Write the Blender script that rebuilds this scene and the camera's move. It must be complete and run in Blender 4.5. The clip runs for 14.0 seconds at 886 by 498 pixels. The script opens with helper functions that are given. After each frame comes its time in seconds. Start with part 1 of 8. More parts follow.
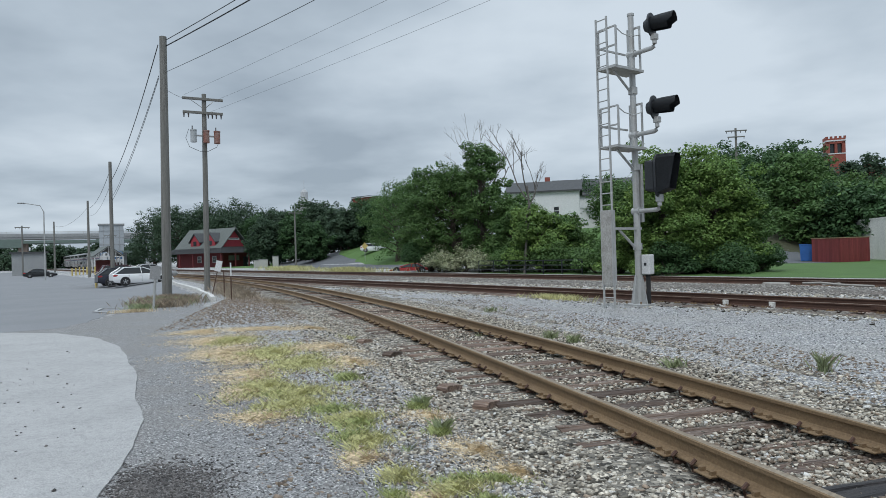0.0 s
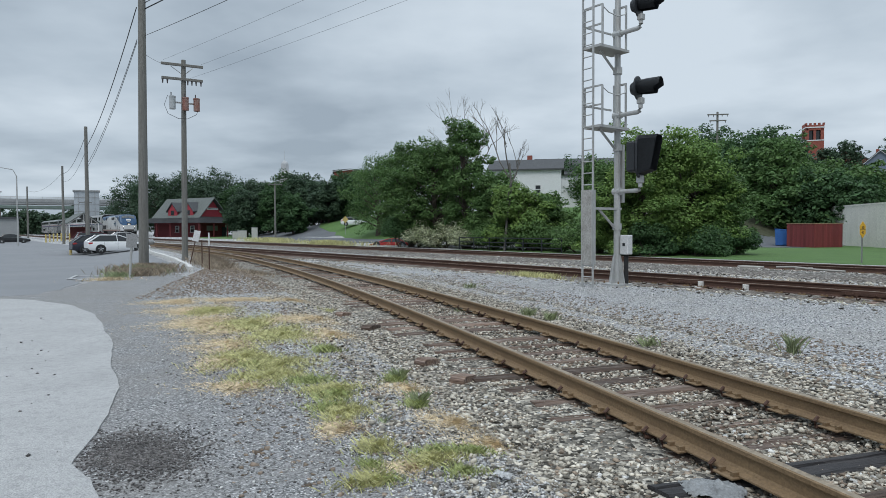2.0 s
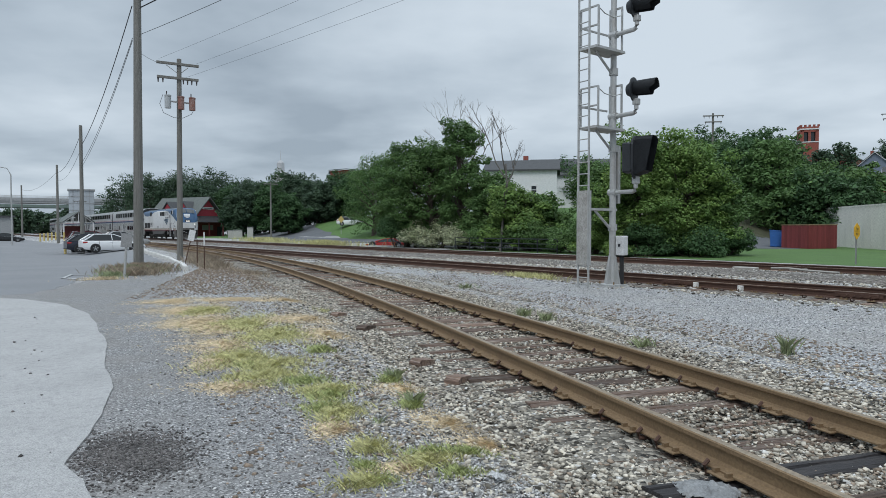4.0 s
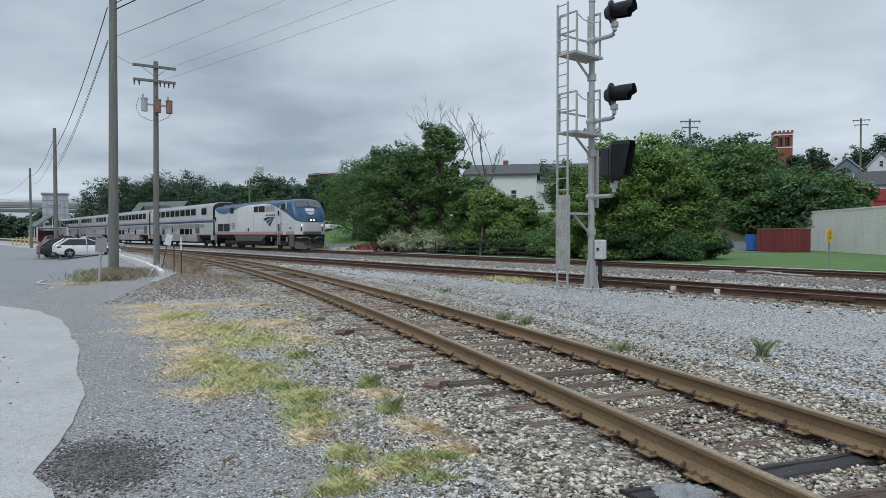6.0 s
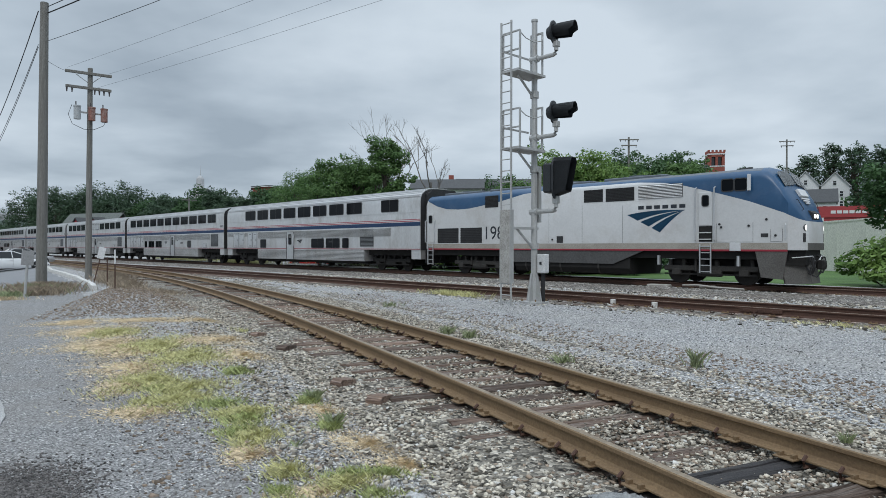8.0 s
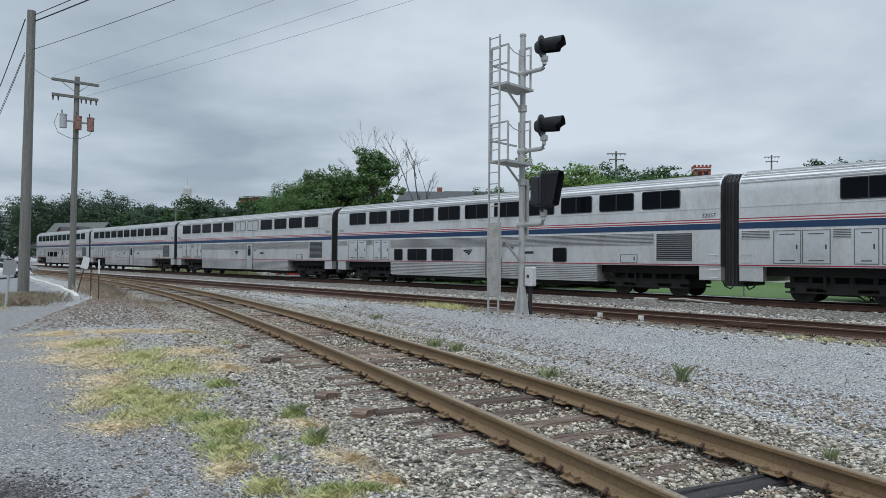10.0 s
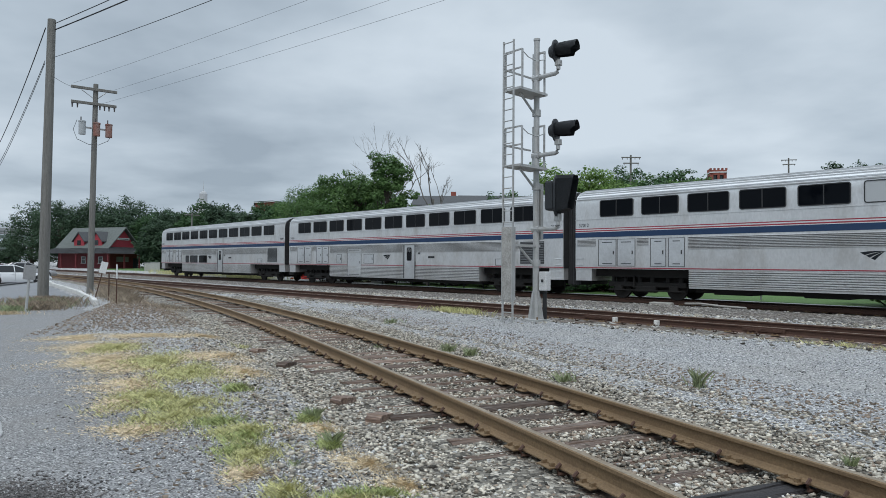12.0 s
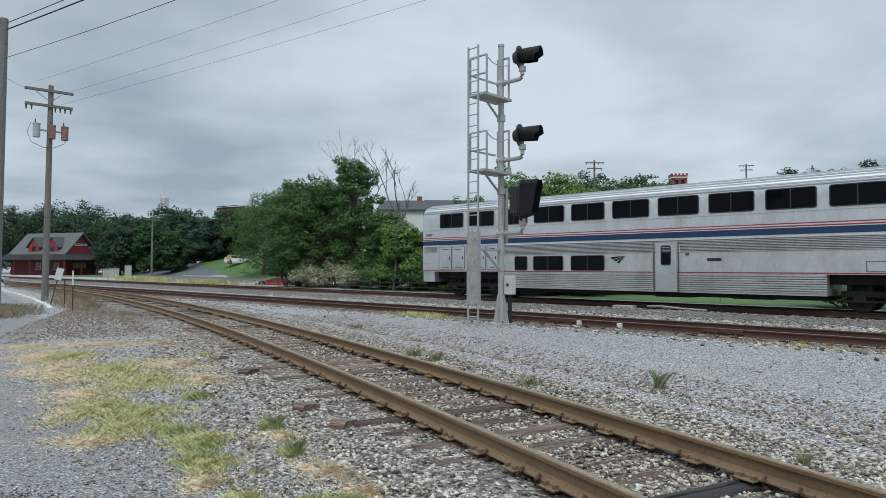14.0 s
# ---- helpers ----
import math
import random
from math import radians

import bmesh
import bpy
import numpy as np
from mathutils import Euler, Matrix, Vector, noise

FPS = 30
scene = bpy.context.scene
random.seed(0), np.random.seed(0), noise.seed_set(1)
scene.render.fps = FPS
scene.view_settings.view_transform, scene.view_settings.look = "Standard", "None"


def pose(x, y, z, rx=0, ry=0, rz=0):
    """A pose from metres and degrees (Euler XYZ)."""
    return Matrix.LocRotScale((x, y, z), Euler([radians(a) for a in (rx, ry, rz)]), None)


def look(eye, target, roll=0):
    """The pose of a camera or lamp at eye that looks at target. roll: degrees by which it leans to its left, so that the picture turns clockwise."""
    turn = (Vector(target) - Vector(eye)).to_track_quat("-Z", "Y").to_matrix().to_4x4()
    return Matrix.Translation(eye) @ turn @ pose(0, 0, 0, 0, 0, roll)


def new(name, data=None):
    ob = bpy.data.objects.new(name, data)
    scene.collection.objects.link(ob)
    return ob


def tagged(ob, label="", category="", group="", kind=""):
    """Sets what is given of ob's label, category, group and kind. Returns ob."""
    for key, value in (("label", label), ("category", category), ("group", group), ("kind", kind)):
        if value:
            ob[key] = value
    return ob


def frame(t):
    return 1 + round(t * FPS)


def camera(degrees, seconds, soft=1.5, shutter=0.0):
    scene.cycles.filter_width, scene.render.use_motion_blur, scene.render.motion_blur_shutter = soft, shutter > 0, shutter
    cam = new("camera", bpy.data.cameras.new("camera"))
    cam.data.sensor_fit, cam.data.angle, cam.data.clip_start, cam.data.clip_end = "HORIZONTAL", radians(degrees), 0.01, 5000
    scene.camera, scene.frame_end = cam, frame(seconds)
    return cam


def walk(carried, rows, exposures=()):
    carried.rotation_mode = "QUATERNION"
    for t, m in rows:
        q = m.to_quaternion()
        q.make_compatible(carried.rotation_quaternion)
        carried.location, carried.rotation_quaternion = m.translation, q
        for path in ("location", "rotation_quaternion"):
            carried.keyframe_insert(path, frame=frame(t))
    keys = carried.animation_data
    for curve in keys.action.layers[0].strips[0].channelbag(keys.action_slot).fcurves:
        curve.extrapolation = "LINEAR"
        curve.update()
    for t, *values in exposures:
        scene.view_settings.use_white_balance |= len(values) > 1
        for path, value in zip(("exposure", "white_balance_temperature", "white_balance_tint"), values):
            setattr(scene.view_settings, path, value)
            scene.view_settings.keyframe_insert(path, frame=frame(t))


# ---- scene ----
EYE = 1.6
cam = camera(68.44, 14.0, soft=0.6)
ROWS = [
    (0, -0.009, -0.001, 0.007, 0.167, 0.361, 1.724), (0.5, -0.007, -0.009, 0.008, -0.655, 1.124, 0.932),
    (1, -0.007, -0.002, 0.000, -1.360, 0.490, 0.429), (1.5, -0.010, 0.001, -0.005, -1.472, -1.022, 0.346),
    (2, -0.012, -0.016, -0.003, -1.534, -1.787, 0.263), (2.5, -0.010, -0.018, 0.003, -1.526, -1.796, 0.259),
    (5, 0, 0, -0.001, -2.600, -1.700, 0.050), (5.5, 0.007, 0.006, -0.001, -3.088, -1.491, 0.135),
    (6, 0.014, 0.004, -0.001, -3.609, -1.405, 0.128), (6.5, 0.016, 0.009, -0.002, -4.402, -1.054, -0.300),
    (7, 0.026, 0.007, -0.001, -5.471, -0.709, -0.447), (7.5, 0.036, 0.007, 0.005, -6.754, -0.515, -0.227),
    (8, 0.040, 0.004, -0.006, -8.381, -0.171, -0.084), (10.5, 0.062, 0.028, 0.006, -9.433, 1.031, -0.466),
    (11, 0.056, 0.020, 0.009, -8.877, 1.145, -0.453), (11.5, 0.051, 0.017, 0.008, -8.414, 1.243, -0.366),
    (12, 0.049, 0.011, 0.012, -8.210, 1.260, -0.423), (12.5, 0.053, 0.008, 0.010, -8.289, 1.369, -0.491),
    (13, 0.059, 0.013, 0.012, -8.557, 1.437, -0.318), (13.5, 0.062, 0.007, 0.012, -9.013, 1.559, -0.155),
    (14, 0.080, 0.013, 0.009, -11.143, 1.682, -0.139)]
walk(cam, [(t, pose(x, y, EYE + z, 90 + p, r, w)) for t, x, y, z, w, p, r in ROWS])

# ---- sky and sun: overcast ----
sky = bpy.data.worlds.new("sky")
scene.world = sky
sky.use_nodes = True


def overcast(w):
    nt = w.node_tree
    nd, lk = nt.nodes, nt.links
    nd.clear()
    out, bg = nd.new("ShaderNodeOutputWorld"), nd.new("ShaderNodeBackground")
    tc = nd.new("ShaderNodeTexCoord")
    sep = nd.new("ShaderNodeSeparateXYZ")
    lk.new(tc.outputs["Generated"], sep.inputs[0])

    def m(op, a, b=None, c=None):
        n = nd.new("ShaderNodeMath")
        n.operation = op
        for i, v in enumerate((a, b, c)):
            if v is None:
                continue
            if isinstance(v, (int, float)):
                n.inputs[i].default_value = v
            else:
                lk.new(v, n.inputs[i])
        return n.outputs[0]
    up = m("MAXIMUM", sep.outputs[2], 0.0)
    den = m("ADD", up, 0.16)
    comb = nd.new("ShaderNodeCombineXYZ")
    lk.new(m("DIVIDE", sep.outputs[0], den), comb.inputs[0])
    lk.new(m("DIVIDE", sep.outputs[1], den), comb.inputs[1])

    def cloud(scale, detail, rough, off):
        n = nd.new("ShaderNodeTexNoise")
        n.inputs["Scale"].default_value, n.inputs["Detail"].default_value, n.inputs["Roughness"].default_value = scale, detail, rough
        mp = nd.new("ShaderNodeMapping")
        mp.inputs["Location"].default_value = off
        lk.new(comb.outputs[0], mp.inputs[0])
        lk.new(mp.outputs[0], n.inputs["Vector"])
        return n.outputs["Fac"]
    big, small = cloud(0.42, 3, 0.42, (2.4, 5.2, 0)), cloud(1.3, 5, 0.48, (7.0, 2.2, 0))
    f = m("ADD", m("MULTIPLY", big, 0.54), m("MULTIPLY", small, 0.46))
    ramp = nd.new("ShaderNodeValToRGB")
    lk.new(f, ramp.inputs[0])
    el = ramp.color_ramp.elements
    el[0].position, el[0].color = 0.395, (0.4, 0.485, 0.575, 1)
    el[1].position, el[1].color = 0.6, (0.76, 0.865, 0.965, 1)
    e = el.new(0.49)
    e.color = (0.565, 0.665, 0.765, 1)
    # overcast skies are brighter overhead
    gain = m("ADD", 0.86, m("MULTIPLY", m("MAXIMUM", m("SUBTRACT", up, 0.38), 0.0), 2.6))
    sc = nd.new("ShaderNodeVectorMath")
    sc.operation = "SCALE"
    lk.new(ramp.outputs[0], sc.inputs[0])
    lk.new(gain, sc.inputs["Scale"])
    st = nd.new("ShaderNodeTexSky")
    st.sky_type, st.sun_disc, st.sun_elevation, st.sun_rotation = "NISHITA", False, radians(50), radians(200)
    low = nd.new("ShaderNodeVectorMath")
    low.operation = "SCALE"
    lk.new(st.outputs[0], low.inputs[0])
    low.inputs["Scale"].default_value = 0.06
    mix = nd.new("ShaderNodeMix")
    mix.data_type = "RGBA"
    mix.inputs[0].default_value = 0.93
    lk.new(low.outputs[0], mix.inputs[6])
    lk.new(sc.outputs[0], mix.inputs[7])
    lk.new(mix.outputs[2], bg.inputs[0])
    bg.inputs[1].default_value = 1.0
    lk.new(bg.outputs[0], out.inputs[0])


overcast(sky)
sun = new("sun", bpy.data.lights.new("sun", "SUN"))
sun.data.energy, sun.data.angle, sun.data.color = 1.15, radians(25), (1.0, 0.97, 0.93)
sun.matrix_world = look((-20, -60, 80), (0, 0, 0))
scene.view_settings.exposure = 0.0

# ---- materials ----
def mat(name, a, b=None, rough=0.7, metal=0.0, scale=8.0, fine=60.0, bump=0.15, spread=0.5, grain=0.35, spec=0.5, stretch=None, rnd=0.0, dirt=None, dirt_scale=1.3, dirt_amt=0.5):
    """Two colours mixed by broad noise, dirt patches, fine grain and relief. rnd: brightness spread from piece to piece."""
    m = bpy.data.materials.new(name)
    m.use_nodes = True
    nt = m.node_tree
    nd, lk = nt.nodes, nt.links
    p = nd["Principled BSDF"]
    b = b or tuple(c * 0.75 for c in a)
    tc = nd.new("ShaderNodeTexCoord")
    src = tc.outputs["Object"]
    if stretch:
        mp = nd.new("ShaderNodeMapping")
        mp.inputs["Scale"].default_value = stretch
        lk.new(src, mp.inputs[0])
        src = mp.outputs[0]

    def noise_fac(sc, det, rg=0.6):
        n = nd.new("ShaderNodeTexNoise")
        n.inputs["Scale"].default_value, n.inputs["Detail"].default_value, n.inputs["Roughness"].default_value = sc, det, rg
        lk.new(src, n.inputs["Vector"])
        return n.outputs["Fac"]

    def mixc(fac, c1, c2, kind="MIX"):
        x = nd.new("ShaderNodeMix")
        x.data_type, x.blend_type = "RGBA", kind
        for i, v in ((0, fac), (6, c1), (7, c2)):
            if isinstance(v, float):
                x.inputs[i].default_value = v
            elif isinstance(v, tuple):
                x.inputs[i].default_value = (*v, 1)
            else:
                lk.new(v, x.inputs[i])
        return x.outputs[2]

    def ramp(fac, lo, hi):
        r = nd.new("ShaderNodeMapRange")
        r.inputs[1].default_value, r.inputs[2].default_value = lo, hi
        lk.new(fac, r.inputs[0])
        return r.outputs[0]
    col = mixc(ramp(noise_fac(scale, 4), 0.5 - spread / 2, 0.5 + spread / 2), a, b)
    if dirt:
        k = nd.new("ShaderNodeMath")
        k.operation = "MULTIPLY"
        lk.new(ramp(noise_fac(dirt_scale, 5, 0.7), 0.48, 0.72), k.inputs[0])
        k.inputs[1].default_value = dirt_amt
        col = mixc(k.outputs[0], col, dirt)
    fn = noise_fac(fine, 3)
    g = nd.new("ShaderNodeMapRange")
    g.inputs[1].default_value, g.inputs[2].default_value = 0.25, 0.75
    g.inputs[3].default_value, g.inputs[4].default_value = 1 - grain, 1 + grain
    lk.new(fn, g.inputs[0])
    hs = nd.new("ShaderNodeHueSaturation")
    lk.new(col, hs.inputs["Color"])
    val = g.outputs[0]
    if rnd:
        oi = nd.new("ShaderNodeObjectInfo")
        isl = nd.new("ShaderNodeNewGeometry")
        ad = nd.new("ShaderNodeMath")
        ad.operation = "ADD"
        lk.new(oi.outputs["Random"], ad.inputs[0])
        lk.new(isl.outputs["Random Per Island"], ad.inputs[1])
        fr = nd.new("ShaderNodeMath")
        fr.operation = "FRACT"
        lk.new(ad.outputs[0], fr.inputs[0])
        rr = nd.new("ShaderNodeMapRange")
        rr.inputs[3].default_value, rr.inputs[4].default_value = 1 - rnd, 1 + rnd
        lk.new(fr.outputs[0], rr.inputs[0])
        mu = nd.new("ShaderNodeMath")
        mu.operation = "MULTIPLY"
        lk.new(val, mu.inputs[0])
        lk.new(rr.outputs[0], mu.inputs[1])
        val = mu.outputs[0]
    lk.new(val, hs.inputs["Value"])
    lk.new(hs.outputs[0], p.inputs["Base Color"])
    p.inputs["Roughness"].default_value, p.inputs["Metallic"].default_value = rough, metal
    p.inputs["Specular IOR Level"].default_value = spec
    if bump:
        bp = nd.new("ShaderNodeBump")
        bp.inputs["Strength"].default_value, bp.inputs["Distance"].default_value = bump, 0.02
        lk.new(fn, bp.inputs["Height"])
        lk.new(bp.outputs[0], p.inputs["Normal"])
    return m


def pebbles(name, stops, size, bump, blotch, blotch_scale=0.35, blotch_amt=0.6):
    """Loose stone seen as cells: each cell its own grey, dark joints in the relief, blotches of dust."""
    m = bpy.data.materials.new(name)
    m.use_nodes = True
    nd, lk = m.node_tree.nodes, m.node_tree.links
    p = nd["Principled BSDF"]
    tc = nd.new("ShaderNodeTexCoord")
    v = nd.new("ShaderNodeTexVoronoi")
    v.inputs["Scale"].default_value = 1 / size
    lk.new(tc.outputs["Object"], v.inputs["Vector"])
    sep = nd.new("ShaderNodeSeparateColor")
    lk.new(v.outputs["Color"], sep.inputs[0])
    r = nd.new("ShaderNodeValToRGB")
    lk.new(sep.outputs[0], r.inputs[0])
    el = r.color_ramp.elements
    for i, (pos, c) in enumerate(stops):
        e = el[i] if i < 2 else el.new(pos)
        e.position, e.color = pos, (*c, 1)
    n = nd.new("ShaderNodeTexNoise")
    n.inputs["Scale"].default_value, n.inputs["Detail"].default_value, n.inputs["Roughness"].default_value = blotch_scale, 7, 0.65
    lk.new(tc.outputs["Object"], n.inputs["Vector"])
    k = nd.new("ShaderNodeMapRange")
    k.inputs[1].default_value, k.inputs[2].default_value, k.inputs[4].default_value = 0.42, 0.7, blotch_amt
    lk.new(n.outputs["Fac"], k.inputs[0])
    x = nd.new("ShaderNodeMix")
    x.data_type = "RGBA"
    lk.new(k.outputs[0], x.inputs[0])
    lk.new(r.outputs[0], x.inputs[6])
    x.inputs[7].default_value = (*blotch, 1)
    lk.new(x.outputs[2], p.inputs["Base Color"])
    p.inputs["Roughness"].default_value = 0.9
    p.inputs["Specular IOR Level"].default_value = 0.25
    b = nd.new("ShaderNodeBump")
    b.inputs["Strength"].default_value, b.inputs["Distance"].default_value = bump, size
    b.invert = True
    lk.new(v.outputs["Distance"], b.inputs["Height"])
    lk.new(b.outputs[0], p.inputs["Normal"])
    return m


def leafy(name, a, b, rnd=0.28):
    """Leaf paint with some light let through the blade."""
    m = mat(name, a, b, rough=0.6, scale=0.55, fine=3, bump=0, spread=0.35, grain=0.22, rnd=rnd, spec=0.2)
    nd, lk = m.node_tree.nodes, m.node_tree.links
    p, out = nd["Principled BSDF"], nd["Material Output"]
    col = p.inputs["Base Color"].links[0].from_socket
    tr = nd.new("ShaderNodeBsdfTranslucent")
    lk.new(col, tr.inputs["Color"])
    mx = nd.new("ShaderNodeMixShader")
    mx.inputs[0].default_value = 0.3
    lk.new(p.outputs[0], mx.inputs[1])
    lk.new(tr.outputs[0], mx.inputs[2])
    lk.new(mx.outputs[0], out.inputs["Surface"])
    return m


def glass_mat(name, tint, rough=0.06, gloss=0.6):
    m = bpy.data.materials.new(name)
    m.use_nodes = True
    p = m.node_tree.nodes["Principled BSDF"]
    p.inputs["Base Color"].default_value, p.inputs["Roughness"].default_value = (*tint, 1), rough
    p.inputs["Specular IOR Level"].default_value = gloss
    return m


def glow(name, c, s):
    m = bpy.data.materials.new(name)
    m.use_nodes = True
    p = m.node_tree.nodes["Principled BSDF"]
    p.inputs["Base Color"].default_value = (*c, 1)
    p.inputs["Emission Color"].default_value, p.inputs["Emission Strength"].default_value = (*c, 1), s
    return m


GRAVEL = pebbles("fine_gravel", [(0.0, (0.055, 0.058, 0.064)), (1.0, (0.84, 0.83, 0.81)), (0.3, (0.25, 0.252, 0.258)), (0.8, (0.44, 0.438, 0.436))], 0.022, 1.0, (0.33, 0.312, 0.285), 0.5, 0.5)
BALLAST = pebbles("coarse_ballast", [(0.0, (0.025, 0.024, 0.022)), (1.0, (0.66, 0.61, 0.53)), (0.4, (0.15, 0.138, 0.118)), (0.8, (0.34, 0.31, 0.262))], 0.042, 1.0, (0.14, 0.115, 0.095), 0.6, 0.5)
GREY_BALLAST = pebbles("mixed_grey_ballast", [(0.0, (0.02, 0.019, 0.018)), (1.0, (0.66, 0.62, 0.57)), (0.4, (0.1, 0.093, 0.085)), (0.8, (0.26, 0.24, 0.215))], 0.06, 1.0, (0.13, 0.1, 0.08), 0.5, 0.65)
RUSTY_BALLAST = pebbles("rust_stained_ballast", [(0.0, (0.05, 0.045, 0.04)), (1.0, (0.46, 0.43, 0.39)), (0.4, (0.16, 0.14, 0.12)), (0.8, (0.27, 0.24, 0.2))], 0.05, 1.0, (0.15, 0.1, 0.075), 0.9, 0.7)
STONE = mat("ballast_stone", (0.43, 0.395, 0.335), (0.25, 0.225, 0.185), rough=0.9, scale=3, fine=40, bump=0.3, grain=0.3, rnd=0.9, spec=0.2)
STONE_WARM = mat("ballast_stone_warm", (0.28, 0.225, 0.175), (0.17, 0.13, 0.1), rough=0.9, scale=3, fine=40, bump=0.3, grain=0.3, rnd=0.5, spec=0.2)
CHIP = mat("gravel_chip", (0.47, 0.462, 0.448), (0.26, 0.255, 0.247), rough=0.9, scale=3, fine=50, bump=0.2, grain=0.3, rnd=0.9, spec=0.2)
ASPHALT = mat("old_asphalt", (0.21, 0.213, 0.222), (0.165, 0.17, 0.178), rough=0.88, scale=0.5, fine=140, bump=0.3, grain=0.3, dirt=(0.26, 0.26, 0.263), dirt_scale=0.25)
CONCRETE = mat("pale_concrete_pavement", (0.4, 0.395, 0.39), (0.33, 0.328, 0.323), rough=0.9, scale=1.2, fine=90, bump=0.5, grain=0.45, dirt=(0.2, 0.2, 0.2), dirt_scale=14, dirt_amt=0.55)
TAR = pebbles("dark_tar_gravel", [(0.0, (0.06, 0.06, 0.06)), (1.0, (0.66, 0.65, 0.64)), (0.4, (0.2, 0.199, 0.2)), (0.9, (0.34, 0.337, 0.335))], 0.012, 0.7, (0.22, 0.208, 0.195), 0.9, 0.65)
TAR_DARK = pebbles("black_broken_tar", [(0.0, (0.05, 0.05, 0.053)), (1.0, (0.4, 0.4, 0.4)), (0.5, (0.1, 0.1, 0.105)), (0.9, (0.16, 0.16, 0.165))], 0.016, 0.9, (0.1, 0.097, 0.1), 1.5, 0.6)
ROAD = mat("street_asphalt", (0.11, 0.115, 0.125), (0.08, 0.085, 0.09), rough=0.85, scale=0.3, fine=60, bump=0.1)
GRASS_GROUND = mat("mown_grass", (0.075, 0.15, 0.03), (0.05, 0.105, 0.022), rough=0.9, scale=0.4, fine=30, bump=0.5, grain=0.4)
RUST = mat("rusty_rail_steel", (0.235, 0.16, 0.088), (0.165, 0.108, 0.062), rough=0.75, metal=0.2, scale=4, fine=50, bump=0.25, grain=0.25, dirt=(0.28, 0.19, 0.1), dirt_scale=2.0)
RUST_DARK = mat("dark_rusty_rail_steel", (0.1, 0.052, 0.036), (0.07, 0.037, 0.027), rough=0.75, metal=0.2, scale=4, fine=50, bump=0.25, grain=0.25)
RAIL_TOP = mat("worn_rail_head", (0.31, 0.25, 0.18), (0.2, 0.15, 0.1), rough=0.5, metal=0.5, scale=2, fine=30, bump=0.05)
TIE = mat("weathered_tie_wood", (0.2, 0.135, 0.1), (0.085, 0.055, 0.044), rough=0.9, scale=3, fine=9, bump=1.0, stretch=(9, 0.7, 7), grain=0.55, rnd=0.5, spread=0.35, dirt=(0.36, 0.31, 0.27), dirt_scale=1.2, dirt_amt=0.75)
TIE_BLACK = mat("black_creosoted_tie_wood", (0.028, 0.025, 0.027), (0.015, 0.014, 0.015), rough=0.75, scale=3, fine=9, bump=0.8, stretch=(9, 0.7, 7), grain=0.4, dirt=(0.08, 0.07, 0.065), dirt_scale=2.0)
GALV = mat("galvanised_steel", (0.47, 0.475, 0.47), (0.37, 0.375, 0.37), rough=0.5, metal=0.35, scale=3, fine=30, bump=0.05, grain=0.1, dirt=(0.3, 0.27, 0.23), dirt_scale=2.5, dirt_amt=0.4)
BELLOWS_T = mat("tyre_rubber", (0.02, 0.02, 0.021), rough=0.85, bump=0.05)
BLACK = mat("black_signal_paint", (0.012, 0.015, 0.019), (0.02, 0.023, 0.027), rough=0.55, scale=5, fine=40, bump=0.05)
WOOD_POLE = mat("grey_weathered_pole_wood", (0.205, 0.2, 0.185), (0.14, 0.137, 0.126), rough=0.9, scale=2, fine=14, bump=0.5, stretch=(9, 9, 0.5), grain=0.35, dirt=(0.12, 0.115, 0.1), dirt_scale=1.0)
WIRE = mat("black_cable", (0.02, 0.021, 0.023), rough=0.6, bump=0)
BARK = mat("tree_bark", (0.1, 0.08, 0.062), (0.055, 0.045, 0.036), rough=0.95, scale=3, fine=12, bump=0.8, stretch=(4, 4, 1))
DEADWOOD = mat("bare_grey_wood", (0.2, 0.185, 0.17), (0.13, 0.12, 0.11), rough=0.95, scale=3, fine=12, bump=0.4)
LEAF = leafy("green_leaves", (0.125, 0.21, 0.07), (0.075, 0.145, 0.048))
LEAF_BRIGHT = leafy("bright_green_leaves", (0.2, 0.3, 0.08), (0.105, 0.19, 0.055), rnd=0.34)
LEAF_DARK = leafy("dark_green_leaves", (0.07, 0.135, 0.052), (0.044, 0.092, 0.038))
# distance haze is mixed into this leaf colour
LEAF_FAR = leafy("hazy_far_green_leaves", (0.07, 0.115, 0.065), (0.05, 0.085, 0.052), rnd=0.2)
FLOWER = leafy("pale_flowering_leaves", (0.52, 0.53, 0.38), (0.16, 0.22, 0.08), rnd=0.6)
STEEL_CAR = mat("fluted_stainless_steel", (0.67, 0.672, 0.67), (0.57, 0.573, 0.574), rough=0.38, metal=0.65, scale=0.8, fine=14, bump=0.04, grain=0.09, stretch=(1, 1, 0.45), dirt=(0.36, 0.33, 0.295), dirt_scale=0.9, dirt_amt=0.5)

# ---- building helpers ----
YAW = radians(35.1)
UX, UY = -math.sin(YAW), math.cos(YAW)      # along the main line, away from the eye
NX, NY = math.cos(YAW), math.sin(YAW)       # across it
TRAIN_N, FRONT_N = 26.85, 17.45


def sn(s, n, z=0.0):
    return Vector((UX * s + NX * n, UY * s + NY * n, z))


def to_sn(x, y):
    return UX * x + UY * y, NX * x + NY * y


def smooth(v):
    v = min(1.0, max(0.0, v))
    return v * v * (3 - 2 * v)


def siding(s):
    """Centre line of the curving siding, n at s: it eases into the front main track."""
    if s > 96:
        return FRONT_N
    if s > 40:
        return 13.8 + 0.131 * (s - 40) - 0.131 / 112 * (s - 40) ** 2
    return 4.135 + 0.3522 * s - 0.002763 * s * s


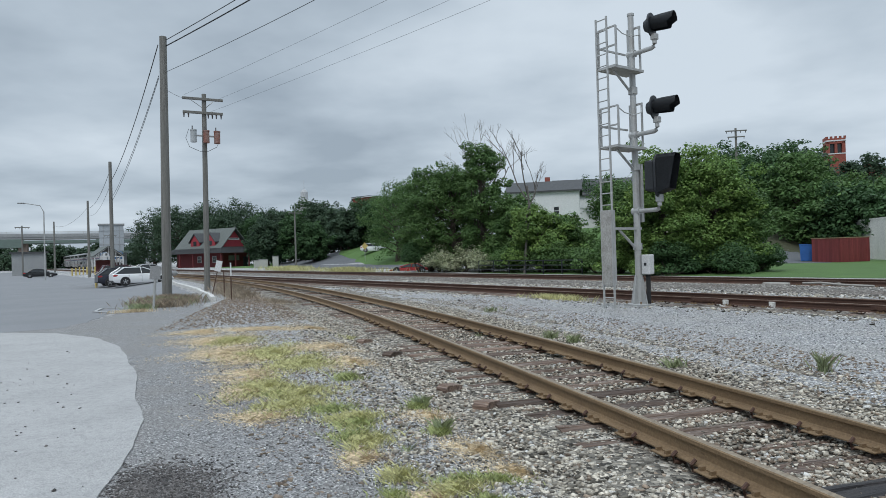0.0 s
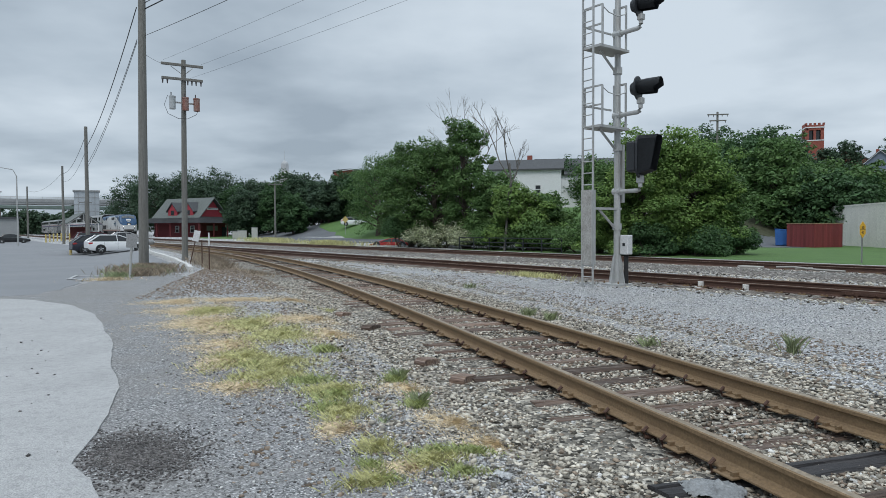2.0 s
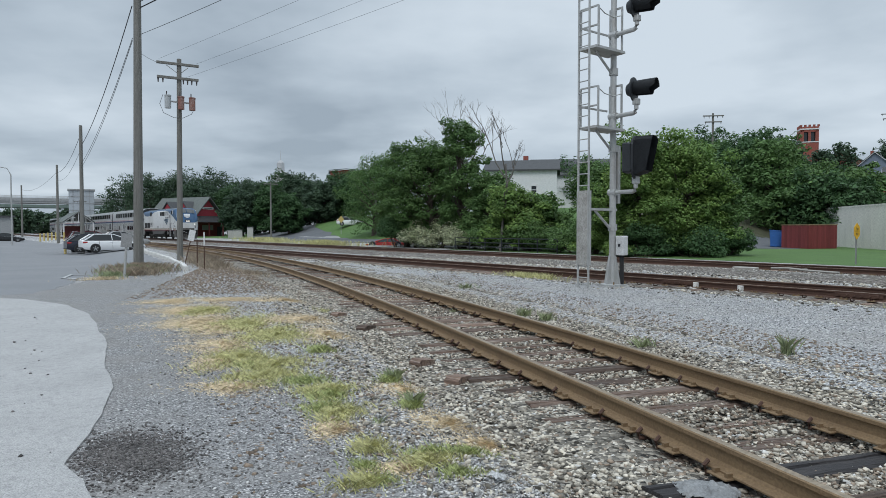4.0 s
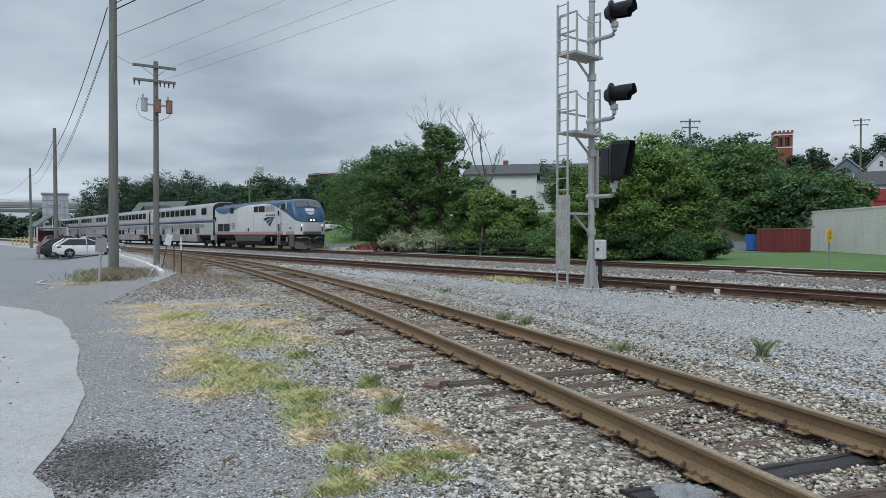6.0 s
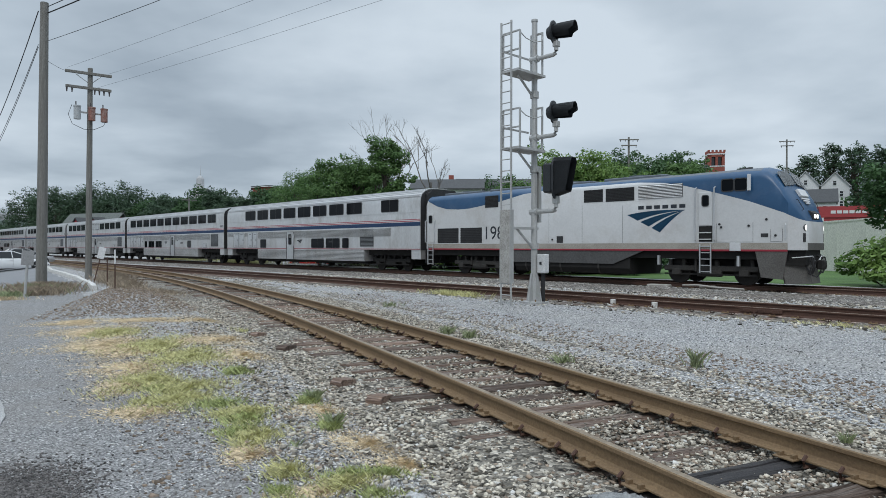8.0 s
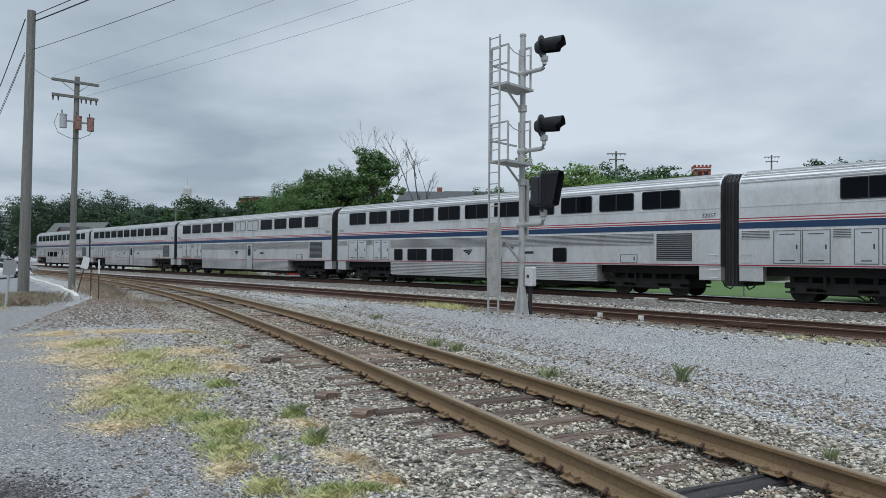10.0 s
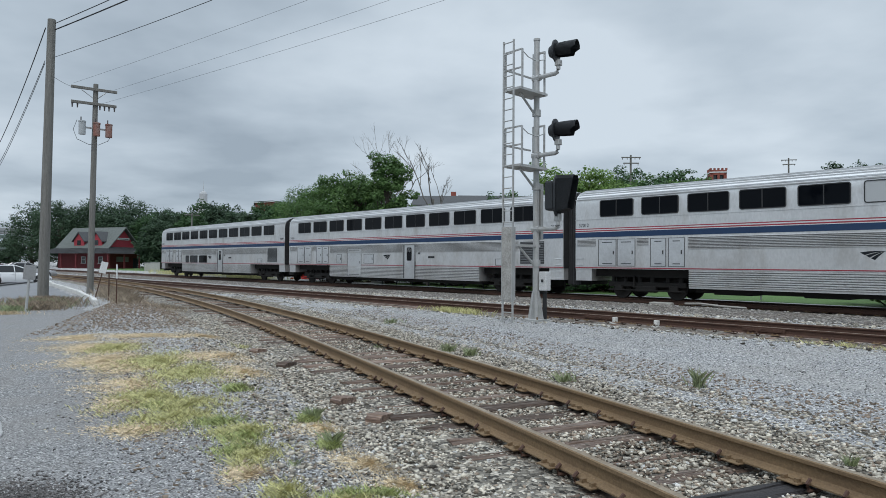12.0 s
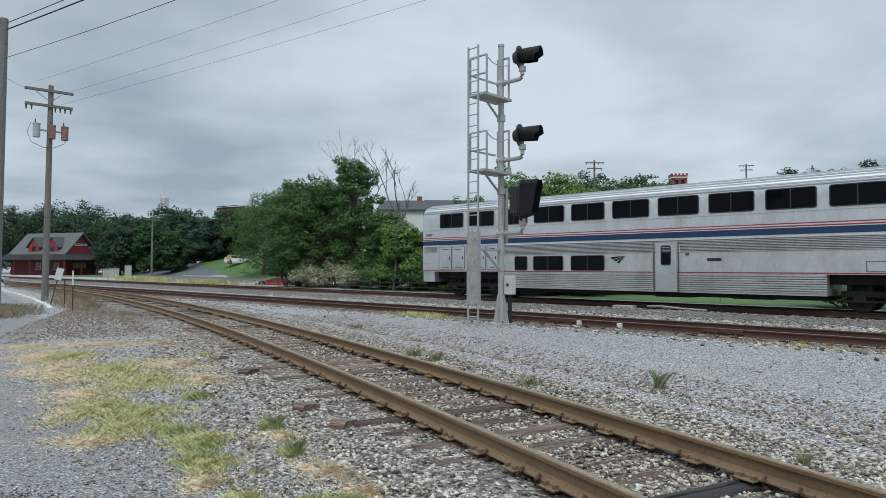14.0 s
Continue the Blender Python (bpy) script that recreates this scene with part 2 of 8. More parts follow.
def gz(x, y):
    """Height of the ground."""
    s, n = to_sn(x, y)
    z = -0.4 * smooth((s - 18) / 32) * (1 - smooth((n - 8) / 4))
    back = 1 - smooth((s - 95) / 70)
    z += back * smooth((s - 26) / 14) * 4.2 * smooth((n - 46) / 16)
    z += back * 5.0 * smooth((n - 76) / 90)
    if s < 40:
        z += 3.1 * smooth((x - 38.8 - 0.2 * (y - 55)) / 1.2) * (1 - smooth((s - 26) / 14))
    for c, dip in ((TRAIN_N, 0.16), (FRONT_N, 0.16), (siding(s), 0.145)):
        z -= dip * (1 - smooth((abs(n - c) - 1.5) / 1.2))
    return z


def mesh_np(name, verts, faces, material, smooth_faces=False):
    me = bpy.data.meshes.new(name)
    k = faces.shape[1]
    me.vertices.add(len(verts))
    me.vertices.foreach_set("co", np.asarray(verts, dtype=np.float32).ravel())
    me.loops.add(faces.size)
    me.loops.foreach_set("vertex_index", faces.astype(np.int32).ravel())
    me.polygons.add(len(faces))
    me.polygons.foreach_set("loop_start", np.arange(0, faces.size, k, dtype=np.int32))
    me.polygons.foreach_set("loop_total", np.full(len(faces), k, dtype=np.int32))
    me.update(calc_edges=True)
    if smooth_faces:
        me.shade_smooth()
    me.materials.append(material)
    return me


def to_mesh(name, bm, material, flat=True):
    me = bpy.data.meshes.new(name)
    bmesh.ops.recalc_face_normals(bm, faces=bm.faces)
    bm.to_mesh(me)
    bm.free()
    if not flat:
        me.shade_smooth()
        me.set_sharp_from_angle(angle=radians(40))
    for m in (material if isinstance(material, (list, tuple)) else (material,)):
        me.materials.append(m)
    return me


def part(name, bm, material, parent, label="", flat=True, m=None):
    ob = new(name, bm if isinstance(bm, bpy.types.Mesh) else to_mesh(name, bm, material, flat))
    ob.parent = parent
    if m is not None:
        ob.matrix_basis = m
    return tagged(ob, label)


def thing(name, m, label, category, group="", kind=""):
    ob = new(name)
    ob.empty_display_size = 0.2
    ob.matrix_basis = m
    return tagged(ob, label, category, group, kind)


def at(s, n, z=None, turn=0.0):
    p = sn(s, n)
    return Matrix.Translation((p.x, p.y, gz(p.x, p.y) if z is None else z)) @ Matrix.Rotation(YAW + radians(turn), 4, "Z")


def bx(bm, x0, x1, y0, y1, z0, z1, bevel=0.0, mi=0):
    vs = [bm.verts.new((x, y, z)) for x in (x0, x1) for y in (y0, y1) for z in (z0, z1)]
    fs = [bm.faces.new([vs[i] for i in f]) for f in ((0, 1, 3, 2), (4, 6, 7, 5), (0, 4, 5, 1), (2, 3, 7, 6), (0, 2, 6, 4), (1, 5, 7, 3))]
    for f in fs:
        f.material_index = mi
    if bevel:
        es = list({e for f in fs for e in f.edges})
        bmesh.ops.bevel(bm, geom=es, offset=bevel, segments=1, affect="EDGES")
    return bm


def box(x0, x1, y0, y1, z0, z1, bevel=0.0):
    return bx(bmesh.new(), x0, x1, y0, y1, z0, z1, bevel)


def tube(bm, pts, r, seg=8, r1=None, cap=True):
    """A round bar along the points; the radius runs from r to r1."""
    pts = [Vector(p) for p in pts]
    rings = []
    for i, p in enumerate(pts):
        d = (pts[min(i + 1, len(pts) - 1)] - pts[max(i - 1, 0)]).normalized()
        a = d.orthogonal().normalized() if abs(d.z) < 0.99 else Vector((1, 0, 0))
        if abs(d.z) < 0.99:
            a = d.cross(Vector((0, 0, 1))).normalized()
        b = d.cross(a).normalized()
        rr = r if r1 is None else r + (r1 - r) * i / max(1, len(pts) - 1)
        rings.append([bm.verts.new(p + (a * math.cos(t) + b * math.sin(t)) * rr) for t in (2 * math.pi * k / seg for k in range(seg))])
    for q, w in zip(rings[:-1], rings[1:]):
        for k in range(seg):
            bm.faces.new((q[k], q[(k + 1) % seg], w[(k + 1) % seg], w[k]))
    if cap:
        bm.faces.new(rings[0][::-1])
        bm.faces.new(rings[-1])
    return bm


def prism(bm, pts, y0, y1, axis="y", mi=0):
    """An outline (a, z) pushed from y0 to y1 along the axis."""
    def v(a, z, w):
        return (a, w, z) if axis == "y" else ((w, a, z) if axis == "x" else (a, z, w))
    lo = [bm.verts.new(v(a, z, y0)) for a, z in pts]
    hi = [bm.verts.new(v(a, z, y1)) for a, z in pts]
    n = len(pts)
    fs = [bm.faces.new(lo), bm.faces.new(hi[::-1])] + [bm.faces.new((lo[i], hi[i], hi[(i + 1) % n], lo[(i + 1) % n])) for i in range(n)]
    for f in fs:
        f.material_index = mi
    return bm


def slab(name, outline, dz, thick, material, label, category, res=2.0, ragged=0.0):
    """A paved sheet with the ground's height under it: outline in (s, n)."""
    bm = bmesh.new()
    if ragged:
        fine = []
        for (s0, n0), (s1, n1) in zip(outline, outline[1:] + outline[:1]):
            k = max(1, int(math.hypot(s1 - s0, n1 - n0) / max(0.06, ragged * 0.6))) if min(s0, s1) > -3 and max(s0, s1) < 70 and min(n0, n1) > -4 else 1
            for i in range(k):
                s, n = s0 + (s1 - s0) * i / k, n0 + (n1 - n0) * i / k
                j = ragged * (noise.noise((s * 1.1, n * 1.1, 1)) + 0.3 * noise.noise((s * 4, n * 4, 7)))
                fine.append((s, n + j) if abs(s1 - s0) > abs(n1 - n0) else (s + j, n))
        outline = fine
    f = bm.faces.new([bm.verts.new(sn(s, n)) for s, n in outline])
    for ax in (Vector((UX, UY, 0)), Vector((NX, NY, 0))):
        vals = [v.co.dot(ax) for v in bm.verts]
        c = math.floor(min(vals) / res) * res + res
        while c < max(vals) and res < 90:
            bmesh.ops.bisect_plane(bm, geom=bm.verts[:] + bm.edges[:] + bm.faces[:], plane_co=ax * c, plane_no=ax)
            c += res
    for v in bm.verts:
        v.co.z = gz(v.co.x, v.co.y) + dz
    ext = bmesh.ops.extrude_face_region(bm, geom=bm.faces[:])
    for v in ext["geom"]:
        if isinstance(v, bmesh.types.BMVert):
            v.co.z -= thick
    ob = new(name, to_mesh(name, bm, material))
    return tagged(ob, label, category, kind="structure")


# ---- ground ----
def ground_sheet():
    def axis(fine0, fine1, step, far):
        a = list(np.arange(fine0, fine1 + 0.01, step))
        d, v = step, fine1
        while v < far:
            d *= 1.22
            v += d
            a.append(v)
        d, v = step, fine0
        while v > -far:
            d *= 1.22
            v -= d
            a.insert(0, v)
        return np.array(a)
    ss, ns = axis(-8, 60, 1.0, 2500), axis(-4, 33, 0.4, 2500)
    vs = []
    for n in ns:
        for s in ss:
            p = sn(s, n)
            vs.append((p.x, p.y, gz(p.x, p.y)))
    w = len(ss)
    i = np.arange((len(ns) - 1) * w).reshape(len(ns) - 1, w)[:, :-1].ravel()
    fs = np.stack((i, i + w, i + w + 1, i + 1), 1)
    vs = np.array(vs)
    return tagged(new("ground", mesh_np("ground", vs, fs, GRAVEL)), "grey crushed stone gravel ground beside the railway tracks", "ground", kind="structure")


ground_sheet()
slab("parking_lot", [(19, 1.6), (24.5, 3.6), (26.5, 7.2), (36, 9.1), (48, 10.6), (60, 11.5), (230, 13.5), (230, -60), (-30, -60), (-30, -12), (19, -12)], 0.008, 0.1, ASPHALT, "worn grey asphalt parking lot beside the tracks", "parking lot", 4.0, 0.3)
slab("pavement", [(-12, -12), (-12, 0.2), (0, 0.42), (4.58, 0.62), (5.0, 0.56), (5.6, 0.78), (6.2, 0.98), (7.2, 1.25), (8.5, 1.4), (10, 1.68), (11.3, 1.8), (13.5, 2.0), (15.5, 1.9), (17.5, 1.3), (18.9, 0.2), (18.9, -12)], 0.02, 0.1, CONCRETE, "pale worn concrete pavement with an uneven edge", "pavement", 3.0, 0.035)
slab("tar_patch", [(19.6, 1.75), (24.3, 4.0), (25.6, 6.5), (23, 6.2), (19.2, 5.1), (17.5, 4.6), (16, 3.9), (13, 3.3), (10, 3.1), (7, 2.8), (5.5, 2.6), (4.6, 2.45), (3.4, 2.3), (1.5, 2.1), (1.5, 0.1), (4.3, 0.3), (13, 0.9), (19.2, -1)], 0.006, 0.05, TAR, "dark strip of old tar and packed gravel", "pavement", 3.0, 0.35)
slab("street", [(66, 34), (62, 48), (85, 47.5), (112, 55), (150, 74), (200, 90), (240, 105), (240, 88), (160, 60), (120, 45), (90, 36)], 0.06, 0.1, ROAD, "grey asphalt street bending behind the tracks", "road", 4.0)
slab("grass_bank", [(42, 46.8), (86, 46.8), (112, 54.3), (130, 64), (150, 120), (60, 120), (42, 70)], 0.09, 0.1, GRASS_GROUND, "mown green grass bank above the street", "lawn", 4.0)
slab("main_line_bed", [(-40, 19.3), (-40, 25.2), (130, 25.2), (130, 19.3)], 0.035, 0.1, GREY_BALLAST, "mixed grey ballast between the main tracks", "ballast", 3.0, 0.3)
slab("lawn", [(-40, 30.5), (40, 30.5), (40, 46), (25.5, 53), (25.5, 62), (-40, 62)], 0.01, 0.1, GRASS_GROUND, "mown green lawn between the tracks and the wall", "lawn", 4.0)


# ---- tracks ----
RAIL_OUT = [(-0.076, 0), (0.076, 0), (0.076, 0.012), (0.02, 0.028), (0.009, 0.045), (0.009, 0.125), (0.036, 0.138), (0.037, 0.165), (0.028, 0.173), (-0.028, 0.173), (-0.037, 0.165), (-0.036, 0.138), (-0.009, 0.125), (-0.009, 0.045), (-0.02, 0.028), (-0.076, 0.012)]


def rail_mesh(name, pts, z, body, top):
    """A rail of the true section along points of the plan; its head at height z."""
    bm = bmesh.new()
    rings = []
    for i, p in enumerate(pts):
        d = (pts[min(i + 1, len(pts) - 1)] - pts[max(i - 1, 0)]).normalized()
        side = Vector((d.y, -d.x, 0))
        rings.append([bm.verts.new((p.x + side.x * a, p.y + side.y * a, z - 0.173 + h)) for a, h in RAIL_OUT])
    k = len(RAIL_OUT)
    for q, w in zip(rings[:-1], rings[1:]):
        for j in range(k):
            f = bm.faces.new((q[j], q[(j + 1) % k], w[(j + 1) % k], w[j]))
            f.material_index = 1 if j in (8,) else 0
    bm.faces.new(rings[0])
    bm.faces.new(rings[-1][::-1])
    return to_mesh(name, bm, (body, top))


def offset_line(fn, s0, s1, step, off):
    out = []
    s = s0
    while s <= s1 + 1e-6:
        a, b = sn(s - 0.1, fn(s - 0.1)), sn(s + 0.1, fn(s + 0.1))
        d = (b - a).normalized()
        c = sn(s, fn(s))
        out.append(c + Vector((d.y, -d.x, 0)) * off)
        s += step
    return out


def tie_mesh(seed=5, material=None, length=2.6, w=0.23, h=0.16):
    """A squared timber with a hollowed, cracked top and broken ends."""
    bm = bmesh.new()
    n = 9
    rng = random.Random(seed)
    rows = []
    crack = rng.uniform(-0.05, 0.05)
    for i in range(n + 1):
        y = -length / 2 + length * i / n
        j = [rng.uniform(-0.014, 0.014) for _ in range(6)]
        e = rng.uniform(-0.05, 0.05) if i in (0, n) else 0.0
        crack += rng.uniform(-0.012, 0.012)
        top = [(-w / 2 + 0.02 + j[1], j[2] * 0.7 - 0.008), (crack - 0.016, j[3] * 0.5), (crack, -0.022 - abs(j[4])), (crack + 0.014, j[4] * 0.5), (w / 2 - 0.02 + j[5], j[0] * 0.7 - 0.008)]
        prof = [(-w / 2 + j[0], -h)] + [(-w / 2 + j[3] * 0.5, -0.03)] + top + [(w / 2 + j[1] * 0.5, -0.03)] + [(w / 2 + j[2], -h)]
        rows.append([bm.verts.new((x, y + e * (1 + 6 * x), z)) for x, z in prof])
    k = len(rows[0])
    for q, r in zip(rows[:-1], rows[1:]):
        for m in range(k):
            bm.faces.new((q[m], q[(m + 1) % k], r[(m + 1) % k], r[m]))
    bm.faces.new(rows[0])
    bm.faces.new(rows[-1][::-1])
    return to_mesh("tie", bm, material or TIE)


def plate_mesh():
    """A steel tie plate with its four spike heads."""
    bm = box(-0.09, 0.09, -0.14, 0.14, 0, 0.016, 0.004)
    for x, y in ((-0.06, 0.09), (0.05, 0.095), (-0.05, -0.095), (0.06, -0.09)):
        bx(bm, x - 0.015, x + 0.015, y - 0.022, y + 0.022, 0.016, 0.045)
    return to_mesh("tie_plate", bm, RUST)


def anchor_mesh():
    """A bent clip that grips the rail's foot."""
    bm = bmesh.new()
    tube(bm, [(0, -0.1, 0.02), (0, -0.105, -0.03), (0, 0.0, -0.045), (0, 0.09, -0.03), (0, 0.11, 0.02), (0, 0.07, 0.05)], 0.016, 6)
    return to_mesh("rail_anchor", bm, RUST_DARK)


TIES = []
BLACK_TIE = 2.0
TIE_ME, PLATE_ME, ANCHOR_ME = tie_mesh(), plate_mesh(), anchor_mesh()
TIE_KINDS = [TIE_ME, tie_mesh(8), tie_mesh(13), tie_mesh(21, None, 2.5, 0.21), tie_mesh(34, TIE_BLACK)]


def bed(track, fn, s0, s1, z, material, half=1.75, foot=2.6):
    """The heaped stone bed under a track."""
    bm = bmesh.new()
    rows = []
    s = s0
    while s <= s1 + 1e-6:
        step = 0.5 if -2 < s < 40 else 3.0
        row = []
        for off, h in ((-foot, 0.004), (-half - 0.35, z * 0.6), (-half, z), (-0.9, z + 0.01), (-0.75, z - 0.015), (0, z - 0.005), (0.75, z - 0.015), (0.9, z + 0.01), (half, z), (half + 0.35, z * 0.6), (foot, 0.004)):
            a, b = sn(s - 0.1, fn(s - 0.1)), sn(s + 0.1, fn(s + 0.1))
            d = (b - a).normalized()
            p = sn(s, fn(s)) + Vector((d.y, -d.x, 0)) * off
            low = min(0.0, gz(*(sn(s, fn(s)) + Vector((d.y, -d.x, 0)) * foot * (1 if off > 0 else -1)).to_2d())) if abs(off) > half else 0.0
            row.append(bm.verts.new((p.x, p.y, h + low + noise.noise(p * 1.7) * 0.02)))
        rows.append(row)
        s += step
    for q, w in zip(rows[:-1], rows[1:]):
        for k in range(len(q) - 1):
            bm.faces.new((q[k], q[k + 1], w[k + 1], w[k]))
    return part("ballast_bed", bm, material, track, flat=False)


def track(name, label, fn, s0, s1, head, step, steel, top, bed_mat, near0, near1, spacing=0.53, tie_sink=0.0):
    t = thing(name, Matrix(), label, "railway track", "railway tracks", "structure")
    for side in (-1, 1):
        part("rail", rail_mesh("rail", offset_line(fn, s0, s1, step, side * 0.7525), head, steel, top), None, t)
    bed(t, fn, s0, s1, head - 0.235, bed_mat)
    rng = random.Random(len(name))
    s, far = s0, []
    while s < s1:
        a, b = sn(s - 0.1, fn(s - 0.1)), sn(s + 0.1, fn(s + 0.1))
        d = (b - a).normalized()
        yaw = math.atan2(d.y, d.x) + rng.uniform(-0.02, 0.02)
        sh = rng.uniform(-0.12, 0.12)
        c = sn(s, fn(s)) + Vector((d.y, -d.x, 0)) * sh
        m = Matrix.Translation((c.x, c.y, head - 0.186 - tie_sink - 0.075 * rng.random() ** 1.3)) @ Matrix.Rotation(yaw, 4, "Z")
        if near0 <= s <= near1:
            if spacing == 0.53 and head == 0.14:
                TIES.append(s)
            part("tie", TIE_KINDS[4 if abs(s - BLACK_TIE) < 0.26 and spacing == 0.53 and head == 0.14 else rng.choice((0, 1, 2, 3))], None, t, m=m)
            if s < near0 + 17:
                for side in (-1, 1):
                    p = sn(s, fn(s)) + Vector((d.y, -d.x, 0)) * side * 0.7525
                    pm = Matrix.Translation((p.x, p.y, head - 0.187)) @ Matrix.Rotation(math.atan2(d.y, d.x), 4, "Z")
                    part("tie_plate", PLATE_ME, None, t, m=pm)
                    if rng.random() < 0.8:
                        part("rail_anchor", ANCHOR_ME, None, t, m=pm @ Matrix.Translation((rng.choice((-0.15, 0.15)), 0, 0.01)))
        else:
            far.append(m)
        s += spacing + rng.uniform(-0.04, 0.04)
    if far:
        v0 = np.array([v.co for v in TIE_ME.vertices])
        quads = np.array([p.vertices[:] for p in TIE_ME.polygons if len(p.vertices) == 4])
        vs = np.concatenate([v0 @ np.array(m.to_3x3()).T + np.array(m.translation) for m in far])
        fs = np.concatenate([quads + i * len(v0) for i in range(len(far))])
        tagged(part("far_ties", mesh_np("far_ties", vs, fs, TIE), None, t), kind="stuff")
    return t


track("siding_track", "rusty curving siding track on weathered wooden ties", siding, -14.0, 96.0, 0.14, 0.5, RUST, RAIL_TOP, BALLAST, -2.0, 45.0, tie_sink=0.006)
track("front_main_track", "dark rusty main track on stone ballast", lambda s: FRONT_N, -60.0, 400.0, 0.12, 4.0, RUST_DARK, RAIL_TOP, RUSTY_BALLAST, -4.0, 40.0, tie_sink=0.012)
track("rear_main_track", "dark rusty main track that the train runs on", lambda s: TRAIN_N, -150.0, 400.0, 0.12, 4.0, RUST_DARK, RAIL_TOP, RUSTY_BALLAST, -4.0, 40.0, tie_sink=0.012)


# ---- trees and bushes ----
def limb(bm, a, b, r0, r1, rng, bend=0.12, seg=7):
    a, b = Vector(a), Vector(b)
    pts = [a]
    for i in range(1, 4):
        p = a.lerp(b, i / 3)
        if i < 3:
            w = (b - a).length * bend
            p += Vector((rng.uniform(-w, w), rng.uniform(-w, w), rng.uniform(-w, w) * 0.5))
        pts.append(p)
    tube(bm, pts, r0, seg, r1)


def leaves(name, clumps, per, size, material, seed, up=0.9, flat=0.8):
    """Many small pointed leaves in clumps (centre, radius)."""
    rg = np.random.default_rng(seed)
    tot = sum(r * r for c, r in clumps)
    out_c, out_d = [], []
    for c, r in clumps:
        k = max(8, int(per * r * r / tot))
        d = rg.normal(size=(k, 3))
        d /= np.linalg.norm(d, axis=1)[:, None]
        d[:, 2] = np.where(d[:, 2] < 0, d[:, 2] * 0.5, d[:, 2])
        rad = r * (0.5 + 0.5 * rg.random(k) ** 0.5) * (0.85 + 0.3 * rg.random(k))
        p = np.array(c) + d * rad[:, None] * np.array((1, 1, flat))
        out_c.append(p)
        out_d.append(d)
    p = np.concatenate(out_c)
    k = len(p)
    nrm = rg.normal(size=(k, 3)) * 0.6 + np.concatenate(out_d) * 0.9 + np.array((0, 0, up))
    nrm /= np.linalg.norm(nrm, axis=1)[:, None]
    t = np.cross(nrm, rg.normal(size=(k, 3)))
    t /= np.linalg.norm(t, axis=1)[:, None] + 1e-9
    b = np.cross(nrm, t)
    s = size * (0.6 + 0.8 * rg.random(k))[:, None]
    vs = np.stack((p - t * s, p + b * s * 0.5, p + t * s, p - b * s * 0.5), 1).reshape(-1, 3)
    fs = np.arange(4 * k).reshape(k, 4)
    return mesh_np(name, vs, fs, material)


def tree(label, pos, height, width, per, leaf, material, seed, low=0.25, trunk=None, name="tree", clump=0.22, category="tree", group=""):
    """Tapered trunk, limbs and a crown of leaf clumps with gaps."""
    rng = random.Random(seed)
    x, y = pos[:2]
    z = pos[2] if len(pos) > 2 else gz(x, y)
    t = thing(name, Matrix.Translation((x, y, z - 0.05)), label, category, group)
    r = trunk or 0.035 * height
    bm = bmesh.new()
    top = Vector((rng.uniform(-0.04, 0.04) * height, rng.uniform(-0.04, 0.04) * height, height * 0.72))
    limb(bm, (0, 0, 0), top, r, r * 0.3, rng, 0.05)
    clumps = []
    n = 14 + int(height * 1.6)
    for i in range(n):
        a = 2.399 * i + rng.uniform(-0.5, 0.5)
        f = low + (1 - low) * ((i + 0.5) / n)
        prof = math.sin(math.pi * min(1, 0.18 + 0.8 * (f - low) / (1 - low) * 0.98)) ** 0.7
        rr = width / 2 * prof * rng.uniform(0.5, 0.92)
        c = Vector((math.cos(a) * rr, math.sin(a) * rr, height * (f * 0.9 + 0.02)))
        cr = width * clump * rng.uniform(0.62, 1.12)
        clumps.append((c, cr))
        if rng.random() < 0.75:
            b0 = top * min(0.95, max(0.15, f * 0.85))
            limb(bm, b0, c, r * 0.32, r * 0.06, rng)
        for _ in range(3):
            q = c + Vector((rng.uniform(-1, 1), rng.uniform(-1, 1), rng.uniform(-0.6, 1))) * cr
            clumps.append((q, cr * rng.uniform(0.35, 0.6)))
    part("trunk", bm, BARK, t, flat=False)
    part("crown", leaves("crown", clumps, per, leaf, material, seed), None, t)
    return t


def bush(label, pos, w, d, h, per, leaf, material, seed, name="bush", group=""):
    rng = random.Random(seed)
    x, y = pos[:2]
    t = thing(name, Matrix.Translation((x, y, gz(x, y) - 0.03)) @ Matrix.Rotation(YAW, 4, "Z"), label, "bush", group)
    clumps = []
    for i in range(16):
        a, q = rng.uniform(0, 6.28), rng.random() ** 0.5
        px, py = math.cos(a) * q * d / 2, math.sin(a) * q * w / 2
        hh = h * (1 - 0.55 * q * q) * rng.uniform(0.35, 0.95)
        clumps.append((Vector((px, py, hh * 0.8)), rng.uniform(0.16, 0.28) * min(w, h * 1.4)))
    bm = bmesh.new()
    for c, r in clumps[:9]:
        limb(bm, (c.x * 0.2, c.y * 0.2, 0), c, 0.035, 0.012, rng, seg=5)
    part("woody_base", bm, BARK, t)
    part("foliage", leaves("foliage", clumps, per, leaf, material, seed), None, t)
    return t


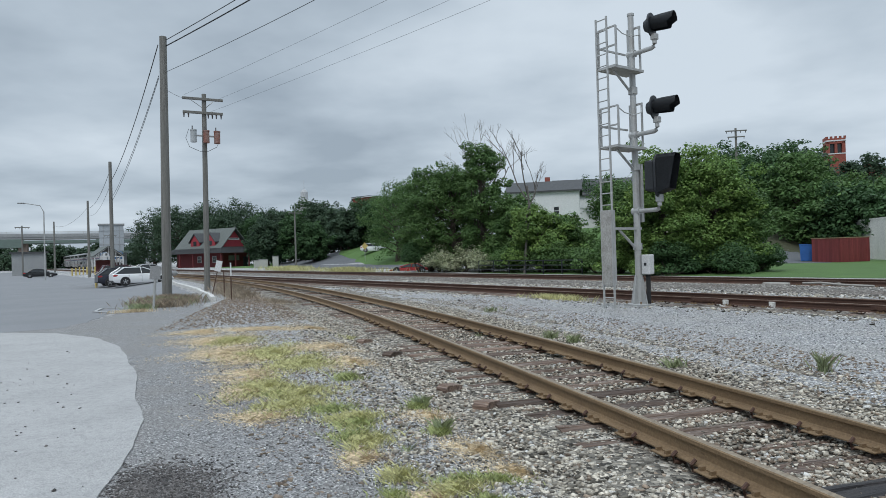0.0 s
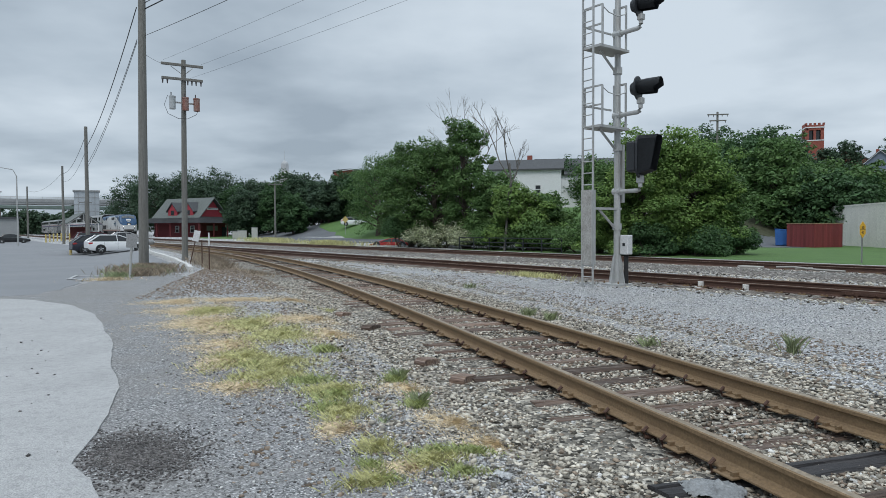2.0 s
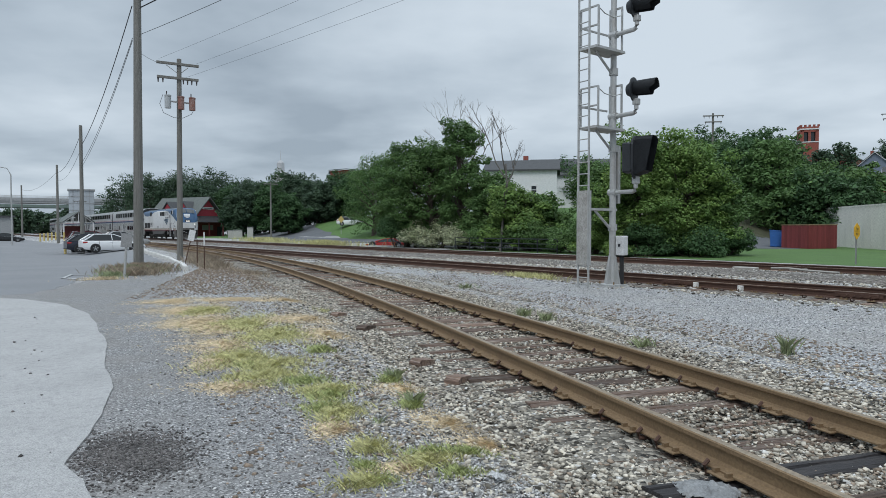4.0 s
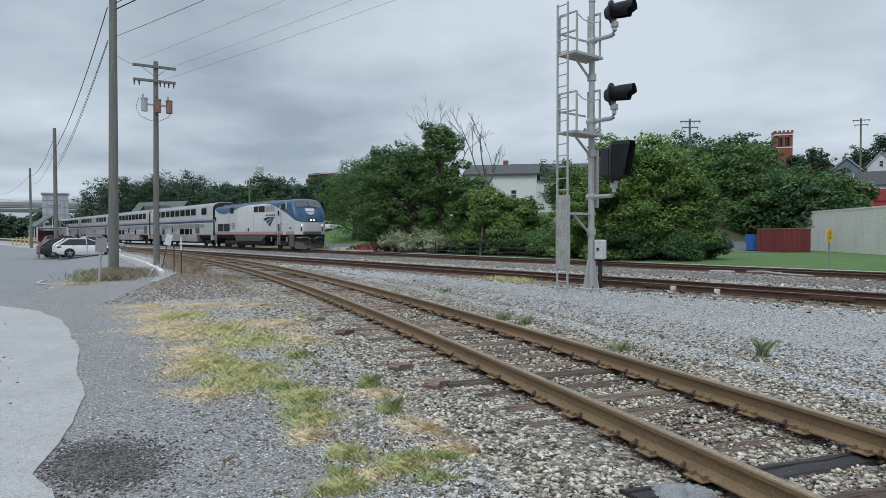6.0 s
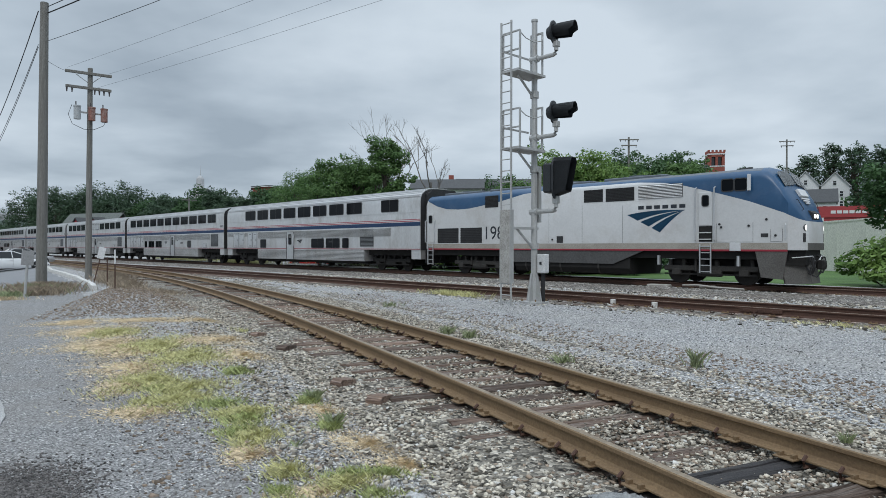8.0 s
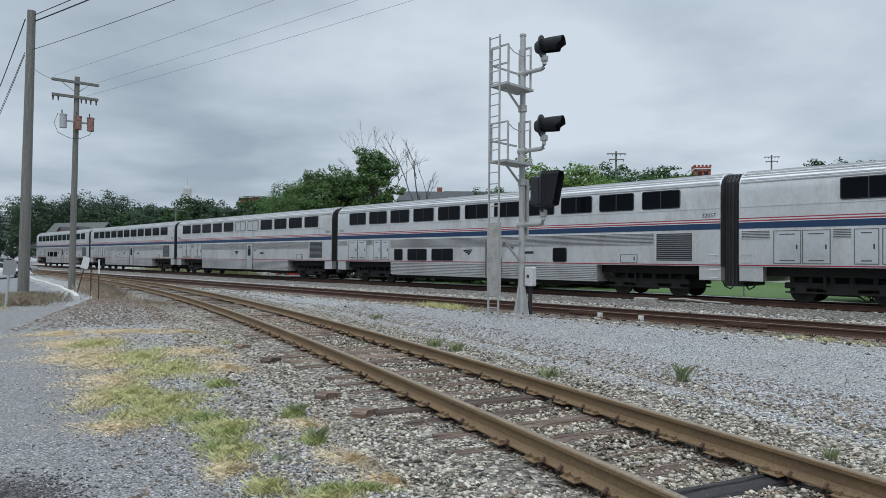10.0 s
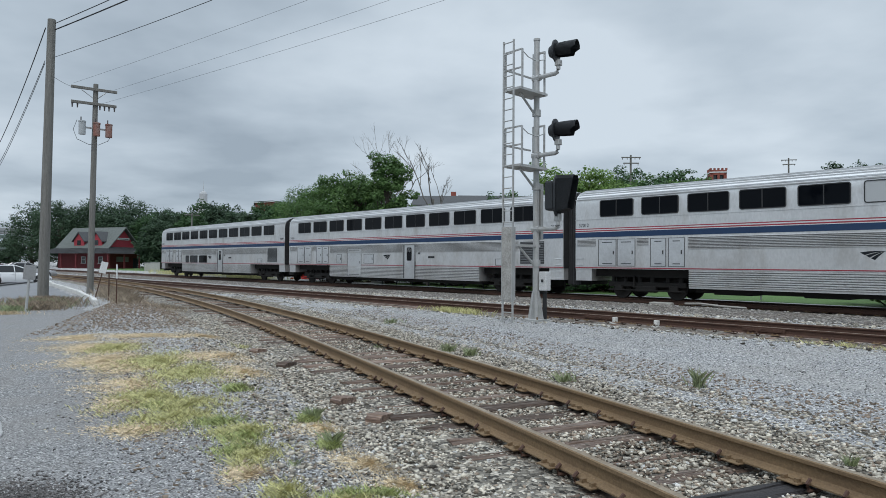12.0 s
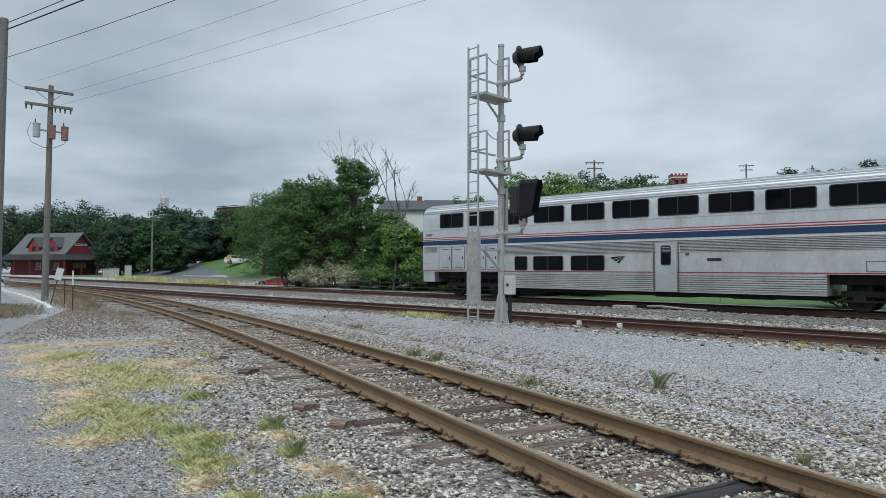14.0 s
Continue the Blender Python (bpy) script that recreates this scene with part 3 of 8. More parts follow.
def bare_tree(pos, height, seed, label):
    rng = random.Random(seed)
    x, y = pos
    t = thing("dead_tree", Matrix.Translation((x, y, gz(x, y) - 0.05)), label, "tree")
    bm = bmesh.new()

    def grow(a, d, ln, r, depth):
        b = a + d * ln
        limb(bm, a, b, r, r * 0.6, rng, 0.05, 5)
        if depth == 0:
            return
        for k in range(3 if depth > 1 else 4):
            e = (d + Vector((rng.uniform(-0.75, 0.75), rng.uniform(-0.75, 0.75), rng.uniform(-0.1, 0.5)))).normalized()
            grow(a.lerp(b, rng.uniform(0.55, 1.0)), e, ln * rng.uniform(0.42, 0.62), r * 0.5, depth - 1)
    grow(Vector((0, 0, 0)), Vector((0.06, 0, 1)).normalized(), height * 0.62, 0.11, 4)
    part("crown", bm, DEADWOOD, t)
    return t


def polar(az, d, z=None):
    """A plan point by its bearing from the eye, in degrees to the left of +y, and its distance."""
    a = radians(az)
    x, y = -math.sin(a) * d, math.cos(a) * d
    return (x, y) if z is None else (x, y, z)


def plants():
    g1 = "trees behind the tracks"
    # leafy clump behind the main line
    for az, d, h, w, per, sd, mt, lab in (
            (1.3, 58, 9.2, 5.8, 9000, 11, LEAF, "dense green tree at the edge of the thicket"),
            (-0.8, 57, 9.4, 6.5, 9000, 12, LEAF, "dense green tree in the trackside thicket"),
            (-3.6, 54, 10.9, 4.6, 8000, 13, LEAF, "tall vine-covered tree in the trackside thicket"),
            (-2.0, 62, 9.2, 6.0, 6000, 14, LEAF_DARK, "dark green tree in the trackside thicket"),
            (-6.0, 52, 6.2, 4.6, 7000, 15, LEAF, "vine-draped green tree beside the tracks"),
            (-8.2, 48, 4.6, 5.0, 7500, 16, LEAF_BRIGHT, "rounded green sapling beside the tracks"),
            (-10.2, 49, 3.5, 4.4, 5000, 18, LEAF, "green tree below the white building"),
            (4.2, 96, 11.8, 9.0, 6500, 17, LEAF, "round-crowned green tree above the street")):
        tree(lab, polar(az, d), h, w, int(per * 2.6), 0.11, mt, sd, low=0.08, group=g1)
    # the big bush-like trees right of the signal
    for az, d, h, w, per, sd, mt, lab in (
            (-18.6, 41, 7.5, 5.6, 15000, 21, LEAF_BRIGHT, "broad bright green tree behind the signal mast"),
            (-22.2, 42, 6.9, 5.6, 15000, 22, LEAF_BRIGHT, "broad bright green tree beside the lawn"),
            (-24.6, 43, 5.2, 3.8, 9000, 23, LEAF, "green tree at the edge of the lawn"),
            (-16.0, 43, 5.2, 4.0, 9000, 24, LEAF, "green tree behind the signal mast"),
            (-20.4, 46, 7.6, 5.5, 8000, 25, LEAF, "green tree behind the broad bright trees")):
        tree(lab, polar(az, d), h, w, int(per * 1.9), 0.1, mt, sd, low=0.02, group=g1)
    # undergrowth along the line
    for az, d, w, dp, h, mt, sd, lab in (
            (0.5, 55.5, 4, 3, 2.6, FLOWER, 31, "bush with pale cream flowers beside the tracks"), (-1.6, 54, 4.5, 3, 3.0, FLOWER, 32, "bush with pale cream flowers beside the tracks"),
            (-3.4, 52, 3.5, 3, 2.3, FLOWER, 33, "bush with pale cream flowers beside the tracks"), (2.2, 57, 3.5, 3, 3.6, LEAF_DARK, 34, "dark green bush beside the tracks"),
            (-5.6, 50, 4, 3, 3.2, LEAF, 35, "green bush of leafy vines"), (-9.6, 46.5, 4, 3, 2.8, LEAF, 36, "green bush of leafy vines"),
            (-11.6, 45, 4, 3, 2.2, LEAF, 37, "low green bush of leafy vines"), (-13.4, 43, 4, 3, 2.6, LEAF, 38, "green bush behind the signal mast"),
            # the low LEAF_DARK bushes paint the shadow at the trees' feet
            (-14.8, 42, 3, 3, 3.0, LEAF_BRIGHT, 39, "bright green bush behind the signal mast"), (-19.0, 38.6, 3.4, 2.4, 2.0, LEAF_DARK, 40, "low green bush beside the tracks, leaves darkened as shade"),
            (-22.5, 39.6, 4.5, 2.5, 2.2, LEAF_DARK, 41, "low green bush beside the tracks, leaves darkened as shade"), (-25.2, 41.5, 3, 2.5, 2.0, LEAF_DARK, 42, "low green bush by the lawn, leaves darkened as shade"),
            (-16.9, 38.4, 1.8, 1.4, 1.3, LEAF_BRIGHT, 43, "small yellow-green bush beside the tracks")):
        bush(lab, polar(az, d), w, dp, h, 7000, 0.075, mt, sd, group="bushes along the tracks")
    bare_tree(polar(-6.9, 47), 10.2, 5, "leafless dead tree with thin grey branches")
    bare_tree(polar(-2.6, 60), 12.6, 8, "leafless dead tree behind the thicket")
    bare_tree(polar(-3.9, 57), 12.2, 9, "leafless dead tree behind the thicket")
    # trees on the hill at the right
    rng = random.Random(77)
    for az, d, h, w in ((-26.6, 78, 9, 8), (-28.6, 75, 10, 8), (-30.4, 72, 7.2, 8), (-32.2, 70, 6.8, 8), (-33.6, 68, 5.4, 6), (-29.0, 84, 9.5, 6), (-27.6, 90, 11, 8),
                        (-31.4, 80, 6.2, 7), (-25.2, 84, 9, 8), (-34.4, 72, 5.5, 6), (-23.4, 92, 11.5, 8), (-15, 96, 9, 8), (-12.4, 108, 10, 9), (-32.0, 104, 6.5, 8), (-33.3, 110, 6.0, 8), (-34.6, 112, 5.2, 7)):
        x, y = polar(az, d)
        tree("dark green tree on the hillside", (x, y, max(0.0, gz(x, y) - 1.5)), h, w, 10500, 0.2, rng.choice((LEAF, LEAF_DARK, LEAF_DARK)), rng.randrange(9999), low=0.2, group="hillside trees")
    tree("dark green tree by the lawn's end", polar(-44.6, 36), 6.2, 4.4, 6500, 0.12, LEAF_DARK, 4242, low=0.45, group="hillside trees")
    bush("yellow-green bush by the retaining wall", polar(-43.0, 32.5), 3.2, 2.6, 2.6, 3600, 0.12, LEAF_BRIGHT, 4343, group="bushes along the tracks")
    for az, d, top in ((-29.3, 150, 0.125), (-33.2, 215, 0.112), (-36.2, 245, 0.11), (-39.2, 240, 0.14), (-40.8, 235, 0.138), (-42.5, 190, 0.13), (-31.9, 210, 0.105), (-7.6, 190, 0.098), (-9.2, 190, 0.1), (-37.6, 250, 0.128), (-44.5, 180, 0.14)):
        x, y = polar(az, d)
        z = gz(x, y)
        h = max(6.0, 1.6 + top * d - z)
        tree("dark green tree on the skyline", (x, y, z), h, 9.5, 4200, 0.42, LEAF_FAR, rng.randrange(9999), low=0.15, group="skyline trees")
    # far belt of trees behind the station
    for az, d, top in ((24.0, 200, 0.068), (22.3, 190, 0.076), (20.8, 195, 0.07), (19.6, 190, 0.078), (18.3, 180, 0.07), (17.2, 185, 0.082), (15.9, 175, 0.066), (14.6, 165, 0.07),
                       (13.4, 160, 0.072), (12.0, 150, 0.078), (10.8, 145, 0.08), (9.6, 140, 0.072), (8.4, 130, 0.068), (7.2, 134, 0.08), (5.8, 128, 0.088), (9.0, 136, 0.066), (11.4, 125, 0.05), (15.2, 140, 0.055), (13.0, 138, 0.06), (3.4, 126, 0.1)):
        x, y = polar(az, d)
        h = max(5.0, 1.6 + top * d - gz(x, y))
        tree("dark green tree in the belt behind the station", (x, y), h, h * 0.86, 13000, 0.25, rng.choice((LEAF_FAR, LEAF_DARK, LEAF_FAR)), rng.randrange(9999), low=0.1, group="belt of trees")

    for az in np.arange(25.5, 47, 1.1):
        x, y = polar(az, 330 + rng.uniform(-25, 25))
        tree("distant green tree beyond the overpass", (x, y, -0.4), rng.uniform(8.5, 12.5), rng.uniform(9, 13), 2200, 0.65, LEAF_FAR, rng.randrange(9999), low=0.05, group="distant trees")


plants()


# ---- signal mast ----
GLASS_DARK_LENS = glass_mat("unlit_signal_lens", (0.01, 0.012, 0.012), 0.1)

def signal_head(parent, z, big=False):
    h = new("signal_head")
    h.parent = parent
    h.matrix_basis = Matrix.Translation((0, -0.78 if big else -0.7, z)) @ Matrix.Rotation(radians(17), 4, "Z") @ Matrix.Scale(1.12 if big else 1.0, 4)
    if big:
        pts = [(0.27 * math.cos(a), 0.25 * (1 if math.sin(a) > 0 else -1) + 0.27 * math.sin(a)) for a in (2 * math.pi * (i + 0.5) / 20 for i in range(20))]
        part("backing", prism(bmesh.new(), pts, 0.0, 0.05), BLACK, h)
        bm = bmesh.new()
        lo = [(0.24, -0.42), (0.24, 0.4), (0.16, 0.49), (-0.16, 0.49), (-0.24, 0.4), (-0.24, -0.42)]
        a = [bm.verts.new((x, 0, q)) for x, q in lo]
        b = [bm.verts.new((x * 0.96, -0.3 - 0.14 * (q > 0), q if q > 0 else q * 0.9 + 0.05)) for x, q in lo]
        for i in range(5):
            bm.faces.new((a[i], a[i + 1], b[i + 1], b[i]))
        bm.faces.new((a[5], a[0], b[0], b[5]))
        bmesh.ops.solidify(bm, geom=bm.faces[:], thickness=0.02)
        part("hood", bm, BLACK, h)
        part("lens", tube(bmesh.new(), [(0, -0.01, 0.2), (0, -0.03, 0.2)], 0.15, 16), BLACK, h)
        part("lens", tube(bmesh.new(), [(0, -0.01, -0.2), (0, -0.03, -0.2)], 0.15, 16), BLACK, h)
        part("case", box(-0.2, 0.2, 0.05, 0.3, -0.36, 0.36, 0.04), BLACK, h)
    else:
        part("backing", tube(bmesh.new(), [(0, 0.0, 0), (0, 0.04, 0)], 0.32, 24), BLACK, h)
        bm = bmesh.new()
        ring = []
        for y, r in ((0, 0.2), (-0.25, 0.215), (-0.46, 0.22)):
            ring.append([bm.verts.new((r * math.sin(a), y - (0.14 if math.cos(a) > 0 and y < -0.4 else 0), 0.02 + r * math.cos(a))) for a in (radians(-150 + 300 * i / 14) for i in range(15))])
        for q, w in zip(ring[:-1], ring[1:]):
            for i in range(14):
                bm.faces.new((q[i], q[i + 1], w[i + 1], w[i]))
        bmesh.ops.solidify(bm, geom=bm.faces[:], thickness=0.015)
        part("hood", bm, BLACK, h, flat=False)
        part("lens", tube(bmesh.new(), [(0, -0.005, 0.02), (0, -0.03, 0.02)], 0.15, 18), GLASS_DARK_LENS, h)
        part("case", tube(bmesh.new(), [(0, 0.04, 0), (0, 0.2, 0)], 0.24, 18, 0.14), BLACK, h)
    return h





def signal_mast():
    s = thing("signal_mast", at(11.65, 14.68, 0.0), "grey steel railway signal mast with three black heads and a ladder", "railway signal")
    part("mast", tube(bmesh.new(), [(0, 0, 0.05), (0, 0, 8.02)], 0.092, 14, 0.08), GALV, s, flat=False)
    part("cap", tube(bmesh.new(), [(0, 0, 8.0), (0, 0, 8.06)], 0.095, 14), GALV, s)
    part("base_plate", box(-0.3, 0.3, -0.3, 0.3, -0.04, 0.06, 0.01), GALV, s)
    for k in range(4):
        bm = bmesh.new()
        prism(bm, [(0.08, 0.06), (0.27, 0.06), (0.12, 0.85), (0.08, 0.85)], -0.02, 0.02)
        part("gusset", bm, GALV, s, m=Matrix.Rotation(k * math.pi / 2, 4, "Z"))
    for x in (-0.24, 0.24):
        for y in (-0.24, 0.24):
            part("anchor_bolt", tube(bmesh.new(), [(x, y, 0.05), (x, y, 0.13)], 0.022, 6), RUST, s)
    # ladder
    yc = 0.12
    for y in (yc - 0.18, yc + 0.18):
        part("ladder_rail", box(-1.1, -1.06, y - 0.022, y + 0.022, 0.0, 7.78), GALV, s)
    z = 0.28
    while z < 7.78:
        part("rung", tube(bmesh.new(), [(-1.08, yc - 0.2, z), (-1.08, yc + 0.2, z)], 0.016, 6), GALV, s)
        z += 0.31
    part("climb_guard", box(-1.13, -1.11, yc - 0.17, yc + 0.17, 0.62, 2.62, 0.006), mat("worn_guard_plate", (0.42, 0.41, 0.39), (0.3, 0.29, 0.27), rough=0.6, metal=0.2, scale=3, fine=25, bump=0.1, dirt=(0.2, 0.19, 0.17), dirt_scale=3), s, "streaked grey steel climb guard plate")
    for y in (yc - 0.19, yc + 0.17):
        part("guard_flange", box(-1.13, -0.98, y, y + 0.02, 0.62, 2.62), GALV, s)
    for z, rail in ((6.43, True), (4.32, True), (2.14, False)):
        w = 0.3 if rail else 0.06
        part("platform", box(-1.08, 0.12, -w, w, z - 0.05, z + 0.015), GALV, s)
        bm = bmesh.new()
        tube(bm, [(-0.1, 0, z - 0.55), (-0.75, 0, z - 0.05)], 0.035, 6)
        part("brace", bm, GALV, s)
        part("collar", tube(bmesh.new(), [(0, 0, z - 0.6), (0, 0, z - 0.42)], 0.125, 12), GALV, s)
        if rail:
            for x, y0, zt in ((-1.0, 0.3, 1.05), (-1.0, -0.3, 1.05), (0.1, 0.2, 1.25), (0.1, -0.2, 1.25)):
                part("rail_post", box(x - 0.022, x + 0.022, y0 - 0.022, y0 + 0.022, z, z + zt), GALV, s)
            part("rail_bar", box(0.08, 0.12, -0.2, 0.2, z + 1.2, z + 1.25), GALV, s)
            part("rail_bar", box(-1.0, 0.1, 0.28, 0.31, z + 0.55, z + 0.6), GALV, s)
            for zz in (0.55, 1.05):
                part("rail_bar", box(-1.02, -0.98, -0.3, 0.3, z + zz - 0.02, z + zz + 0.02), GALV, s)
            part("safety_chain", tube(bmesh.new(), [(-1.0, -0.3, z + 1.0), (-0.75, -0.3, z + 0.88), (-0.4, -0.3, z + 0.84), (-0.05, -0.3, z + 0.95), (0.1, -0.2, z + 1.15)], 0.014, 5), GALV, s)
    part("cable_bracket", box(0.1, 0.2, -0.1, 0.1, 2.3, 3.9), GALV, s)
    for za, zh, big in ((6.93, 7.54, False), (4.7, 5.33, False), (2.6, 3.5, True)):
        part("arm", tube(bmesh.new(), [(0, 0, za), (0, -0.66, za), (0, -0.73, za + 0.03), (0, -0.76, za + 0.1), (0, -0.76, zh - (0.55 if big else 0.28))], 0.06, 10), GALV, s, flat=False)
        part("arm_collar", tube(bmesh.new(), [(0, -0.12, za), (0, 0.12, za)], 0.1, 12), GALV, s)
        part("head_bracket", box(-0.08, 0.08, -0.84, -0.68, zh - (0.7 if big else 0.42), zh - (0.5 if big else 0.26), 0.015), GALV, s)
        signal_head(s, zh, big)
    b = part("junction_box", box(-0.03, 0.2, -0.38, -0.12, 0.86, 1.4, 0.02), mat("grey_box_paint", (0.56, 0.57, 0.57), (0.5, 0.5, 0.5), rough=0.5, bump=0.02), s, "light grey steel junction box")
    part("hasp", box(-0.045, -0.03, -0.29, -0.22, 1.1, 1.18), BLACK, b)
    part("conduit", tube(bmesh.new(), [(0.1, -0.24, 0.86), (0.1, -0.24, 0.0)], 0.06, 8), BELLOWS_T, s)
    return s


signal_mast()


# ---- utility poles and wires ----
def pole(pos, h, r, label, lean=(0.0, 0.0), z=None):
    x, y = pos
    p = thing("utility_pole", Matrix.Translation((x, y, (gz(x, y) if z is None else z) - 0.05)), label, "utility pole", "utility poles")
    n = 10
    pts = [(lean[0] * i / n, lean[1] * i / n, h * i / n) for i in range(n + 1)]
    part("shaft", tube(bmesh.new(), pts, r, 12, r * 0.72), WOOD_POLE, p, flat=False)
    return p


def crossarm(p, z, half, yaw, pins=()):
    m = Matrix.Translation((0, 0, z)) @ Matrix.Rotation(yaw, 4, "Z")
    a = part("crossarm", box(-half, half, -0.06, 0.06, -0.07, 0.07, 0.01), WOOD_POLE, p, m=m @ Matrix.Translation((0, -0.19, 0)))
    for x in pins:
        part("insulator", tube(bmesh.new(), [(x, 0, -0.07), (x, 0, -0.16), (x, 0, -0.18), (x, 0, -0.3)], 0.05, 8, 0.03), GLASS_INS, a)
    return a


GLASS_INS = mat("brown_insulator", (0.06, 0.05, 0.05), rough=0.3, bump=0)
CAN_GREY = mat("grey_transformer_paint", (0.4, 0.42, 0.43), (0.33, 0.35, 0.36), rough=0.5, scale=3, bump=0.02)
CAN_RUST = mat("rusty_transformer_paint", (0.25, 0.11, 0.085), (0.19, 0.085, 0.065), rough=0.7, scale=3, fine=20, bump=0.1, dirt=(0.36, 0.33, 0.31), dirt_scale=2.5, dirt_amt=0.5)
POLE_A, POLE_B = (-11.75, 27.4), (-13.6, 37.1)
pole(POLE_A, 11.25, 0.2, "tall grey weathered wooden utility pole at the kerb", (0.12, 0.0))
pb = pole(POLE_B, 11.25, 0.17, "wooden utility pole with crossarms and three transformers", (0.1, 0.0))
crossarm(pb, 10.93, 1.1, YAW * 0.8)
crossarm(pb, 10.15, 1.08, YAW * 0.8, (-1.02, -0.78, 0.28, 0.5, 0.72, 0.98))
for s_, hx in ((-1, -0.9), (1, 0.9)):
    part("arm_brace", tube(bmesh.new(), [(0.1, 0, 10.4), (s_ * 0.5, s_ * 0.3, 10.86)], 0.02, 5), GALV, pb)
for x, m_, lab in ((-0.62, CAN_GREY, "grey transformer can"), (0.08, CAN_RUST, "rusty red transformer can"), (0.68, CAN_RUST, "rusty red transformer can")):
    q = Matrix.Translation((0, 0, 8.42)) @ Matrix.Rotation(YAW, 4, "Z")
    can = part("transformer", tube(bmesh.new(), [(x, -0.35, 0), (x, -0.35, 0.66), (x, -0.35, 0.7)], 0.17, 14), m_, pb, lab, False, q)
    part("bushing", tube(bmesh.new(), [(x - 0.06, -0.35, 0.68), (x - 0.06, -0.35, 0.92)], 0.03, 6), GLASS_INS, can)
    part("lid", tube(bmesh.new(), [(x, -0.35, 0.64), (x, -0.35, 0.71)], 0.185, 14), m_, can)
part("transformer_rack", box(-0.7, 0.75, -0.2, -0.12, 8.8, 8.88), GALV, pb, m=Matrix.Rotation(YAW, 4, "Z"))
part("jumper", tube(bmesh.new(), [(-0.62, -0.5, 9.2), (-0.8, -0.5, 8.7), (-0.62, -0.45, 8.2), (-0.1, -0.3, 7.95), (0.35, -0.2, 7.95), (0.75, 0.0, 8.2), (0.92, 0.1, 8.6), (0.75, 0.1, 9.1)], 0.014, 5), WIRE, pb)
POLE_F, POLE_G = (18.0, -3.2), (24.0, -1.0)
POLE_C, POLE_D, POLE_E = (-27.4, 53.6), (-45.3, 82.8), (-72, 120)
pole(POLE_C, 10.4, 0.17, "wooden utility pole along the parking lot")
pole(POLE_D, 9.8, 0.17, "wooden utility pole along the parking lot")
pole(POLE_E, 9.8, 0.17, "wooden utility pole at the far parking lot")
pole(POLE_F, 11.6, 0.18, "wooden utility pole near the siding")
pole(POLE_G, 12.2, 0.18, "wooden utility pole carrying the line wires")
for az, d, top, lab in ((-24.3, 88, 0.163, "wooden pole with a crossarm above the trees"), (-36.2, 126, 0.147, "wooden pole with a crossarm on the hillside"), (4.0, 96, 0.062, "wooden utility pole by the street"), (12.9, 118, 0.07, "wooden utility pole by the street"), (27.2, 160, 0.04, "wooden utility pole at the far lot"), (33.0, 150, 0.052, "wooden utility pole at the far lot")):
    x, y = polar(az, d)
    z = gz(x, y)
    hh = 1.6 + top * d - z
    p = pole((x, y), hh, 0.17, lab)
    crossarm(p, hh - 0.35, 1.25, radians(az) + 0.25, (-1.1, -0.5, 0.5, 1.1))
    if az < 0:
        crossarm(p, hh - 1.1, 1.0, radians(az) + 0.25, (-0.9, 0.9))


def wire(a, b, sag, r, label="black overhead cable between poles"):
    pts = []
    for i in range(25):
        t = i / 24
        p = Vector(a).lerp(Vector(b), t)
        p.z -= 4 * sag * t * (1 - t)
        pts.append(p)
    w = new("overhead_wire", to_mesh("overhead_wire", tube(bmesh.new(), pts, r, 5), WIRE))
    tagged(w, label, "wire", "overhead wires")


A, B, C3, D3 = (*POLE_A, 0), (*POLE_B, 0), (*POLE_C, 0), (*POLE_D, 0)


def on(p, z, dx=0.0, dy=0.0):
    return (p[0] + dx, p[1] + dy, z)


wire(on(A, 10.95, 0.25), on(POLE_F, 11.2), 0.5, 0.016)
wire(on(A, 10.7, 0.25), on(POLE_F, 10.8, 0.1), 0.5, 0.024)
wire(on(A, 9.6, 0.22), on(POLE_F, 9.9), 0.6, 0.01)
wire(on(A, 10.75, -0.1), on(C3, 8.3), 0.6, 0.02)
wire(on(A, 9.35, -0.1), on(C3, 6.6), 0.5, 0.012)
wire(on(A, 9.45, -0.1), on(C3, 6.9), 0.5, 0.012)
wire(on(C3, 9.3), on(D3, 8.7), 0.8, 0.018)
wire(on(C3, 8.1), on(D3, 7.8), 0.9, 0.012)
wire(on(D3, 8.8), on(POLE_E, 8.8), 1.0, 0.016)
for off, z in ((-1.0, 10.95), (1.0, 10.95), (0.4, 10.1)):
    wire((POLE_B[0] + NX * off, POLE_B[1] + NY * off, z), (POLE_G[0] + off, POLE_G[1], 12.0 if z > 10.5 else 11.0), 0.35, 0.005)
wire((POLE_B[0] - 0.5, POLE_B[1], 10.8), on(A, 9.0), 0.15, 0.008)


# ---- parking lot: kerb, signs, cars ----
KERB = mat("chipped_white_kerb", (0.66, 0.65, 0.62), (0.52, 0.51, 0.49), rough=0.85, scale=3, fine=30, bump=0.3, dirt=(0.22, 0.21, 0.2), dirt_scale=2.5)
PAINT = mat("worn_white_paint", (0.45, 0.45, 0.45), (0.3, 0.3, 0.3), rough=0.8, scale=4, fine=40, bump=0)
YELLOW = mat("yellow_paint", (0.55, 0.43, 0.15), (0.48, 0.37, 0.12), rough=0.55, bump=0, scale=3)
kerb = thing("kerb", Matrix(), "chipped white concrete kerb along the parking lot", "kerb", kind="structure")
kp = [sn(*q) for q in ((26.75, 7.37), (29.5, 8.0), (32.33, 8.6), (38.16, 9.71), (44.06, 10.43), (48.66, 10.83), (55, 11.8), (64, 12.9))]
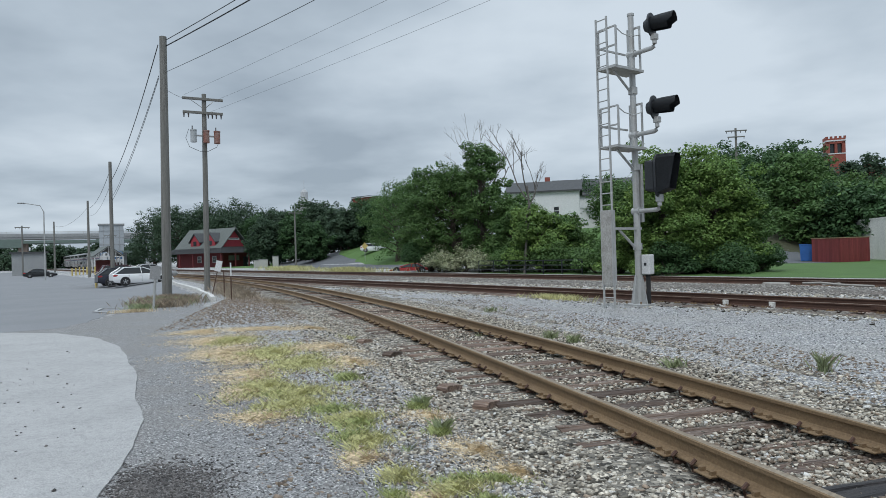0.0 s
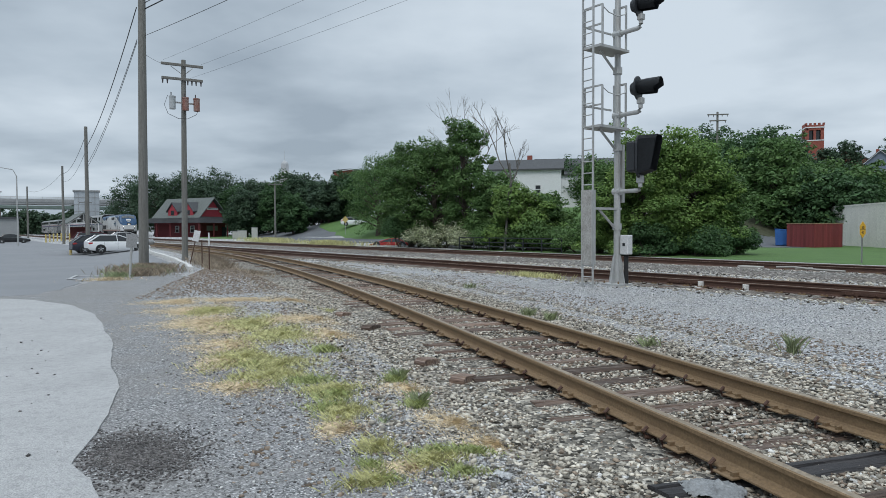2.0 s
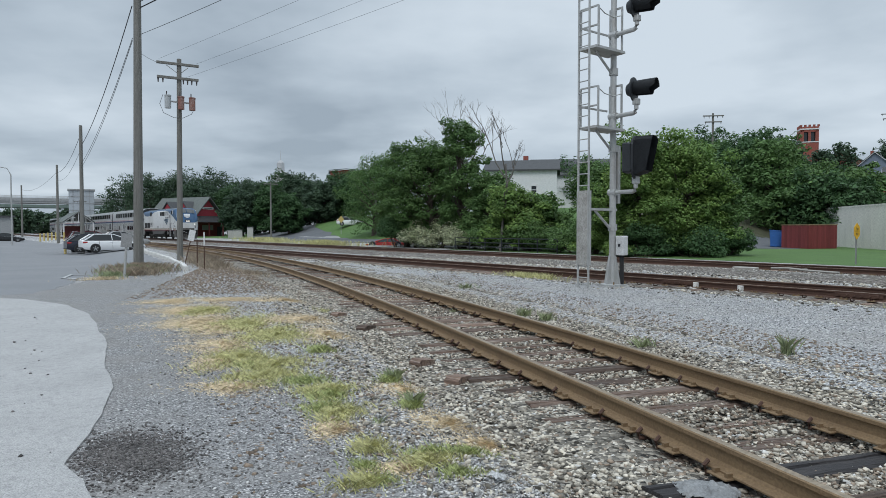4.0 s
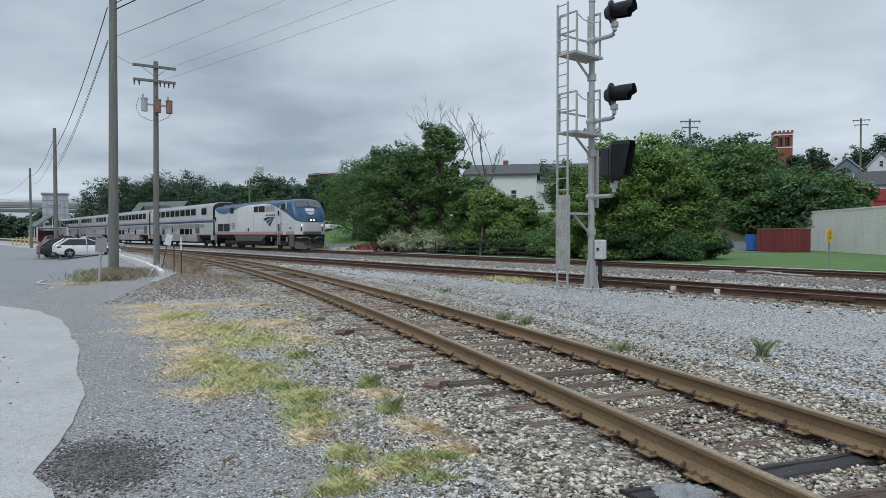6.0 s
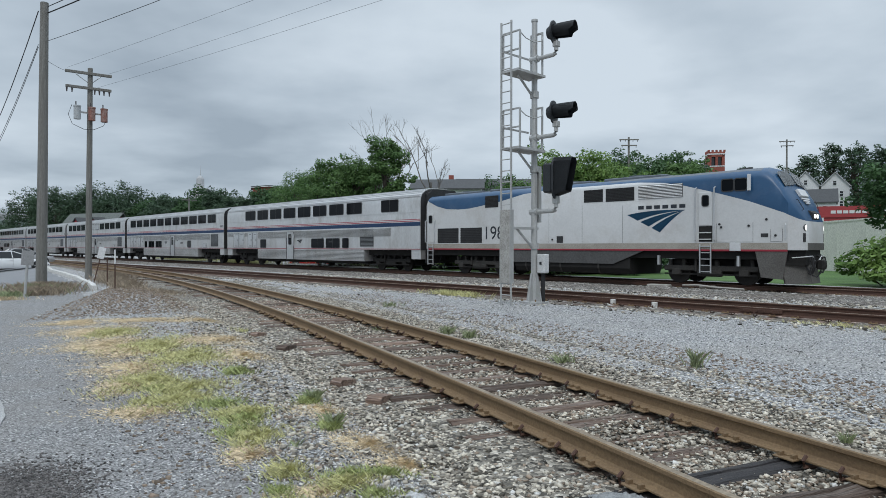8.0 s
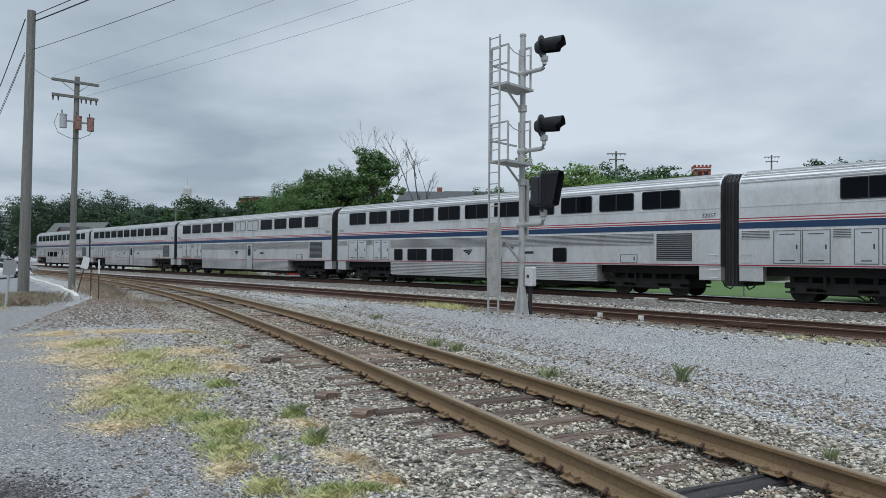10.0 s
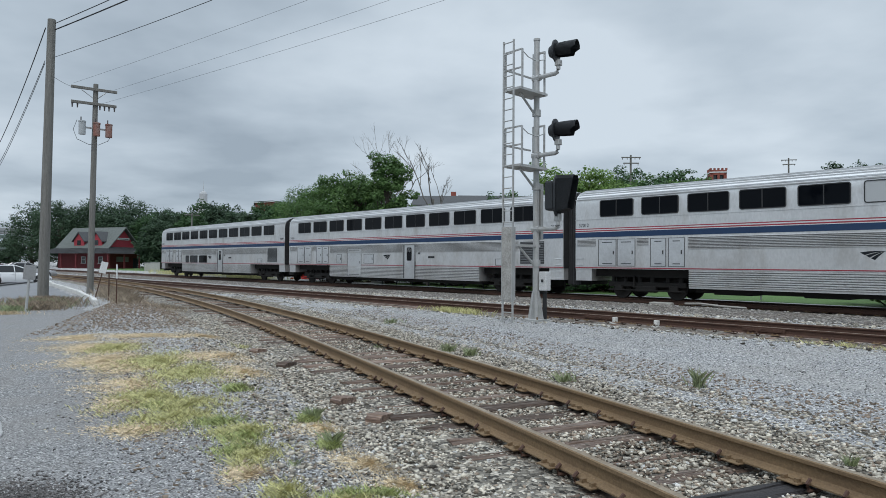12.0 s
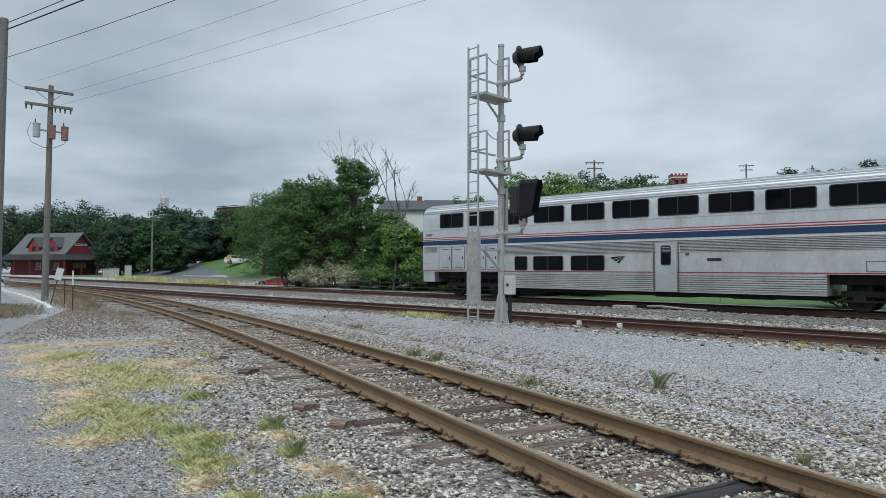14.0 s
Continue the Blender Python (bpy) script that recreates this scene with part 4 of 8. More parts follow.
for a, b in zip(kp[:-1], kp[1:]):
    n = max(1, int((b - a).length / 1.5))
    for i in range(n):
        p, q = a.lerp(b, i / n), a.lerp(b, (i + 0.96) / n)
        d = q - p
        z = gz(p.x, p.y)
        bm = prism(bmesh.new(), [(-0.09, -0.1), (0.09, -0.1), (0.1, 0.17), (0.07, 0.2), (-0.08, 0.2), (-0.1, 0.17)], 0, d.length)
        part("kerb_stone", bm, KERB, kerb, m=Matrix.Translation((p.x, p.y, z)) @ Matrix.Rotation(math.atan2(d.y, d.x) - math.pi / 2, 4, "Z"))
for s0, n0, s1, n1 in ((23.2, 3.45, 25.0, 2.9), (25.0, 2.9, 26.9, 3.4), (57.9, 5.2, 58.6, 9.8), (61.0, 5.2, 61.6, 9.8), (64.0, 5.2, 64.6, 9.8), (26.3, 4.1, 26.9, 3.4)):
    a, b = sn(s0, n0), sn(s1, n1)
    d = b - a
    o = new("painted_line", to_mesh("painted_line", prism(bmesh.new(), [(-0.05, 0.0), (0.05, 0.0), (0.05, 0.014), (-0.05, 0.014)], 0, d.length), PAINT))
    o.matrix_basis = Matrix.Translation((a.x, a.y, max(gz(a.x, a.y), gz(b.x, b.y)) + 0.006)) @ Matrix.Rotation(math.atan2(d.y, d.x) - math.pi / 2, 4, "Z")
    tagged(o, "worn white painted parking bay line", "road marking", "bay lines", "structure")


def wheel_part(parent, x, y, r, label="dark tyre on a bright alloy rim"):
    side = -1 if y < 0 else 1
    w = part("wheel", tube(bmesh.new(), [(x, y - 0.1, r), (x, y + 0.1, r)], r, 22), BELLOWS_T, parent, label, False)
    part("rim", tube(bmesh.new(), [(x, y + side * 0.09, r), (x, y + side * 0.105, r)], r * 0.66, 16), TRIM_DARK, w)
    for k in range(5):
        a = 2 * math.pi * k / 5 + 0.3
        bm = bmesh.new()
        tube(bm, [(x, y + side * 0.108, r), (x + math.cos(a) * r * 0.62, y + side * 0.108, r + math.sin(a) * r * 0.62)], 0.028, 5)
        part("spoke", bm, STEEL_BRIGHT, w)


TRIM_DARK = mat("dark_trim", (0.03, 0.031, 0.033), rough=0.6, bump=0)
STEEL_BRIGHT = mat("alloy", (0.55, 0.56, 0.57), rough=0.3, metal=0.8, bump=0)
CAR_GLASS = glass_mat("car_window_glass", (0.015, 0.018, 0.02))


def parked_car(m, L, W, H, paint, label, kind="hatch", light=(0.5, 0.04, 0.03)):
    """Body lofted from side stations, a glass house, wheels and lamps; its front is +x."""
    c = thing("car", m, label, "car", "parked cars")
    f, r = L / 2, -L / 2
    belt = 0.655 * H
    xs = [(r, 0.4, 0.64), (r + 0.12, 0.28, 0.66), (r + 0.5, 0.2, 0.64), (-0.25 * L, 0.18, 0.63), (0.05 * L, 0.18, 0.62), (0.22 * L, 0.18, 0.6), (f - 0.55, 0.2, 0.52), (f - 0.15, 0.25, 0.45), (f, 0.36, 0.36)]
    bm = bmesh.new()
    rings = []
    for x, zb, zt in xs:
        k = 1 - 0.13 * max(0, (abs(x) - 0.36 * L) / (0.14 * L)) ** 2
        w = W / 2 * k
        ztop = zt * H
        pts = [(w * 0.92, zb), (w, zb + 0.12), (w, ztop * 0.72), (w * 0.96, ztop * 0.93), (w * 0.84, ztop)]
        pts = pts + [(-y, z) for y, z in pts[::-1]]
        rings.append([bm.verts.new((x, y, z)) for y, z in pts])
    k = len(rings[0])
    for q, w in zip(rings[:-1], rings[1:]):
        for j in range(k):
            bm.faces.new((q[j], q[(j + 1) % k], w[(j + 1) % k], w[j]))
    bm.faces.new(rings[0])
    bm.faces.new(rings[-1][::-1])
    part("body", bm, paint, c, flat=False)
    rear = r + (0.12 if kind == "hatch" else 0.25 if kind == "suv" else 0.7)
    top0, top1 = (r + (0.8 if kind == "hatch" else 0.6), -0.02 * L) if kind != "sedan" else (r + 1.35, 0.03 * L)
    nose = 0.255 * L

    def house(inset, z0, z1, shrink):
        b = bmesh.new()
        lo = [(rear, W / 2 * 0.86), (nose, W / 2 * 0.86)]
        hi = [(top0, W / 2 * 0.7), (top1, W / 2 * 0.7)]
        v = []
        for x, y in lo:
            v += [b.verts.new((x, -y - inset, z0)), b.verts.new((x, y + inset, z0))]
        for x, y in hi:
            v += [b.verts.new((x + shrink * (1 if x < 0 else -1), -y - inset, z1)), b.verts.new((x, y + inset, z1))]
        for q in ((0, 2, 6, 4), (1, 5, 7, 3), (0, 4, 5, 1), (2, 3, 7, 6), (4, 6, 7, 5), (0, 1, 3, 2)):
            b.faces.new([v[i] for i in q])
        return b
    part("glass_house", house(0.0, belt - 0.02, H - 0.04, 0.0), CAR_GLASS, c)
    bm = bmesh.new()
    rf = [(top0 - 0.1, H - 0.07), (top0 + 0.3, H - 0.01), ((top0 + top1) / 2, H), (top1 - 0.1, H - 0.02), (top1 + 0.12, H - 0.08), (top1, H - 0.1), (top0, H - 0.1)]
    prism(bm, rf, -W / 2 * 0.71, W / 2 * 0.71)
    part("roof", bm, paint, c)
    for side in (-1, 1):
        def bar(a, b2, wd):
            b3 = bmesh.new()
            tube(b3, [a, b2], wd, 5)
            part("pillar", b3, paint, c)
        bar((rear, side * W / 2 * 0.86, belt), (top0, side * W / 2 * 0.71, H - 0.05), 0.055)
        bar((nose, side * W / 2 * 0.86, belt), (top1, side * W / 2 * 0.71, H - 0.05), 0.035)
        bar((-0.04 * L, side * W / 2 * 0.87, belt), (-0.05 * L, side * W / 2 * 0.72, H - 0.06), 0.03)
        part("tail_lamp", box(r + 0.02, r + 0.35, side * W / 2 * 0.86 - 0.07, side * W / 2 * 0.86 + 0.05, 0.5 * H, 0.59 * H, 0.02), TAIL, c)
        part("head_lamp", box(f - 0.5, f - 0.14, side * W / 2 * 0.83 - 0.08, side * W / 2 * 0.83 + 0.06, 0.43 * H, 0.5 * H, 0.02), LENS_C, c)
        part("door_mirror", box(0.16 * L, 0.2 * L, side * W / 2 * 1.02 - 0.06, side * W / 2 * 1.02 + 0.06, belt, belt + 0.13, 0.03), paint, c)
        for x in (-0.06 * L, 0.13 * L):
            part("door_handle", box(x - 0.1, x + 0.02, side * W / 2 - 0.015, side * W / 2 + 0.02, belt - 0.16, belt - 0.13), paint, c)
        for x in (-0.25 * L, -0.04 * L, 0.2 * L):
            part("door_seam", box(x - 0.006, x + 0.006, side * W / 2 - 0.01, side * W / 2 + 0.003, 0.3, belt - 0.06), TRIM_DARK, c)
        for x in (-0.31 * L, 0.3 * L):
            wheel_part(c, x, side * (W / 2 - 0.09), 0.32)
            part("wheel_arch", tube(bmesh.new(), [(x, side * (W / 2 - 0.12), 0.33), (x, side * (W / 2 + 0.004), 0.33)], 0.37, 20), TRIM_DARK, c)
    part("bumper", box(r - 0.03, r + 0.2, -W / 2 * 0.8, W / 2 * 0.8, 0.3, 0.42, 0.03), TRIM_DARK, c)
    return c


TAIL = glass_mat("red_tail_lens", (0.35, 0.02, 0.02), 0.15)
LENS_C = glass_mat("clear_lamp_lens", (0.45, 0.46, 0.47), 0.1)
WHITE_CAR = mat("white_car_paint", (0.78, 0.79, 0.8), (0.74, 0.75, 0.76), rough=0.22, scale=1, bump=0, grain=0.02, spec=0.6)
DARK_CAR = mat("dark_navy_car_paint", (0.022, 0.025, 0.04), rough=0.22, scale=1, bump=0, grain=0.05, spec=0.6)
MAROON_CAR = mat("dark_maroon_car_paint", (0.09, 0.012, 0.02), rough=0.22, scale=1, bump=0, grain=0.05, spec=0.6)
BLACK_CAR = mat("black_car_paint", (0.012, 0.013, 0.014), rough=0.25, scale=1, bump=0, spec=0.6)
RED_CAR = mat("red_car_paint", (0.45, 0.03, 0.025), rough=0.22, scale=1, bump=0, spec=0.6)
parked_car(at(56.9, 10.1, None, 3), 4.5, 1.78, 1.45, WHITE_CAR, "white hatchback parked on the asphalt lot")
parked_car(at(60.0, 9.45, None, 2), 4.5, 1.8, 1.5, DARK_CAR, "dark navy hatchback parked behind the white car")
parked_car(at(63.1, 9.9, None, 1), 4.6, 1.84, 1.68, MAROON_CAR, "dark maroon utility car in the parked row", "suv")
parked_car(at(66.4, 12.6, None, 1), 4.5, 1.78, 1.42, mat("silver_car_paint", (0.5, 0.5, 0.51), rough=0.3, metal=0.4, bump=0), "silver sedan in the parked row", "sedan")
x_, y_ = polar(31.9, 124)
parked_car(Matrix.Translation((x_, y_, gz(x_, y_))) @ Matrix.Rotation(YAW - 0.1, 4, "Z"), 4.7, 1.8, 1.45, BLACK_CAR, "black sedan parked at the far end", "sedan")
x_, y_ = polar(6.2, 112)
parked_car(Matrix.Translation((x_, y_, gz(x_, y_) + 0.03)) @ Matrix.Rotation(0.1, 4, "Z"), 4.6, 1.8, 1.5, WHITE_CAR, "white car parked on the grass bank")
x_, y_ = polar(2.9, 64)
parked_car(Matrix.Translation((x_, y_, gz(x_, y_) - 0.3)) @ Matrix.Rotation(2.8, 4, "Z"), 4.4, 1.78, 1.0, RED_CAR, "red car half hidden by the bushes", "sedan")


def bollard(pos):
    x, y = pos
    b = thing("bollard", Matrix.Translation((x, y, gz(x, y))), "yellow painted steel bollard by the platform", "bollard", "yellow bollards")
    part("post", tube(bmesh.new(), [(0, 0, -0.1), (0, 0, 1.1)], 0.1, 10), YELLOW, b)
    part("cap", tube(bmesh.new(), [(0, 0, 1.1), (0, 0, 1.15), (0, 0, 1.18)], 0.1, 10, 0.03), YELLOW, b)


for az in (29.85, 29.6, 29.35, 29.1, 28.85, 28.6, 28.3):
    bollard(polar(az, 112))
bollard(polar(28.25, 61.5))


def post_sign(pos, h, w, plate_h, label, material, lean=0.0, name="sign", yaw=0.0, round_plate=False, post_r=0.03):
    x, y = pos
    s = thing(name, Matrix.Translation((x, y, gz(x, y))) @ Matrix.Rotation(yaw, 4, "Z") @ Matrix.Rotation(lean, 4, "Y"), label, "sign")
    part("post", tube(bmesh.new(), [(0, 0, -0.1), (0, 0, h)], post_r, 8), GALV if name == "sign" else RUST_DARK, s)
    if w:
        part("plate", box(-w / 2, w / 2, -post_r - 0.015, -post_r - 0.003, h - plate_h, h, 0.003), material, s)
    return s


SIGN_BACK = mat("bare_sign_back", (0.33, 0.33, 0.33), (0.25, 0.25, 0.25), rough=0.5, metal=0.4, bump=0.02)
WHITE_SIGN = mat("white_sign_face", (0.7, 0.7, 0.7), (0.6, 0.6, 0.6), rough=0.5, bump=0)
pS = sn(24.0, 4.6)
post_sign((pS.x, pS.y), 1.5, 0.34, 0.46, "leaning grey metal sign seen from behind", SIGN_BACK, radians(4), yaw=radians(20), post_r=0.04)
for (s_, n_), h, w, ph, lab, ln in (((33.9, 9.3), 1.75, 0.3, 0.55, "white marker plate on a leaning post", radians(13)), ((30.3, 8.85), 1.25, 0.0, 0, "thin rusty steel stake", 0.0), ((27.6, 8.35), 1.55, 0.0, 0, "thin rusty steel stake with a white tip", 0.0)):
    p = sn(s_, n_)
    m_ = post_sign((p.x, p.y), h, w, ph, lab + " beside the track", WHITE_SIGN, ln, "marker_post", yaw=radians(18), post_r=0.025)
    if "tip" in lab:
        part("tip", tube(bmesh.new(), [(0, 0, 1.0), (0, 0, 1.56)], 0.03, 8), WHITE_SIGN, m_)
# yellow speed board by the lawn
ys = thing("speed_sign", Matrix.Translation((19.05, 27.95, 0)) @ Matrix.Rotation(radians(22), 4, "Z"), "yellow diamond speed sign beside the tracks", "sign")
part("post", box(-0.03, 0.03, -0.02, 0.02, -0.1, 1.35), SIGN_BACK, ys)
part("plate", prism(bmesh.new(), [(0, 1.1), (0.19, 1.3), (0.19, 1.64), (0, 1.84), (-0.19, 1.64), (-0.19, 1.3)], -0.035, -0.02), mat("yellow_sign_face", (0.75, 0.42, 0.03), (0.68, 0.38, 0.03), rough=0.5, bump=0), ys, "yellow reflective plate")


# ---- the train ----
STEEL_ROOF = mat("ribbed_steel_roof", (0.68, 0.69, 0.7), (0.56, 0.57, 0.58), rough=0.35, metal=0.7, scale=0.6, fine=15, bump=0.03, grain=0.08, dirt=(0.3, 0.29, 0.28), dirt_scale=0.5)
GLASS_DARK = glass_mat("dark_tinted_glass", (0.003, 0.004, 0.006), 0.05, 0.1)
FROST = glass_mat("frosted_pane", (0.42, 0.44, 0.45), 0.4)
RUBBER = mat("window_rubber", (0.03, 0.031, 0.033), rough=0.6, bump=0)
TRIM_GREY = mat("window_frame_grey", (0.1, 0.105, 0.11), rough=0.5, bump=0)
RED_STRIPE = mat("red_stripe_paint", (0.32, 0.022, 0.042), (0.25, 0.02, 0.033), rough=0.45, bump=0, scale=1, fine=20, grain=0.1)
BLUE_STRIPE = mat("blue_stripe_paint", (0.008, 0.036, 0.1), (0.007, 0.03, 0.085), rough=0.55, bump=0, scale=1, fine=20, grain=0.1)
WHITE_STRIPE = mat("white_stripe_paint", (0.62, 0.63, 0.64), rough=0.45, bump=0, scale=1, grain=0.08)
# grimy running gear, with the shade under the floor put into its colour
UNDER = mat("underframe_grime_and_shade", (0.007, 0.0068, 0.0065), (0.013, 0.012, 0.011), rough=0.85, scale=3, fine=20, bump=0.3)
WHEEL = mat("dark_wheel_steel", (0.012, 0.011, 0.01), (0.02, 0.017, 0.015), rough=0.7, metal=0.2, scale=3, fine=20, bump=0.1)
BELLOWS = mat("rubber_diaphragm", (0.02, 0.021, 0.023), (0.034, 0.034, 0.036), rough=0.8, scale=2, fine=15, bump=0.2)
LOCO_GREY = mat("silver_loco_paint", (0.6, 0.605, 0.605), (0.53, 0.535, 0.535), rough=0.42, metal=0.15, scale=0.7, fine=15, bump=0.03, grain=0.06, dirt=(0.33, 0.29, 0.24), dirt_scale=0.5, dirt_amt=0.45)
LOCO_BLUE = mat("blue_loco_paint", (0.019, 0.075, 0.165), (0.014, 0.06, 0.135), rough=0.38, scale=0.8, fine=15, bump=0.02, grain=0.06, dirt=(0.08, 0.12, 0.2), dirt_scale=0.6)
LOCO_SKIRT = mat("grey_skirt_paint", (0.085, 0.085, 0.086), (0.06, 0.059, 0.058), rough=0.6, scale=1.5, fine=20, bump=0.05)
LOCO_ROOF = mat("grey_blue_roof_paint", (0.13, 0.155, 0.185), (0.09, 0.105, 0.125), rough=0.55, scale=1.0, fine=20, bump=0.05, grain=0.15, dirt=(0.07, 0.07, 0.07), dirt_scale=0.8)
EMBLEM_BLUE = mat("deep_blue_emblem_paint", (0.012, 0.085, 0.17), (0.01, 0.07, 0.145), rough=0.45, bump=0, scale=1, grain=0.05)
DUSTY_SILL = mat("dusty_sill", (0.36, 0.34, 0.3), (0.29, 0.265, 0.23), rough=0.6, bump=0.05, scale=1.2, dirt=(0.2, 0.17, 0.13), dirt_scale=1.5)
PILOT_GREY = mat("weathered_pilot_grey", (0.11, 0.105, 0.098), (0.075, 0.07, 0.065), rough=0.65, scale=1.5, fine=20, bump=0.08, dirt=(0.08, 0.07, 0.06), dirt_scale=2.0)
DUSTY_STEEL = mat("dusty_running_gear", (0.05, 0.047, 0.043), (0.026, 0.024, 0.022), rough=0.8, scale=3, fine=20, bump=0.25)
# the pale base colour paints in the sky's reflection
WINDSCREEN = glass_mat("sky_tinted_windscreen_glass", (0.2, 0.215, 0.22), 0.06, 1.0)
LAMP = glow("lit_headlamp", (1.0, 0.97, 0.9), 1.2)
# dark grey that stands in for the shade between the ribs
GROOVE = mat("shade_in_the_flutes", (0.07, 0.07, 0.072), (0.1, 0.1, 0.1), rough=0.7, bump=0)
DARK_TXT = mat("dark_lettering", (0.02, 0.025, 0.035), rough=0.5, bump=0)


def rounded(w, h, r, n=3):
    pts = []
    for cx, cz, a0 in ((w / 2 - r, h / 2 - r, 0), (-w / 2 + r, h / 2 - r, 90), (-w / 2 + r, -h / 2 + r, 180), (w / 2 - r, -h / 2 + r, 270)):
        for k in range(n + 1):
            a = radians(a0 + 90 * k / n)
            pts.append((cx + r * math.cos(a), cz + r * math.sin(a)))
    return pts


def pane_mesh(w, h, glass, bar=False):
    """A rounded window: raised frame round a set-back pane; it faces -y."""
    bm = bmesh.new()
    o, i = rounded(w, h, 0.09), rounded(w - 0.07, h - 0.07, 0.06)
    k = len(o)
    a = [bm.verts.new((x, 0.0, z)) for x, z in o]
    b = [bm.verts.new((x, -0.022, z)) for x, z in o]
    c = [bm.verts.new((x, -0.022, z)) for x, z in i]
    d = [bm.verts.new((x, -0.006, z)) for x, z in i]
    for q, w2 in ((a, b), (b, c), (c, d)):
        for j in range(k):
            bm.faces.new((q[j], q[(j + 1) % k], w2[(j + 1) % k], w2[j]))
    f = bm.faces.new(d)
    f.material_index = 1
    if bar:
        bx(bm, -0.02, 0.02, -0.016, -0.004, -h / 2 + 0.04, h / 2 - 0.04)
    return to_mesh("window", bm, (RUBBER, glass))


def bogie(parent, x, wheelbase, r, big=False):
    bg = new("bogie")
    bg.parent = parent
    bg.location = (x, 0, 0)
    for y in (-1.0, 1.0):
        bm = box(-wheelbase / 2 - 0.55, wheelbase / 2 + 0.55, y - 0.09, y + 0.09, 0.52, 0.74, 0.03)
        for wx in (-wheelbase / 2, wheelbase / 2):
            bx(bm, wx - 0.19, wx + 0.19, y - 0.14, y + 0.14, 0.34, 0.62, 0.03)
        bx(bm, -0.5, 0.5, y - 0.12, y + 0.12, 0.3, 0.58, 0.04)
        tube(bm, [(-0.3, y, 0.55), (-0.3, y, 0.95)], 0.1, 10)
        tube(bm, [(0.3, y, 0.55), (0.3, y, 0.95)], 0.1, 10)
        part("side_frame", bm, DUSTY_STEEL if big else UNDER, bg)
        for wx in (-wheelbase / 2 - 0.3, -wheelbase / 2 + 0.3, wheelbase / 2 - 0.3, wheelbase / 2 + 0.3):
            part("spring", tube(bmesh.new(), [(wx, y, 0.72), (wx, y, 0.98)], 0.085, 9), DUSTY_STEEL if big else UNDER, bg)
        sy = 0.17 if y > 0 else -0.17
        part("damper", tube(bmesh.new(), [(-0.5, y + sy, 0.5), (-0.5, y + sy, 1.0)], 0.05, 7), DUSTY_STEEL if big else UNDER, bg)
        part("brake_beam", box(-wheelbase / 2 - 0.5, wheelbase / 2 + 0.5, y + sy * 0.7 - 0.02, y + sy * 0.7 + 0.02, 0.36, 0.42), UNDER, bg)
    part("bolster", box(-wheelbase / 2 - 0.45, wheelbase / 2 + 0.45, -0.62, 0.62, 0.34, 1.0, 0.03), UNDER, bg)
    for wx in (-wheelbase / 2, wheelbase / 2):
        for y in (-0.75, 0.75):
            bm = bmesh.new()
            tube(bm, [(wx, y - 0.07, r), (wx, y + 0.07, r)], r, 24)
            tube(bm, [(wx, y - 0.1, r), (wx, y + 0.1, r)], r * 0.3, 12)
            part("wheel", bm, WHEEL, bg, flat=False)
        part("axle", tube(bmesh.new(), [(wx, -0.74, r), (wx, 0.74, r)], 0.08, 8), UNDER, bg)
    return bg


def coupler(parent, x, s):
    bm = box(min(x, x + 0.45 * s), max(x, x + 0.45 * s), -0.12, 0.12, 0.72, 0.96, 0.03)
    bx(bm, x + 0.3 * s - 0.12, x + 0.3 * s + 0.12, -0.2, 0.2, 0.66, 1.02, 0.04)
    part("coupler", bm, UNDER, parent)
    bm = bmesh.new()
    tube(bm, [(x - 0.1 * s, -0.6, 0.95), (x + 0.1 * s, -0.6, 0.5), (x + 0.3 * s, -0.55, 0.4), (x + 0.45 * s, -0.5, 0.6)], 0.03, 6)
    part("air_hose", bm, BELLOWS, parent)


PANES = {}


def pane(w, h, glass, bar=False):
    key = (round(w, 2), round(h, 2), glass.name, bar)
    if key not in PANES:
        PANES[key] = pane_mesh(w, h, glass, bar)
    return PANES[key]


def flutes(parent, x0, x1, z0, z1, step, y=-1.552, depth=0.034):
    for side in (1, -1):
        # one corrugated sheet: valley, rise, crest, fall
        bm = bmesh.new()
        out = []
        z = z0
        while z < z1 - 1e-6:
            out += [(y, z), (y - depth, z + step * 0.3), (y - depth, z + step * 0.55), (y, z + step * 0.8)]
            z += step
        out = [(a * side, b) for a, b in out] + [((y + 0.01) * side, z), ((y + 0.01) * side, z0)]
        prism(bm, out, x0, x1, "x")
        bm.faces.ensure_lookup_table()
        # valley faces get the shade colour, so the ribs read as dark lines
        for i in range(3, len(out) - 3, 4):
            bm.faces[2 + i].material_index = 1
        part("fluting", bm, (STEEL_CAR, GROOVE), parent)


def writing(parent, body, x, z, size, y, material, name="number"):
    cu = bpy.data.curves.new(name, "FONT")
    cu.body, cu.size, cu.align_x, cu.align_y = body, size, "CENTER", "CENTER"
    cu.extrude = 0.002
    tmp = bpy.data.objects.new(name, cu)
    scene.collection.objects.link(tmp)
    me = bpy.data.meshes.new_from_object(tmp)
    bpy.data.objects.remove(tmp)
    me.materials.clear()
    me.materials.append(material)
    ob = new(name, me)
    ob.parent = parent
    ob.matrix_basis = pose(x, y, z, 90, 0, 0)
    return ob


